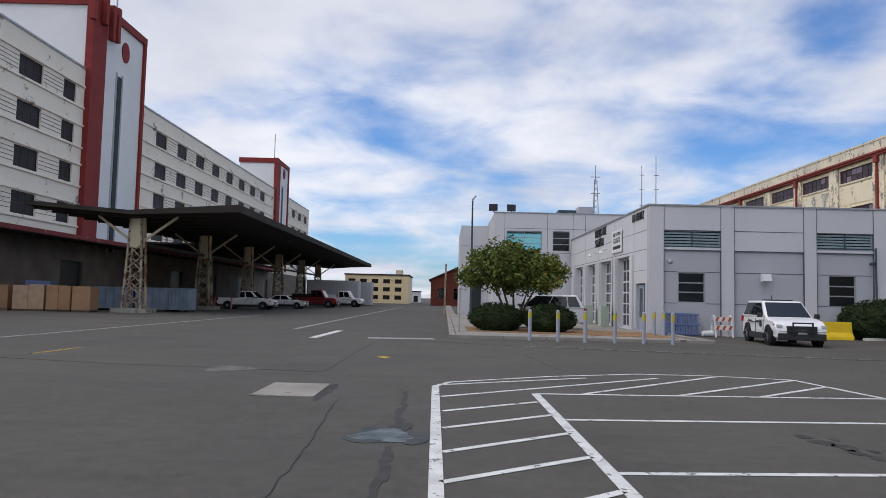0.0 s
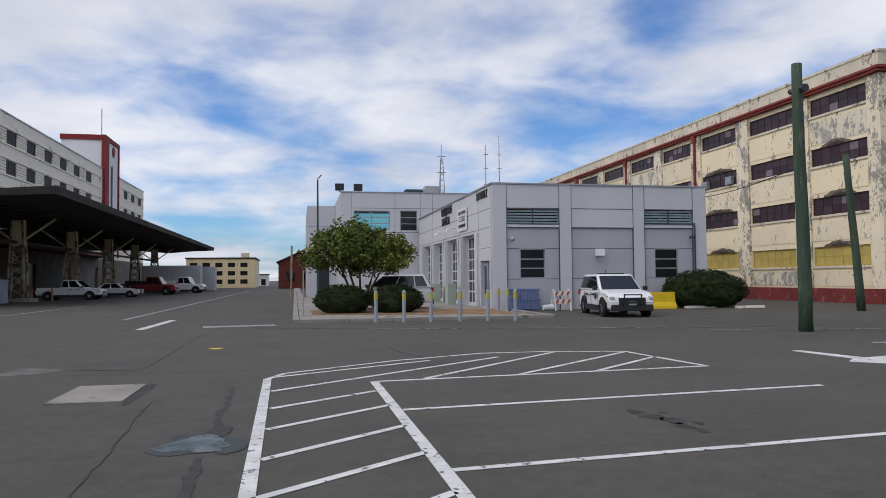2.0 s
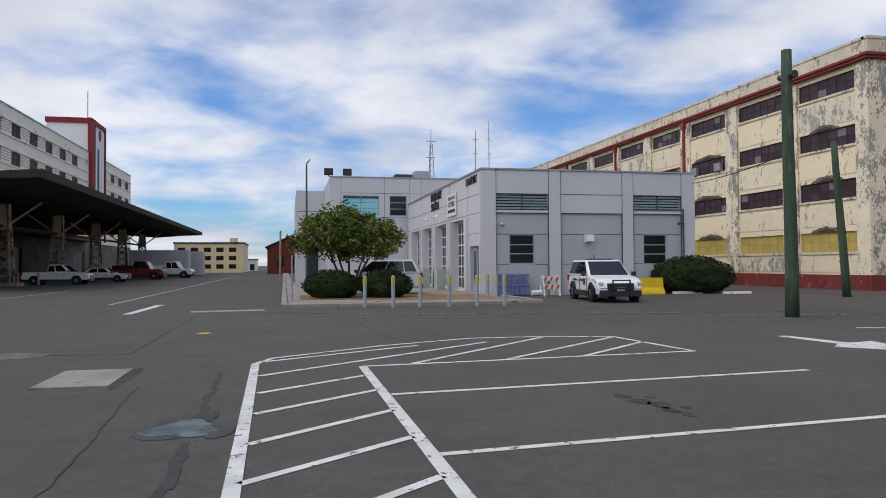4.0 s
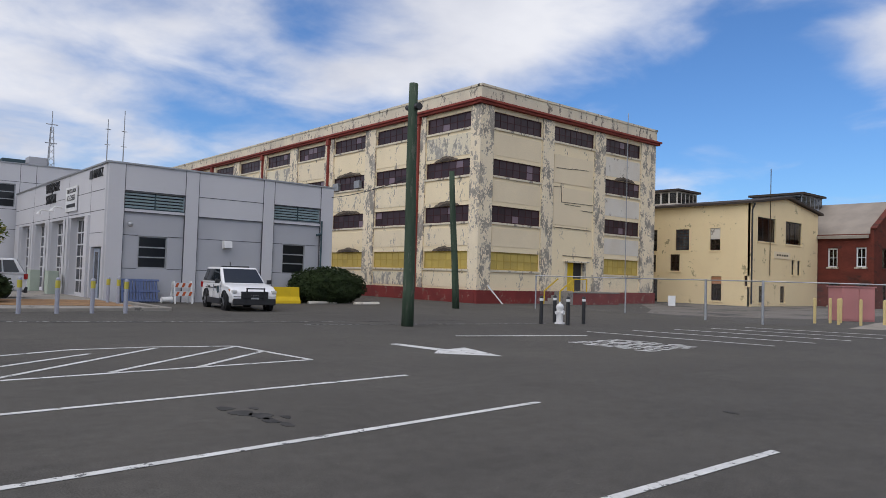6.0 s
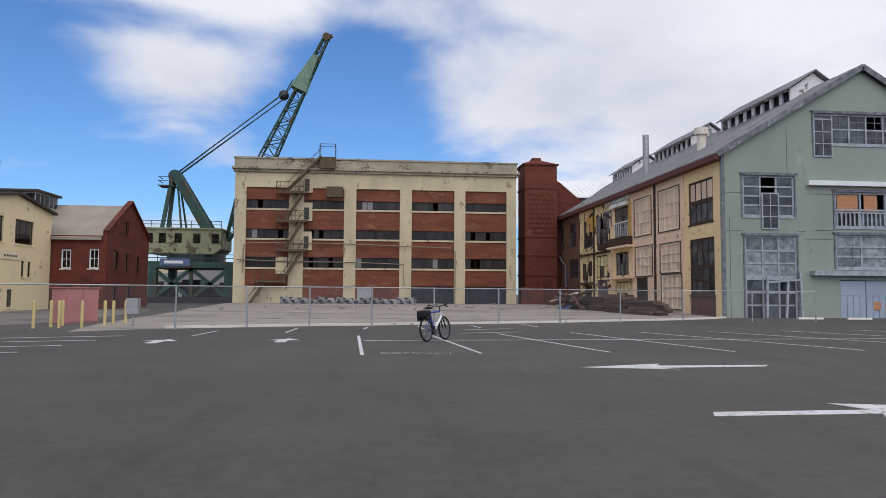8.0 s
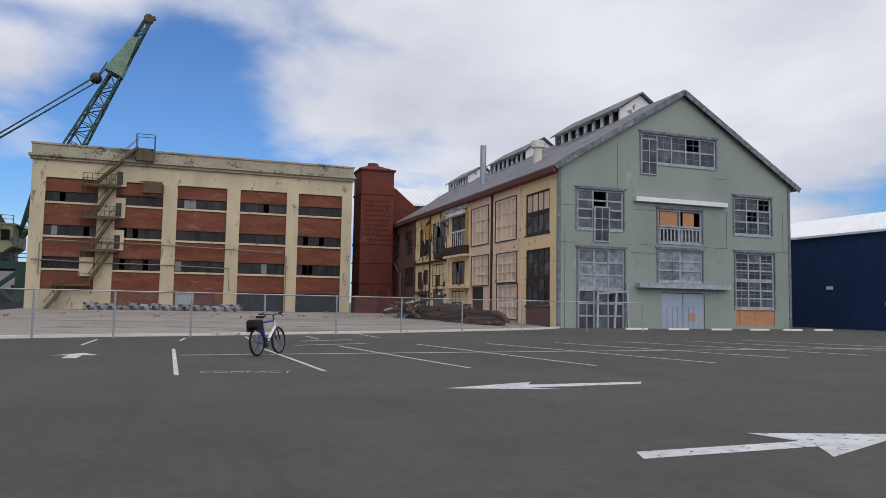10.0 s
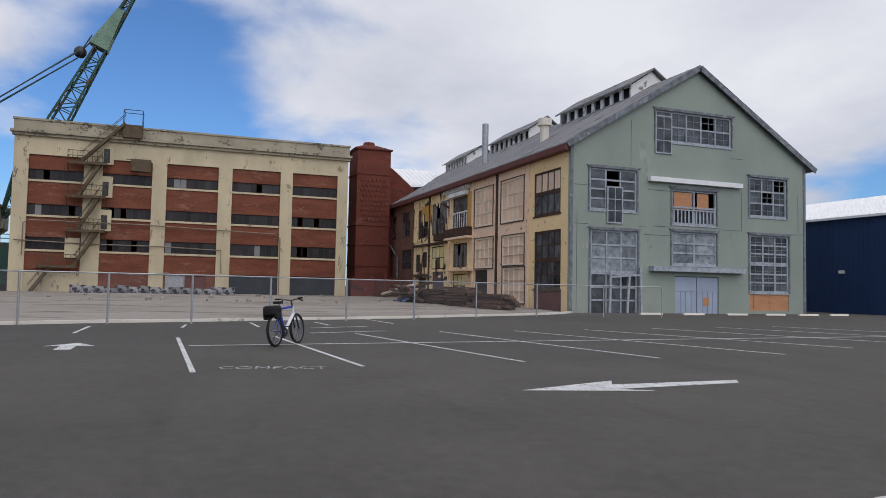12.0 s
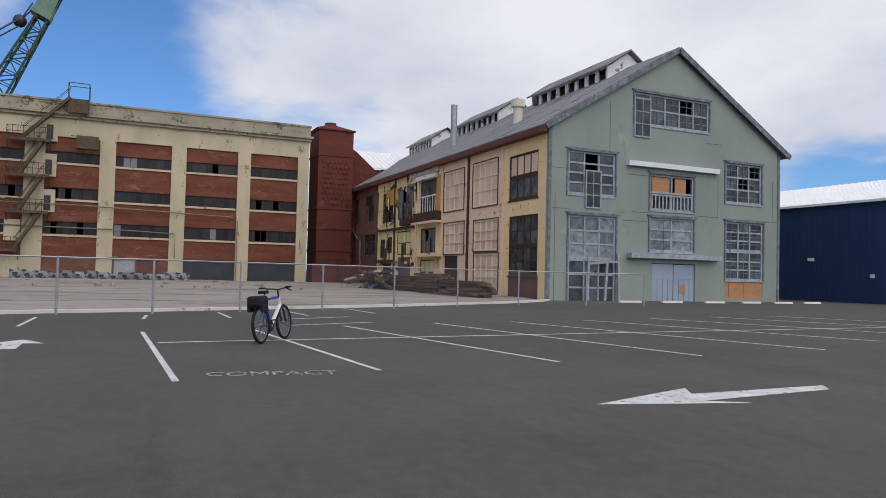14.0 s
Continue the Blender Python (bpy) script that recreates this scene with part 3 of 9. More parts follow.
for k in range(5):
    marking("parking_line", [(19.4 + 2.2 * k, 15.4 - 0.2 * k, 20.6 + 2.4 * k, 9.9 - 0.1 * k)], "white painted parking bay line on asphalt")
marking("parking_line", [(13.94, 15.6, 18.0, 14.3, 0.14)], "white painted lane line on asphalt")
marking("lane_line", [(-14.1, 20.0, -13.5, 52.0, 0.16)], "long white lane line along the street", PAINT_THIN)
marking("lane_line", [(-6.85, 33.0, -6.75, 117.0, 0.2)], "long white lane line along the street", PAINT_THIN)
marking("lane_line", [(-4.85, 26.4, -4.7, 32.2, 0.3)], "short thick white street marking", PAINT_WHITE)
marking("stop_line", [(-2.9, 27.1, -0.42, 27.4, 0.75)], "worn white stop bar painted across the street", PAINT_THIN)
marking("yellow_line", [(-9.93, 17.3, -9.83, 19.5, 0.12)], "short faded yellow street line", PAINT_YELLOW)


# ---- cream warehouse with red base ----
DX0, DY0, DX1, DY1 = 31.96, 34.28, 51.6, 133.0
wh = base("warehouse", "four-storey cream concrete warehouse with peeling paint and dark red base", "building", (DX0, DY0, 0))
FS_ = Face(DX0, DY0, "S")
FW_ = Face(DX0, DY1, "W")
LW = DY1 - DY0
ROWS = ((11.55, 12.62), (8.4, 9.5), (5.32, 6.42), (2.2, 3.38))
s_bays = ((1.25, 5.95), (7.2, 11.75), (13.1, 17.65))
s_open = []
for k, (a, b) in enumerate(s_bays):
    for z0, z1 in ROWS:
        if k != 1 or z0 > 11:
            s_open.append((a, b, z0, z1))
s_open.append((8.85, 10.7, 0.9, 2.95))
part("wall_south", wall_mesh(FS_, 0.125, DX1 - DX0, -0.3, 14.1, s_open, 0.3, -0.12), CREAM, wh)
w_bays = []
k = 0
while 1.0 + 6.16 * k + 4.65 < LW:
    w_bays.append((LW - (1.0 + 6.16 * k + 4.65), LW - (1.0 + 6.16 * k)))
    k += 1
w_open = [(a, b, z0, z1) for a, b in w_bays for z0, z1 in ROWS]
part("wall_west", wall_mesh(FW_, 0, LW - 0.42, -0.3, 14.1, w_open, 0.3, -0.12), CREAM, wh)
bm = bmesh.new()
box(bm, DX0 + 0.5, DX1, DY1 - 0.3, DY1, -0.3, 14.1)
part("wall_north", bm, CREAM, wh)
bm = bmesh.new()
box(bm, DX1 - 0.3, DX1, DY0 + 0.45, DY1 - 0.31, -0.3, 14.1)
part("wall_east", bm, CREAM, wh)
bm = bmesh.new()
box(bm, DX0 + 0.44, DX1 - 0.31, DY0 + 0.44, DY1 - 0.31, 13.2, 13.5)
part("roof", bm, ROOF_GREY, wh)
for z in (3.9, 7.2, 10.3):
    bm = bmesh.new()
    box(bm, DX0 + 0.44, DX1 - 0.31, DY0 + 0.44, DY1 - 0.31, z, z + 0.25)
    part("floor_slab", bm, CONCRETE, wh)
# pilasters
for a, b in ((0.0, 1.2), (6.0, 7.15), (11.8, 13.05), (17.7, DX1 - DX0)):
    bm = bmesh.new()
    FS_.box(bm, a, b, 0.86, 12.9, -0.115, 0.0)
    part("pilaster", bm, CREAM_WORN, wh, "pilaster with flaking paint")
for k in range(len(w_bays) + 1):
    a1 = LW - 0.003 if k == 0 else w_bays[k - 1][0] - 0.05
    a0 = LW - 0.95 if k == 0 else a1 - 1.4
    bm = bmesh.new()
    FW_.box(bm, max(a0, 0), a1 - (0.12 if k == 0 else 0), 0.86, 12.9, -0.115, 0.0)
    part("pilaster", bm, CREAM_WORN, wh, "pilaster with flaking paint")
# lintels and panel lines, sills
for F, bs in ((FW_, w_bays), (FS_, s_bays)):
    for k, (a, b) in enumerate(bs):
        for z0, z1 in ROWS:
            if F is FW_ or k != 1 or z0 > 11:
                bm = bmesh.new()
                F.box(bm, a - 0.03, b + 0.03, z0 - 0.14, z0 - 0.003, -0.118, -0.03)
                part("window_sill", bm, CREAM_TOP, wh)
# red base, cornice and parapet
bm = bmesh.new()
FS_.box(bm, -0.08, DX1 - DX0 + 0.08, -0.3, 0.85, -0.11, 0.1)
part("plinth", bm, RED_BASE, wh, "dark red painted plinth")
bm = bmesh.new()
FW_.box(bm, 0, LW - 0.12, -0.3, 0.85, -0.11, 0.1)
part("plinth", bm, RED_BASE, wh, "dark red painted plinth")
for F, L in ((FS_, DX1 - DX0), (FW_, LW)):
    bm = bmesh.new()
    F.box(bm, -0.3 if F is FS_ else 0, L + (0.3 if F is FS_ else -0.13), 12.92, 13.08, -0.1, 0.22)
    F.box(bm, -0.4 if F is FS_ else 0, L + (0.4 if F is FS_ else -0.13), 13.08, 13.22, -0.1, 0.34)
    part("cornice", bm, RED_TRIM, wh, "red painted cornice moulding")
    bm = bmesh.new()
    F.box(bm, -0.05 if F is FS_ else 0, L + (0.05 if F is FS_ else -0.13), 13.23, 14.05, -0.115, 0.05)
    F.box(bm, -0.1 if F is FS_ else 0, L + (0.1 if F is FS_ else -0.13), 14.05, 14.2, -0.3, 0.1)
    part("parapet", bm, CREAM_TOP, wh, "weather-stained parapet")
for k, (a, b) in enumerate(s_bays):
    for r, (z0, z1) in enumerate(ROWS):
        if k == 1 and r > 0:
            continue
        yel = r == 3
        window(wh, FS_, a, b, z0, z1, 7, 2, YELLOW_FRAME if yel else MAROON, YELLOW_PANE if yel else DIRTY_PANE, d=-0.2, panes=True)
for k, (a, b) in enumerate(w_bays):
    for r, (z0, z1) in enumerate(ROWS):
        yel = r == 3
        window(wh, FW_, a, b, z0, z1, 6, 2, YELLOW_FRAME if yel else MAROON, YELLOW_PANE if yel else DIRTY_PANE, d=-0.2, panes=k < 9)
# blank panels over the door
for a0, a1, b0, b1, mt in ((7.3, 11.6, 8.6, 10.6, CREAM_PATCH), (7.3, 11.6, 5.6, 8.3, CREAM_PATCH)):
    bm = bmesh.new()
    FS_.box(bm, a0, a1, b0, b1, -0.119, -0.09 if mt is CREAM_PATCH else -0.1)
    part("wall_panel", bm, mt, wh, "repainted flat wall panel")
bm = bmesh.new()
FS_.box(bm, 8.5, 11.05, 2.95, 3.05, -0.119, 0.25)
FS_.box(bm, 8.62, 8.84, 0.9, 2.95, -0.119, 0.02)
FS_.box(bm, 10.71, 10.95, 0.9, 2.95, -0.119, 0.02)
part("door_surround", bm, CREAM_TOP, wh)
bm = bmesh.new()
FS_.box(bm, 8.86, 9.75, 0.9, 2.94, -0.26, -0.2)
part("door", bm, YELLOW_SAFETY, wh, "yellow painted door leaf")
bm = bmesh.new()
FS_.box(bm, 9.76, 10.69, 0.9, 2.94, -0.32, -0.26)
FS_.box(bm, 9.9, 10.3, 1.5, 2.1, -0.26, -0.25)
part("door", bm, BLACK_METAL, wh, "dark open door leaf")
for k in range(8):
    if k % 2 == 0 and k < len(w_bays):
        y = w_bays[k][0] - 0.75
        bm = bmesh.new()
        FW_.box(bm, y - 0.1, y + 0.1, 0.86, 12.5, 0.003, 0.16)
        FW_.box(bm, y - 0.22, y + 0.22, 12.4, 12.9, 0.003, 0.25)
        part("downpipe", bm, RED_TRIM, wh, "red painted square downpipe")
# ragged edges where the blank bay was patched
for a0, b0, a1, b1 in ((7.52, 9.66, 9.16, 9.75), (9.16, 9.75, 11.1, 9.88), (8.05, 8.47, 8.16, 7.25), (8.16, 7.25, 11.7, 7.33), (7.28, 5.41, 11.52, 5.36), (8.49, 7.12, 10.28, 7.05), (10.3, 6.79, 11.7, 6.78), (7.25, 8.29, 8.12, 8.36), (8.41, 3.43, 11.7, 3.35)):
    bm = bmesh.new()
    bar(bm, FS_.at(a0, b0, -0.085), FS_.at(a1, (b0 + b1) / 2 if abs(a1 - a0) > 0.4 else b1, -0.085), 0.04, 0.04)
    part("plaster_edge", bm, SPALL, wh, "dark broken plaster edge")
# spandrel panels, some flaked down to the grey render
for k, (a, b) in enumerate(w_bays[:9]):
    for r, (z0, z1) in enumerate(((9.75, 11.2), (6.7, 8.05), (3.75, 4.95), (0.98, 1.9))):
        mt = {(0, 0): CREAM_BARE, (4, 0): CREAM_BARE, (1, 3): CREAM_BARE, (0, 1): CREAM, (2, 0): CREAM, (2, 2): CREAM, (1, 0): CREAM, (6, 0): CREAM_BARE}.get((k, r), CREAM_FLAKE)
        bm = bmesh.new()
        FW_.box(bm, a + 0.06, b - 0.06, z0, z1, -0.119, -0.09)
        part("spandrel_panel", bm, mt, wh)
for a, b in (s_bays[0], s_bays[2]):
    for z0, z1 in ((9.75, 11.2), (6.7, 8.05), (3.75, 4.95)):
        bm = bmesh.new()
        FS_.box(bm, a + 0.06, b - 0.06, z0, z1, -0.119, -0.099)
        part("spandrel_panel", bm, CREAM_PATCH if a < 5 else WHITE_PATCH, wh)
# air conditioners in one window
for da in (0.25, 3.4):
    bm = bmesh.new()
    FW_.box(bm, w_bays[2][0] + da, w_bays[2][0] + da + 0.75, 8.45, 9.05, -0.18, 0.12)
    soften(bm, 0.03)
    part("window_unit", bm, STEEL, wh, "grey window air conditioner")
# crumbled arches over some windows
rng = random.Random(4)
for F, a, b, r in [(FW_, *w_bays[k], r) for k, r in ((0, 1), (0, 2), (0, 3), (2, 1), (2, 2), (2, 3), (4, 1), (5, 2))] + [(FS_, *s_bays[2], 1)]:
    z1 = ROWS[r][1]
    c, w = (a + b) / 2 + rng.uniform(-0.3, 0.3), rng.uniform(1.2, 1.9)
    for lay, (mt, d, k) in enumerate(((SPALL, -0.085, 1.0), (ROOF_EDGE, -0.07, 0.55))):
        bm = bmesh.new()
        out = [(c - w * k, z1 + 0.01)] + [(c - w * k + 2 * w * k * i / 14, z1 + 0.03 + (0.26 * math.sin(math.pi * i / 14) + rng.uniform(0, 0.1)) * k) for i in range(1, 14)] + [(c + w * k, z1 + 0.01)]
        f = [bm.verts.new(F.at(u, v, -0.117)) for u, v in out]
        g = [bm.verts.new(F.at(u, v, d)) for u, v in out]
        bm.faces.new(g)
        for i in range(len(f)):
            bm.faces.new((f[i], f[(i + 1) % len(f)], g[(i + 1) % len(f)], g[i]))
        part("spalled_patch", bm, mt, wh, "spalled concrete above a window")
bm = bmesh.new()
tube(bm, [FS_.at(15.6, 2.0, 0.12), FS_.at(15.6, 14.9, 0.12)], 0.03)
part("conduit", bm, STEEL, wh)

# ---- fire station ----
fs = base("fire_station", "light grey panelled fire station with louvres and tall bay doors", "building", (10.01, 35.47, 0))
FF = Face(10.01, 35.47, "S")
FL = Face(10.01, 57.6, "W")
HL = 57.6 - 35.47
FZ = 6.4
f_open = [(0.75, 3.54, 4.36, 5.14), (8.35, 11.07, 4.42, 5.17), (1.45, 2.8, 1.6, 3.12), (8.9, 10.25, 1.54, 3.13)]
part("wall_south", wall_mesh(FF, 0, 11.88, 0, FZ, f_open, 0.3, -0.06), FS_MID, fs)
bays = [(HL - (y1 - 35.47), HL - (y0 - 35.47)) for y0, y1 in ((38.9, 42.1), (43.25, 46.55), (47.7, 51.0), (52.15, 55.45))]
door_a = (HL - (37.95 - 35.47), HL - (36.15 - 35.47))
part("wall_west", wall_mesh(FL, 0, HL - 0.37, 0, FZ, [(a, b, 0.12, 4.1) for a, b in bays] + [(*door_a, 0.12, 2.55)], 0.6, 0.0), FS_LIGHT, fs)
bm = bmesh.new()
box(bm, 21.53, 21.83, 35.84, 72, 0, FZ)
part("wall_east", bm, FS_MID, fs)
bm = bmesh.new()
box(bm, 10.62, 21.52, 35.84, 57.9, 5.9, 6.15)
part("roof", bm, ROOF_GREY, fs)
for a0, a1, b0, b1, d in ((0, 0.72, 0, FZ - 0.003, 0.04), (3.56, 4.2, 0, FZ - 0.003, 0.04), (7.66, 8.27, 0, FZ - 0.003, 0.04), (11.1, 11.88, 0, FZ - 0.003, 0.04),
                          (0.725, 3.555, 5.2, FZ - 0.004, 0.02), (4.205, 7.655, 5.2, FZ - 0.004, 0.02), (8.275, 11.095, 5.2, FZ - 0.004, 0.02),
                          (0.725, 3.555, 4.22, 4.35, 0.02), (8.275, 11.095, 4.22, 4.35, 0.02), (4.205, 7.655, 4.22, 5.19, 0.016)):
    bm = bmesh.new()
    FF.box(bm, a0, a1, b0, b1, -0.058, d)
    part("light_panel", bm, FS_LIGHT, fs, "light grey concrete panel")
bm = bmesh.new()
for a in (0.73, 3.55, 4.21, 7.65, 8.28, 11.09):
    FF.box(bm, a - 0.012, a + 0.012, 0.0, FZ, -0.05, 0.045)
for z in (4.21, 5.19):
    FF.box(bm, 4.2, 7.66, z - 0.015, z + 0.015, -0.05, 0.026)
    FF.box(bm, 0.73, 3.55, z - 0.015, z + 0.015, -0.05, 0.026)
    FF.box(bm, 8.28, 11.09, z - 0.015, z + 0.015, -0.05, 0.026)
for z, s in ((3.13, 1), (1.58, 1)):
    for a0, a1 in ((0.73, 1.42), (2.83, 3.55), (8.28, 8.87), (10.28, 11.09), (4.21, 7.65)):
        FF.box(bm, a0, a1, z - 0.013, z + 0.013, -0.058, -0.048)
for y in (38.3, 42.7, 47.15, 51.6):
    a = HL - (y - 35.47)
    FL.box(bm, a - 0.012, a + 0.012, 4.15, FZ, -0.05, 0.006)
FL.box(bm, 0, HL - 0.45, 5.2, 5.225, -0.05, 0.006)
FL.box(bm, 0, HL - 0.45, 4.24, 4.265, -0.05, 0.006)
FL.box(bm, HL - 2.8, HL - 0.5, 3.2, 3.22, -0.05, 0.006)
part("panel_joints", bm, JOINT, fs)
bm = bmesh.new()
FF.box(bm, -0.06, 11.94, FZ, FZ + 0.08, -0.4, 0.08)
FL.box(bm, 0, HL - 0.41, FZ, FZ + 0.08, -0.65, 0.06)
part("coping", bm, STEEL, fs)
for (a0, a1, b0, b1) in f_open[:2]:
    lou = bmesh.new()
    FF.box(lou, a0, a1, b0, b1, -0.3, -0.26)
    vent = part("louvre_vent", lou, BLACK_METAL, fs, "dark teal louvred vent")
    bm = bmesh.new()
    FF.box(bm, a0, a1, b0, b0 + 0.03, -0.2, 0.0)
    FF.box(bm, (a0 + a1) / 2 - 0.02, (a0 + a1) / 2 + 0.02, b0, b1, -0.1, -0.02)
    part("vent_frame", bm, LOUVER, vent)
    for k in range(5):
        z = b0 + 0.06 + k * (b1 - b0 - 0.04) / 5
        bm = bmesh.new()
        bar(bm, FF.at(a0, z + 0.04, -0.09), FF.at(a1, z + 0.04, -0.09), 0.02, 0.085, up=(0, -0.5, 1.3))
        part("slat", bm, SLAT, vent)
for k, (a0, a1, b0, b1) in enumerate(f_open[2:]):
    window(fs, FF, a0, a1, b0, b1, 1, 3, STEEL, STATION_PANE, d=-0.12, edge=0.06, bar_w=0.06)
for k, (a, b) in enumerate(bays):
    window(fs, FL, a + 0.004, b - 0.004, 0.13, 4.09, 4, 6, FS_LIGHT, STATION_PANE, d=-0.34, edge=0.12, bar_w=0.08, name="bay_door", label="tall white sectional bay door with glazed panels")
    for q in (a - 0.35, b + 0.35):
        bm = bmesh.new()
        FL.box(bm, q - 0.3, q + 0.3, 0.1, 4.1, 0.002, 0.12)
        part("bay_pilaster", bm, FS_LIGHT, fs)
dr = bmesh.new()
FL.box(dr, door_a[0] + 0.1, door_a[1] - 0.75, 0.13, 2.5, -0.2, -0.14)
door = part("door", dr, BLUE_DOOR, fs, "pale blue glazed entrance door")
bm = bmesh.new()
FL.box(bm, door_a[0] + 0.3, door_a[1] - 0.95, 0.8, 2.3, -0.139, -0.13)
part("pane", bm, DARK_GLASS, door)
bm = bmesh.new()
FL.box(bm, door_a[1] - 0.7, door_a[1] - 0.06, 0.13, 2.5, -0.2, -0.14)
FL.box(bm, door_a[1] - 0.6, door_a[1] - 0.16, 0.3, 2.4, -0.139, -0.132)
part("sidelight", bm, LOUVER, door)
# two-storey block behind
Y2 = 58.0
F2 = Face(3.81, Y2, "S")
b_open = [(1.0, 3.9, 5.6, 7.15), (4.75, 6.15, 5.55, 7.18)]
part("upper_wall", wall_mesh(F2, 0, 18.0, 0, 8.6, b_open, 0.3), FS_LIGHT, fs)
window(fs, F2, *b_open[0], 2, 3, STEEL, TEAL_GLASS, edge=0.06, bar_w=0.06)
window(fs, F2, *b_open[1], 1, 3, STEEL, STATION_PANE, edge=0.06, bar_w=0.06)
bm = bmesh.new()
for a in (0.85, 4.32, 6.4, 7.4):
    F2.box(bm, a - 0.015, a + 0.015, 3.0, 8.6, 0.001, 0.006)
for z in (7.35, 5.4, 4.0):
    F2.box(bm, 0.85, 10, z - 0.015, z + 0.015, 0.001, 0.007)
part("panel_joints", bm, JOINT, fs)
bm = bmesh.new()
box(bm, 3.81, 4.1, Y2 + 0.31, 72, 0, 8.6)
part("upper_wall", bm, FS_LIGHT, fs)
bm = bmesh.new()
box(bm, 4.11, 21.5, Y2 + 0.31, 72, 8.2, 8.45)
part("upper_roof", bm, ROOF_GREY, fs)
bm = bmesh.new()
F2.box(bm, -0.05, 18.05, 8.6, 8.68, -0.35, 0.05)
part("coping", bm, STEEL, fs)
F3 = Face(1.31, 66.0, "S")
part("side_wall", wall_mesh(F3, 0, 2.49, 0, 8.3, [], 0.3), FS_LIGHT, fs)
bm = bmesh.new()
box(bm, 1.31, 1.6, 66.31, 80, 0, 8.3)
part("side_wall", bm, FS_LIGHT, fs)
bm = bmesh.new()
box(bm, 1.61, 3.8, 66.31, 80, 7.9, 8.1)
part("side_roof", bm, ROOF_GREY, fs)
for a0, a1, b0, b1, d0, d1 in ((0.9, 1.9, 0.1, 3.2, 0.01, 0.05), (0.0, 2.49, 3.6, 3.63, 0.001, 0.008), (0.0, 2.49, 6.4, 6.43, 0.001, 0.008)):
    bm = bmesh.new()
    F3.box(bm, a0, a1, b0, b1, d0, d1)
    part("entrance_door" if a0 else "panel_joint", bm, BLACK_METAL, fs)


# ---- yellow stucco building ----
yb = base("stucco_building", "pale yellow two-storey stucco building with dark windows and low roof", "building", (57.55, 29.09, 0))
YW, YS = Face(57.55, 46.0, "W"), Face(57.55, 29.09, "S")
LYW = 46.0 - 29.09
yw = lambda y: LYW - (y - 29.09)
y_open_w = [(yw(36.05), yw(34.7), 4.63, 6.48), (yw(36.55), yw(35.6), 2.81, 4.27), (yw(32.75), yw(31.8), 4.6, 6.5), (yw(32.6), yw(31.65), 0.35, 2.4), (yw(29.66), yw(29.2), 1.66, 2.5), (yw(38.9), yw(37.9), 4.6, 6.5), (yw(38.9), yw(38.0), 2.7, 4.2), (yw(38.6), yw(37.8), 0.0, 2.1)]
y_open_s = [(1.05, 4.25, 5.4, 7.42), (6.1, 9.3, 5.42, 7.4), (7.3, 7.9, 2.75, 4.05), (8.45, 9.05, 2.75, 4.05), (1.35, 2.25, 0.32, 1.68), (5.2, 6.1, 0.32, 1.72)]
part("wall_west", wall_mesh(YW, 0, LYW - 0.31, -0.3, 8.45, y_open_w, 0.3), YELLOW_WALL, yb)
bm = wall_mesh(YS, 0, 12.6, -0.3, 9.3, y_open_s, 0.3)
for nrm, p in ((Vector((-0.14, 0, 1)), (57.55, 0, 8.45)), (Vector((0.14, 0, 1)), (70.15, 0, 8.45))):
    bmesh.ops.bisect_plane(bm, geom=bm.verts[:] + bm.edges[:] + bm.faces[:], plane_co=p, plane_no=nrm.normalized(), clear_outer=True)
part("wall_south", bm, YELLOW_WALL, yb)
bm = bmesh.new()
box(bm, 69.85, 70.15, 29.4, 46, -0.3, 8.4)
box(bm, 57.86, 69.84, 45.7, 46, -0.3, 8.4)
part("wall_back", bm, YELLOW_WALL, yb)
bm = bmesh.new()
prism(bm, [(57.1, 8.40), (63.85, 9.36), (70.6, 8.40), (70.6, 8.58), (63.85, 9.56), (57.1, 8.58)], "y", 28.75, 46.2)
part("roof", bm, ROOF_EDGE, yb, "dark low-pitched roof with overhanging edge")
for k, o in enumerate(y_open_w):
    boarded = k == 2
    window(yb, YW, *o, 2 if k else 4, 4 if k else 6, BROWN_WOOD, GREY_PANE if k == 0 else DARK_GLASS, sill=0.06, sill_mat=YELLOW_WALL, panes=False)
    if k in (2, 3):
        bm = bmesh.new()
        zz = (o[3] + o[2]) / 2 + (0.0 if k == 2 else 0.4)
        YW.box(bm, o[0] + 0.02, o[1] - 0.02, zz, o[3] - 0.02, -0.11, -0.08)
        part("board", bm, WHITE_PATCH if k == 2 else PLYWOOD, yb, "boarded upper sash")
for k, o in enumerate(y_open_s):
    window(yb, YS, *o, 3 if k < 2 else 1, 1 if k < 2 else 3, BLACK_METAL, DARK_GLASS, sill=0.06, sill_mat=YELLOW_WALL, panes=False)
bm = bmesh.new()
YS.box(bm, 3.9, 6.85, 4.08, 4.68, 0.002, 0.06)
part("sign_board", bm, CREAM_PATCH, yb, "faded tan wall sign")
for k in range(5):
    bm = bmesh.new()
    YS.box(bm, 4.35 + 0.45 * k, 4.65 + 0.45 * k, 4.3, 4.46, 0.061, 0.066)
    part("sign_bar", bm, IRON, yb)
bm = bmesh.new()
tube(bm, [(57.5, 29.02, 0.2), (57.5, 29.02, 7.9), (57.7, 28.9, 8.4)], 0.07)
part("downpipe", bm, BLACK_METAL, yb)
bm = bmesh.new()
tube(bm, [(60.6, 29.0, 2.6), (60.6, 29.0, 11.6)], 0.035)
part("mast", bm, IRON, yb)
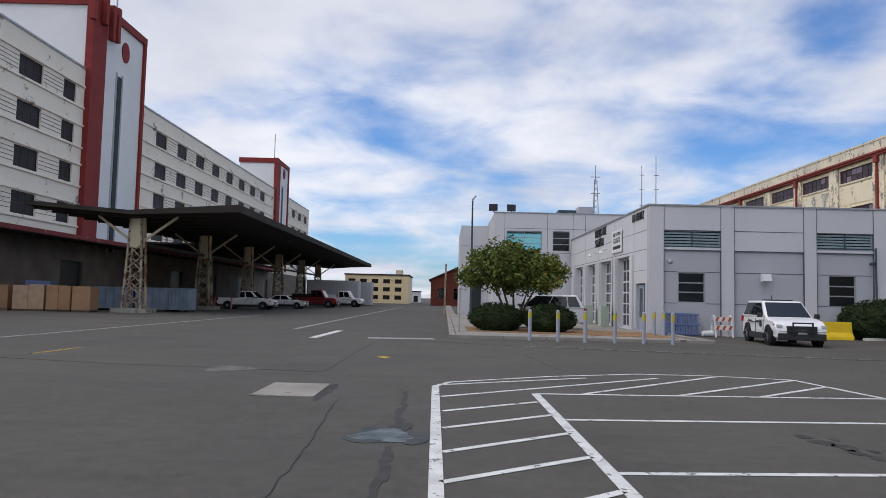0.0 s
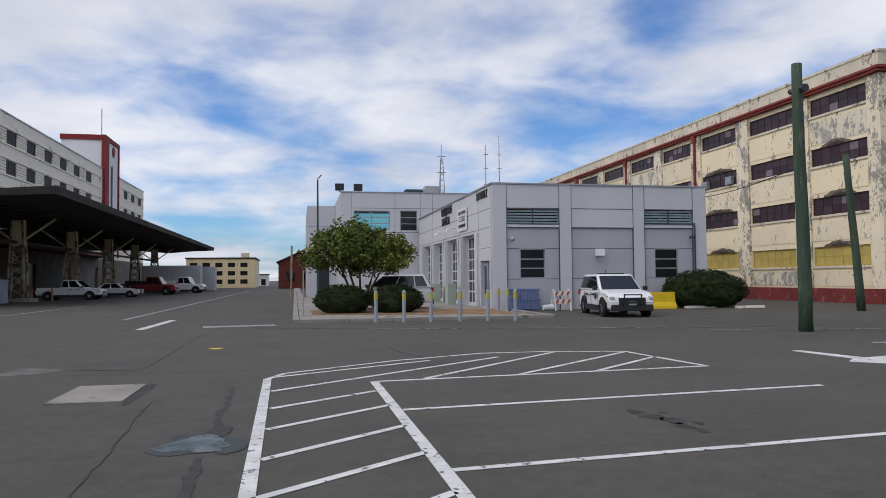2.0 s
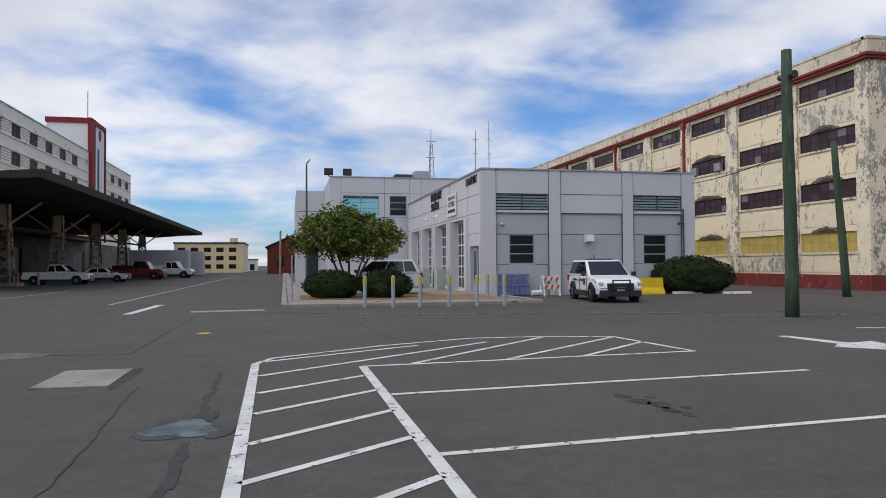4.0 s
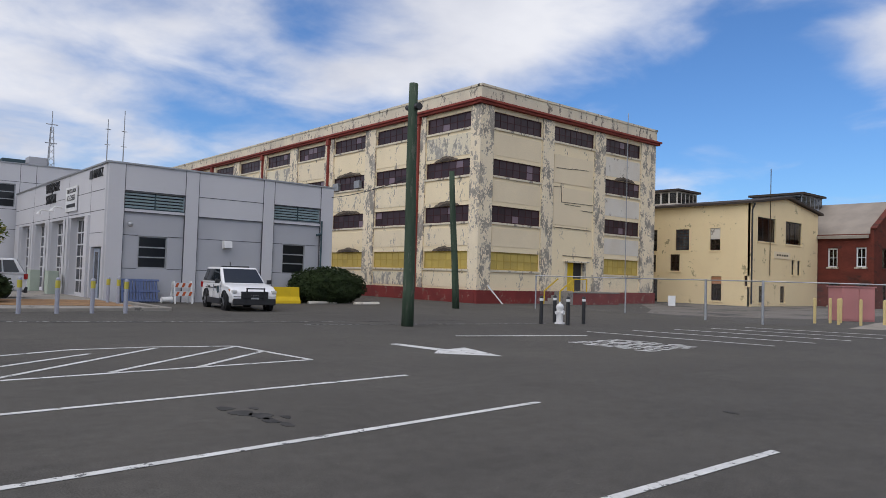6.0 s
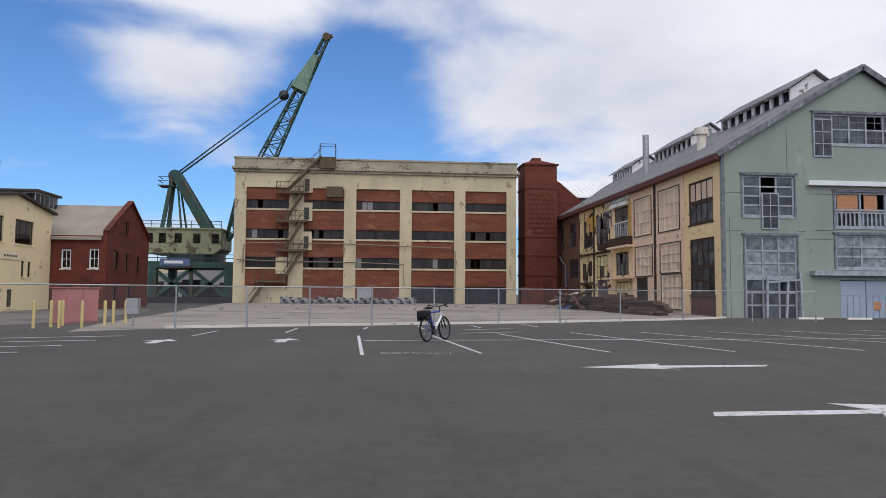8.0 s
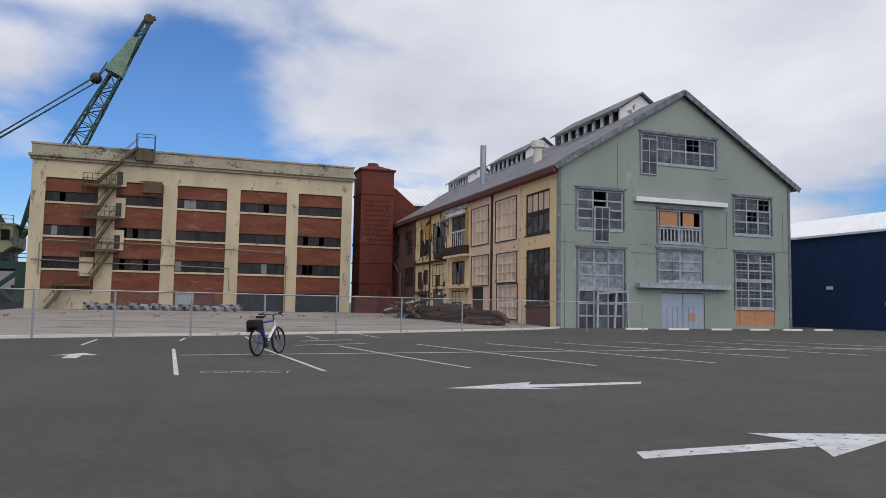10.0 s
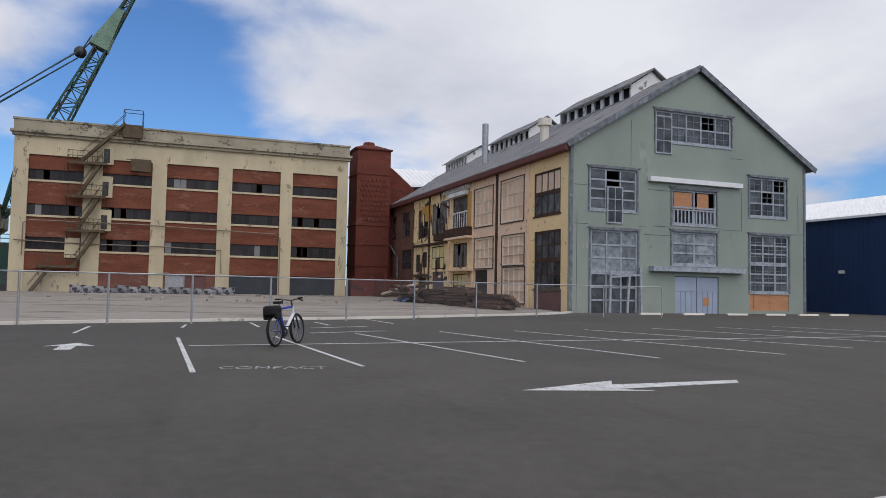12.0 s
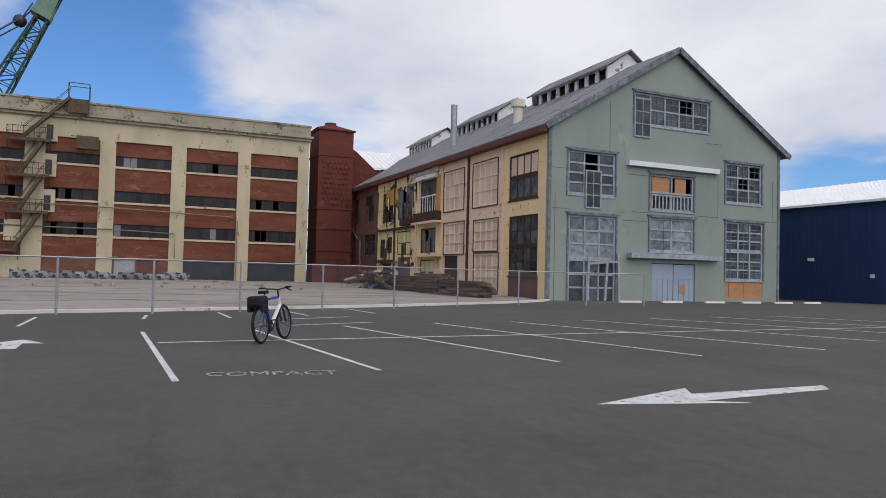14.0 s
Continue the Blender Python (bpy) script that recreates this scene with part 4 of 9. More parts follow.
for cx0, cx1, cy0, cy1, cz in ((62.5, 66, 39.0, 43.5, 10.9), (71.4, 76.0, 31.1, 36.0, 10.9)):
    cl = bmesh.new()
    box(cl, cx0, cx1, cy0, cy1, 8.5, cz - 0.25)
    mon = part("roof_monitor", cl, WHITE_PATCH if cx0 < 65 else GREY_FRAME, yb, "roof monitor with a row of panes")
    bm = bmesh.new()
    box(bm, cx0 - 0.3, cx1 + 0.3, cy0 - 0.3, cy1 + 0.3, cz - 0.25, cz - 0.05)
    part("monitor_roof", bm, ROOF_EDGE, mon)
    for k in range(5):
        bm = bmesh.new()
        w = (cx1 - cx0) / 5
        box(bm, cx0 + w * k + 0.1, cx0 + w * (k + 1) - 0.1, cy0 - 0.03, cy0 - 0.003, 9.5, cz - 0.4)
        part("pane", bm, DARK_GLASS, mon)
        bm = bmesh.new()
        w = (cy1 - cy0) / 5
        box(bm, cx0 - 0.03, cx0 - 0.003, cy0 + w * k + 0.1, cy0 + w * (k + 1) - 0.1, 9.5, cz - 0.4)
        part("pane", bm, DARK_GLASS, mon)

# ---- small red brick gabled house ----
rb = base("brick_house", "two-storey dark red brick house with pale slate gable roof", "building", (70.3, 24.4, 0))
RW, RS = Face(70.3, 44.0, "W"), Face(70.3, 24.4, "S")
LR = 44.0 - 24.4
rw = lambda y: LR - (y - 24.4)
r_open_w = [(rw(28.25), rw(27.4), 3.62, 5.35), (rw(25.85), rw(25.0), 3.64, 5.42), (rw(28.2), rw(27.2), 0.1, 2.2), (rw(25.85), rw(24.95), 1.2, 2.2)]
r_open_s = [(2.0, 3.4, 3.6, 5.4), (5.0, 6.2, 3.55, 5.3), (8.6, 9.6, 3.5, 5.2), (4.9, 5.9, 7.0, 8.4), (2.2, 3.2, 0.2, 2.1), (6.0, 7.2, 0.2, 2.2)]
part("wall_west", wall_mesh(RW, 0, LR - 0.31, -0.4, 6.6, r_open_w, 0.3), BRICK_DARK, rb)
bm = wall_mesh(RS, 0, 12.4, -0.4, 10.4, r_open_s, 0.3)
for nrm, p in ((Vector((-0.55, 0, 1)), (70.3, 0, 7.0)), (Vector((0.55, 0, 1)), (82.7, 0, 7.0))):
    bmesh.ops.bisect_plane(bm, geom=bm.verts[:] + bm.edges[:] + bm.faces[:], plane_co=p, plane_no=nrm.normalized(), clear_outer=True)
part("wall_south", bm, BRICK_DARK, rb)
bm = bmesh.new()
box(bm, 82.4, 82.7, 24.71, 44, -0.4, 6.6)
part("wall_east", bm, BRICK_DARK, rb)
bm = bmesh.new()
prism(bm, [(69.9, 6.45), (76.5, 10.05), (83.1, 6.45), (83.1, 6.2), (76.5, 9.8), (69.9, 6.2)], "y", 24.72, 44.2)
part("roof", bm, SHINGLE, rb, "pale slate roof slopes")
bm = bmesh.new()
bar(bm, (70.2, 24.4, 7.05), (76.5, 24.4, 10.5), 0.5, 0.16)
bar(bm, (76.5, 24.4, 10.5), (82.8, 24.4, 7.05), 0.5, 0.16)
box(bm, 70.0, 70.35, 24.7, 44, 6.3, 6.6)
part("gable_coping", bm, BRICK_DARK, rb)
bm = bmesh.new()
box(bm, 81.6, 82.5, 26, 27, 6, 9.2)
part("chimney", bm, BRICK_DARK, rb)
for k, o in enumerate(r_open_w):
    window(rb, RW, *o, 2, 2, WHITE_PAINT if k < 2 else BROWN_WOOD, DARK_GLASS, sill=0.08, sill_mat=CREAM_TOP, panes=False, edge=0.12 if k < 2 else 0.07)
for k, o in enumerate(r_open_s):
    window(rb, RS, *o, 1, 2, BROWN_WOOD, DARK_GLASS, sill=0.06, sill_mat=BRICK_DARK, panes=False)

# ---- brick and concrete warehouse ----
BX, BY0, BY1, BH = 92.85, 17.4, -17.75, 18.3
bw = base("brick_warehouse", "four-storey cream concrete and red brick warehouse with ribbon windows", "building", (BX, BY1, 0))
BF = Face(BX, BY0, "W")
LB = BY0 - BY1
by = lambda y: BY0 - y
bb = [(by(16.0), by(10.8)), (by(9.0), by(4.05)), (by(2.55), by(-2.9)), (by(-4.4), by(-9.8)), (by(-11.2), by(-16.5))]
WZ = ((12.0, 13.1), (8.3, 9.45), (4.7, 6.0))
b_op = [(a, b, z0, z1) for a, b in bb for z0, z1 in WZ]
b_op += [(bb[3][0], bb[3][1], -0.3, 2.5), (bb[4][0], bb[4][1], -0.3, 2.5), (bb[2][0] + 0.2, bb[2][1] - 3.2, -0.3, 2.3), (bb[2][0] + 2.4, bb[2][1] - 1.0, -0.3, 2.3)]
part("wall_west", wall_mesh(BF, 0, LB, -0.4, 16.6, b_op, 0.3, -0.2), BRICK, bw)
bm = bmesh.new()
for a0, a1 in ((0, by(16.0)), (by(10.8), by(9.0)), (by(4.05), by(2.55)), (by(-2.9), by(-4.4)), (by(-9.8), by(-11.2)), (by(-16.5), LB)):
    BF.box(bm, a0, a1, -0.4, 14.6, -0.19, 0.0)
BF.box(bm, 0, LB, 14.6, 16.5, -0.19, 0.0)
part("concrete_frame", bm, BRICK_CREAM, bw, "stained cream concrete columns and beam")
for a, b in bb:
    for z0, z1 in WZ:
        bm = bmesh.new()
        BF.box(bm, a, b, z0 - 0.22, z0 - 0.004, -0.199, -0.08)
        part("window_sill", bm, BRICK_CREAM, bw)
for a, b in bb[:2]:
    bm = bmesh.new()
    BF.box(bm, a, b, -0.4, 2.4, -0.199, -0.1)
    part("base_panel", bm, BRICK_CREAM if a < 3 else BRICK, bw)
for nm, ext, z0, z1, d0, d1 in (("frieze", 0.2, 16.5, 16.8, -0.5, 0.3), ("cornice", 0.35, 16.8, 17.05, -0.5, 0.55), ("parapet", 0.1, 17.05, 18.15, -0.5, 0.1), ("coping", 0.2, 18.15, 18.35, -0.6, 0.2)):
    bm = bmesh.new()
    BF.box(bm, -ext, LB + ext, z0, z1, d0, d1)
    part(nm, bm, BRICK_PARAPET, bw, "stained concrete " + nm)
bm = bmesh.new()
box(bm, BX + 0.51, BX + 14.5, BY0 - 0.3, BY0, -0.4, 18.0)
box(bm, BX + 0.51, BX + 14.5, BY1, BY1 + 0.3, -0.4, 18.0)
box(bm, BX + 14.2, BX + 14.5, BY1 + 0.31, BY0 - 0.31, -0.4, 18.0)
part("wall_side", bm, BRICK_CREAM, bw)
bm = bmesh.new()
box(bm, BX + 0.62, BX + 14.19, BY1 + 0.31, BY0 - 0.31, 16.6, 16.9)
for z in (3.2, 6.9, 10.6):
    box(bm, BX + 0.62, BX + 14.19, BY1 + 0.31, BY0 - 0.31, z, z + 0.25)
part("roof", bm, ROOF_GREY, bw)
rng = random.Random(7)
for i, (a, b) in enumerate(bb):
    for z0, z1 in WZ:
        n = 8
        window(bw, BF, a + 0.01, b - 0.01, z0, z1, n, 1, MAROON, RIBBON_PANE, d=-0.35, edge=0.06, bar_w=0.05, skip={(rng.randrange(1, n), 0) for _ in range(rng.randrange(0, 3))})
for i, o in enumerate(b_op[15:]):
    mt = (DARK_SHUTTER, DARK_SHUTTER, STEEL, RUST_RED_DOOR)[i]
    bm = bmesh.new()
    BF.box(bm, o[0] + 0.01, o[1] - 0.01, o[2], o[3], -0.47, -0.42)
    roller = part("roller_door", bm, mt, bw, "closed roller door")
    for k in range(12):
        bm = bmesh.new()
        z = o[2] + (o[3] - o[2]) * k / 12
        BF.box(bm, o[0] + 0.01, o[1] - 0.01, z, z + (o[3] - o[2]) / 12 - 0.02, -0.418, -0.36)
        part("slat", bm, mt, roller)

# ---- red brick stair tower and link beside it ----
tw = base("brick_tower", "square dark red brick tower with patterned upper brickwork", "building", (95.2, -21, 0))
bm = bmesh.new()
prism(bm, [(94.6, -19.3), (99.0, -19.3), (99.0, -23.55), (94.6, -23.55)], "z", -0.4, 18.5)
part("shaft", bm, BRICK_TOWER, tw)
tw_f = Face(94.6, -19.3, "W")
for r in range(9):
    for c in range(7):
        bm = bmesh.new()
        a = 0.45 + c * 0.5 + (0.25 if r % 2 else 0)
        tw_f.box(bm, a, a + 0.28, 9.6 + r * 0.62, 9.6 + r * 0.62 + 0.3, 0.001, 0.12)
        part("brick", bm, BRICK_TOWER, tw)
for z in (4.0, 6.6, 9.0, 15.4):
    bm = bmesh.new()
    box(bm, 94.5, 99.1, -23.65, -19.2, z, z + 0.22)
    part("band_course", bm, BRICK_TOWER, tw)
bm = bmesh.new()
box(bm, 94.4, 99.2, -23.75, -19.1, 18.5, 18.7)
bmesh.ops.create_cone(bm, cap_ends=True, segments=4, radius1=3.2, radius2=0.9, depth=0.7, matrix=Matrix.Translation((96.8, -21.25, 19.05)) @ Matrix.Rotation(radians(45), 4, "Z"))
bmesh.ops.create_cone(bm, cap_ends=True, segments=10, radius1=0.8, radius2=0.7, depth=0.4, matrix=Matrix.Translation((96.8, -21.25, 19.55)))
part("cap", bm, BRICK_DARK, tw)
lk = base("brick_link", "lower dark red brick link building with a pale metal roof", "building", (95.5, -26, 0))
bm = bmesh.new()
prism(bm, [(-23.57, -0.4), (-23.57, 16.9), (-24.3, 16.5), (-27.4, 13.9), (-27.4, -0.4)], "x", 96.0, 96.4)
part("gable_wall", bm, BRICK_DARK, lk)
bm = bmesh.new()
prism(bm, [(96.41, -0.4), (96.41, 13.2), (103.9, 15.6), (103.9, -0.4)], "y", -33.0, -23.57)
part("wall", bm, BRICK_DARK, lk)
bm = bmesh.new()
prism(bm, [(96.6, 14.6), (104.5, 17.95), (104.5, 18.1), (96.6, 14.75)], "y", -32.6, -24.4)
link_roof = part("roof", bm, WHITE_ROOF, lk, "pale sheet metal roof slope")
for k in range(12):
    bm = bmesh.new()
    y = -24.7 - k * 0.7
    bar(bm, (96.6, y, 14.78), (104.5, y, 18.13), 0.06, 0.05)
    part("roof_rib", bm, WHITE_ROOF, link_roof)
lw = base("low_brick_wall", "low red brick wall with a small dark hatch", "wall", (92, -20, 0))
bm = bmesh.new()
box(bm, 88.0, 92.6, -21.6, -21.2, -0.3, 3.0)
box(bm, 92.0, 92.4, -24.2, -18.3, -0.3, 2.5)
part("wall", bm, BRICK_DARK, lw)

# ---- green gabled timber workshop ----
GX, GYL, GYR = 52.08, -24.38, -45.95
gb = base("timber_workshop", "large sage green gabled workshop with weathered multi-pane windows", "building", (GX, GYL, 0))
GW = Face(GX, GYL, "W")
GN = Face(101.0, GYL, "N")
LG, LN = GYL - GYR, 101.0 - GX
gy = lambda y: GYL - y
gx = lambda x: 101.0 - x
EAVE, APEX, AY = 11.95, 18.5, -35.3
g_w = {
    "up_l": (gy(-25.95), gy(-29.9), 7.3, 10.3), "lo_l": (gy(-26.05), gy(-30.0), -0.15, 5.88),
    "top": (gy(-31.5), gy(-38.5), 12.7, 15.0), "mid": (gy(-33.0), gy(-37.1), 6.6, 9.2),
    "mid2": (gy(-33.0), gy(-37.1), 3.6, 6.05), "door": (gy(-33.3), gy(-37.3), -0.3, 2.75),
    "up_r": (gy(-40.25), gy(-44.0), 7.55, 10.62), "lo_r": (gy(-40.3), gy(-44.2), 1.65, 6.12), "ply": (gy(-40.3), gy(-44.2), 0.25, 1.65)}
bm = wall_mesh(GW, 0, LG, -0.4, 18.8, list(g_w.values()), 0.25)
slope = (APEX - EAVE) / (GYL - AY)
for nrm, p in ((Vector((0, slope, 1)), (0, GYL, EAVE)), (Vector((0, -slope, 1)), (0, GYR, EAVE))):
    bmesh.ops.bisect_plane(bm, geom=bm.verts[:] + bm.edges[:] + bm.faces[:], plane_co=p, plane_no=nrm.normalized(), clear_outer=True)
part("gable_wall", bm, GREEN_WALL, gb)
for key, cols, rows_ in (("up_l", 3, 4), ("top", 5, 2), ("mid", 2, 2), ("mid2", 2, 3), ("up_r", 3, 3)):
    window(gb, GW, *g_w[key], cols, rows_, GREY_FRAME, CLOUDED_PANE if key == "mid2" else GREY_PANE, d=-0.04, edge=0.14, bar_w=0.12, deep=0.14, sill=0.06, skip={"up_l": {(1, 1), (1, 2), (1, 3)}, "up_r": {(2, 2), (1, 1)}, "mid": {(1, 1)}, "top": {(3, 1)}}.get(key, ()))
for key in ("lo_l", "lo_r"):
    a0, a1, b0, b1 = g_w[key]
    m = b0 + (b1 - b0) * 0.5
    window(gb, GW, a0, a1, m + 0.005, b1, 3, 3, GREY_FRAME, CLOUDED_PANE if key == "lo_l" else GREY_PANE, d=-0.04, edge=0.14, bar_w=0.12, deep=0.14)
    window(gb, GW, a0, a1, b0, m - 0.005, 3, 3, GREY_FRAME, GREY_PANE, d=-0.04, edge=0.14, bar_w=0.12, deep=0.14, sill=0.05)
# weathered trim round the openings
for key in ("up_l", "lo_l", "top", "mid", "mid2", "up_r", "lo_r"):
    a0, a1, b0, b1 = g_w[key]
    for q0, q1, h0, h1 in ((a0 - 0.12, a0 - 0.003, b0 - 0.05, b1 + 0.12), (a1 + 0.003, a1 + 0.12, b0 - 0.05, b1 + 0.12), (a0 - 0.25, a1 + 0.25, b1 + 0.123, b1 + 0.2), (a0, a1, b1 + 0.003, b1 + 0.12)):
        bm = bmesh.new()
        GW.box(bm, q0, q1, max(h0, 0.0), h1, 0.002, 0.07 if h1 - h0 > 0.12 else 0.12)
        part("window_trim", bm, WEATHERED, gb)
# fine glazing bars
for key, cols, rows_ in (("top", 10, 4), ("up_r", 6, 6), ("lo_r", 6, 8)):
    a0, a1, b0, b1 = g_w[key]
    bm = bmesh.new()
    for i in range(1, cols):
        GW.box(bm, a0 + (a1 - a0) * i / cols - 0.022, a0 + (a1 - a0) * i / cols + 0.022, b0 + 0.1, b1 - 0.1, -0.12, -0.07)
    for j in range(1, rows_):
        GW.box(bm, a0 + 0.1, a1 - 0.1, b0 + (b1 - b0) * j / rows_ - 0.022, b0 + (b1 - b0) * j / rows_ + 0.022, -0.115, -0.075)
    part("glazing_grid", bm, WEATHERED, gb)
a0, a1, b0, b1 = g_w["ply"]
for k in range(2):
    bm = bmesh.new()
    GW.box(bm, a0 + 0.01 + k * (a1 - a0) / 2, a0 + (k + 1) * (a1 - a0) / 2 - 0.02, b0, b1 - 0.02, -0.1, -0.03)
    part("plywood_sheet", bm, PLYWOOD, gb, "orange-brown plywood sheet")
a0, a1, b0, b1 = g_w["door"]
for k in range(2):
    bm = bmesh.new()
    c0, c1 = a0 + k * (a1 - a0) / 2 + 0.02, a0 + (k + 1) * (a1 - a0) / 2 - 0.02
    GW.box(bm, c0, c1, b0, b1 - 0.05, -0.16, -0.09)
    leaf = part("door", bm, BLUE_DOOR, gb, "pale grey-blue double door leaf")
    w = (c1 - c0) / 4
    for q0, q1, h0, h1 in [(c0 + q * w + 0.02, c0 + q * w + 0.1, 0.0, 1.6) for q in range(1, 4)] + [(c0 + 0.11, c1, 1.65, 1.82), (c0, c0 + 0.1, 0.0, b1 - 0.1)]:
        bm = bmesh.new()
        GW.box(bm, q0, q1, h0, h1, -0.089, -0.05)
        part("door_batten", bm, BLUE_DOOR, leaf)
    if k == 1:
        bm = bmesh.new()
        GW.box(bm, c0 + 0.55, c0 + 1.1, 0.6, 1.2, -0.05, -0.04)
        part("notice", bm, PLYWOOD, leaf, "small orange notice")
for z, a_0, a_1 in ((9.68, gy(-30.85), gy(-39.35)), (3.12, gy(-31.0), gy(-39.45))):
    bm = bmesh.new()
    GW.box(bm, a_0, a_1, z - 0.05, z + 0.3, 0.002, 0.35 if z > 5 else 0.55)
    part("track_hood", bm, WHITE_PAINT if z > 5 else GREY_FRAME, gb, "projecting door track hood")
for a, z0, z1 in ((5.0, 10.6, 14.0), (0.55, 0.0, 7.2), (9.9, 3.5, 5.8), (16.3, 0.4, 6.2), (20.8, 6.4, 9.5), (15.1, 6.4, 9.3), (3.2, 6.3, 7.2)):
    bm = bmesh.new()
    GW.box(bm, a, a + 0.03, z0, z1, 0.001, 0.012)
    part("sheet_seam", bm, JOINT, gb)
for a0, a1, z in ((0, 1.5, 6.25), (5.7, 6.3, 6.25), (7.0, 8.5, 6.35), (12.9, 15.2, 6.35), (19.9, 21.3, 6.3), (14, 15.4, 11.9), (6.2, 8.4, 5.7), (0.3, 1.5, 9.0), (6.5, 8.6, 9.0)):
    bm = bmesh.new()
    GW.box(bm, a0, a1, z, z + 0.03, 0.001, 0.014)
    part("sheet_seam", bm, JOINT, gb)
for q0, q1 in ((-0.02, 0.22), (LG - 0.22, LG + 0.02)):
    bm = bmesh.new()
    GW.box(bm, q0, q1, -0.3, 11.9, 0.002, 0.05)
    part("corner_board", bm, WEATHERED, gb)
# balustrade of the middle opening
a0, a1, b0, b1 = g_w["mid"]
bm = bmesh.new()
GW.box(bm, a0 + 0.1, a1 - 0.1, b0 + 1.05, b0 + 1.15, -0.035, 0.02)
balustrade = part("balustrade_rail", bm, GREY_FRAME, gb)
for k in range(12):
    bm = bmesh.new()
    a = a0 + 0.2 + k * (a1 - a0 - 0.4) / 11
    GW.box(bm, a - 0.06, a + 0.06, b0 + 0.1, b0 + 1.047, -0.03, 0.0)
    part("baluster", bm, GREY_FRAME, balustrade)
bm = bmesh.new()
GW.box(bm, a0 + 0.25, a0 + 1.85, b0 + 1.2, b1 - 0.2, -0.1, -0.07)
GW.box(bm, a0 + 2.35, a0 + 3.4, b0 + 1.2, b1 - 0.2, -0.1, -0.07)
part("board", bm, PLYWOOD, gb, "orange plywood board in the opening")
# hanging broken sash pieces
for a_0, a_1, z_0, z_1 in ((gy(-31.45), gy(-32.94), 11.76, 14.6), (gy(-27.35), gy(-28.68), 6.38, 9.03)):
    window(gb, GW, a_0, a_1, z_0, z_1, 2, 3, GREY_FRAME, GREY_PANE, d=0.1, edge=0.1, bar_w=0.06, panes=False, name="hanging_sash", label="broken hanging sash")
for y, z1, ry in ((-27.45, 3.0, 0.1), (-30.1, 3.3, -0.05), (-28.9, 2.6, 0.2)):
    bm = bmesh.new()
    bar(bm, (GX - 0.35, y, 0.02), (GX - 0.3, y - ry, z1), 0.16, 0.12)
    part("loose_post", bm, GREY_FRAME, gb, "loose weathered door post")
bm = bmesh.new()
bar(bm, (GX - 0.33, -27.5, 2.55), (GX - 0.33, -30.0, 2.75), 0.12, 0.14)
part("loose_post", bm, GREY_FRAME, gb, "loose weathered door post")
# north wall in its sections
sections = ((GX + 0.26, 58.4, YELLOW_CREAM), (58.4, 69.35, PINK_WALL), (69.35, 87.2, RUIN_WALL), (87.2, 101.0, BRICK_BROWN))
n_open = [(53.4, 57.45, 7.1, 10.4, 0), (53.3, 57.35, 1.6, 5.93, 0), (53.2, 57.4, 0.0, 1.55, 3),
          (59.15, 63.4, 7.05, 10.6, 1), (59.0, 63.1, 3.5, 5.95, 1), (58.85, 62.95, 0.45, 3.3, 1), (65.05, 69.15, 7.1, 10.55, 1), (64.9, 69.0, 3.35, 6.05, 1), (66.1, 69.05, 0.9, 3.2, 4),
          (70.9, 74.8, 7.3, 10.4, 6), (76.25, 80.9, 7.1, 10.4, 7), (82.2, 85.6, 7.0, 10.2, 2), (77.15, 80.8, 3.45, 5.85, 8), (77.0, 80.7, 0.0, 3.2, 9), (70.9, 74.45, 3.55, 5.85, 7), (71.2, 74.4, 0.6, 2.9, 8), (82.4, 83.9, 3.7, 5.4, 2), (84.6, 86.2, 3.2, 5.2, 2), (82.6, 85.2, 0.4, 2.6, 2),
          (88.7, 91.8, 7.45, 10.4, 5), (94.3, 97.5, 7.4, 10.4, 5), (87.9, 91.9, 3.6, 5.95, 5)]
for s0, s1, mt in sections:
    ops = [(gx(o[1]), gx(o[0]), o[2], o[3]) for o in n_open if s0 <= o[0] < s1]
    part("north_wall", wall_mesh(GN, gx(s1), gx(s0), -0.4, EAVE - 0.1, ops, 0.25), mt, gb)
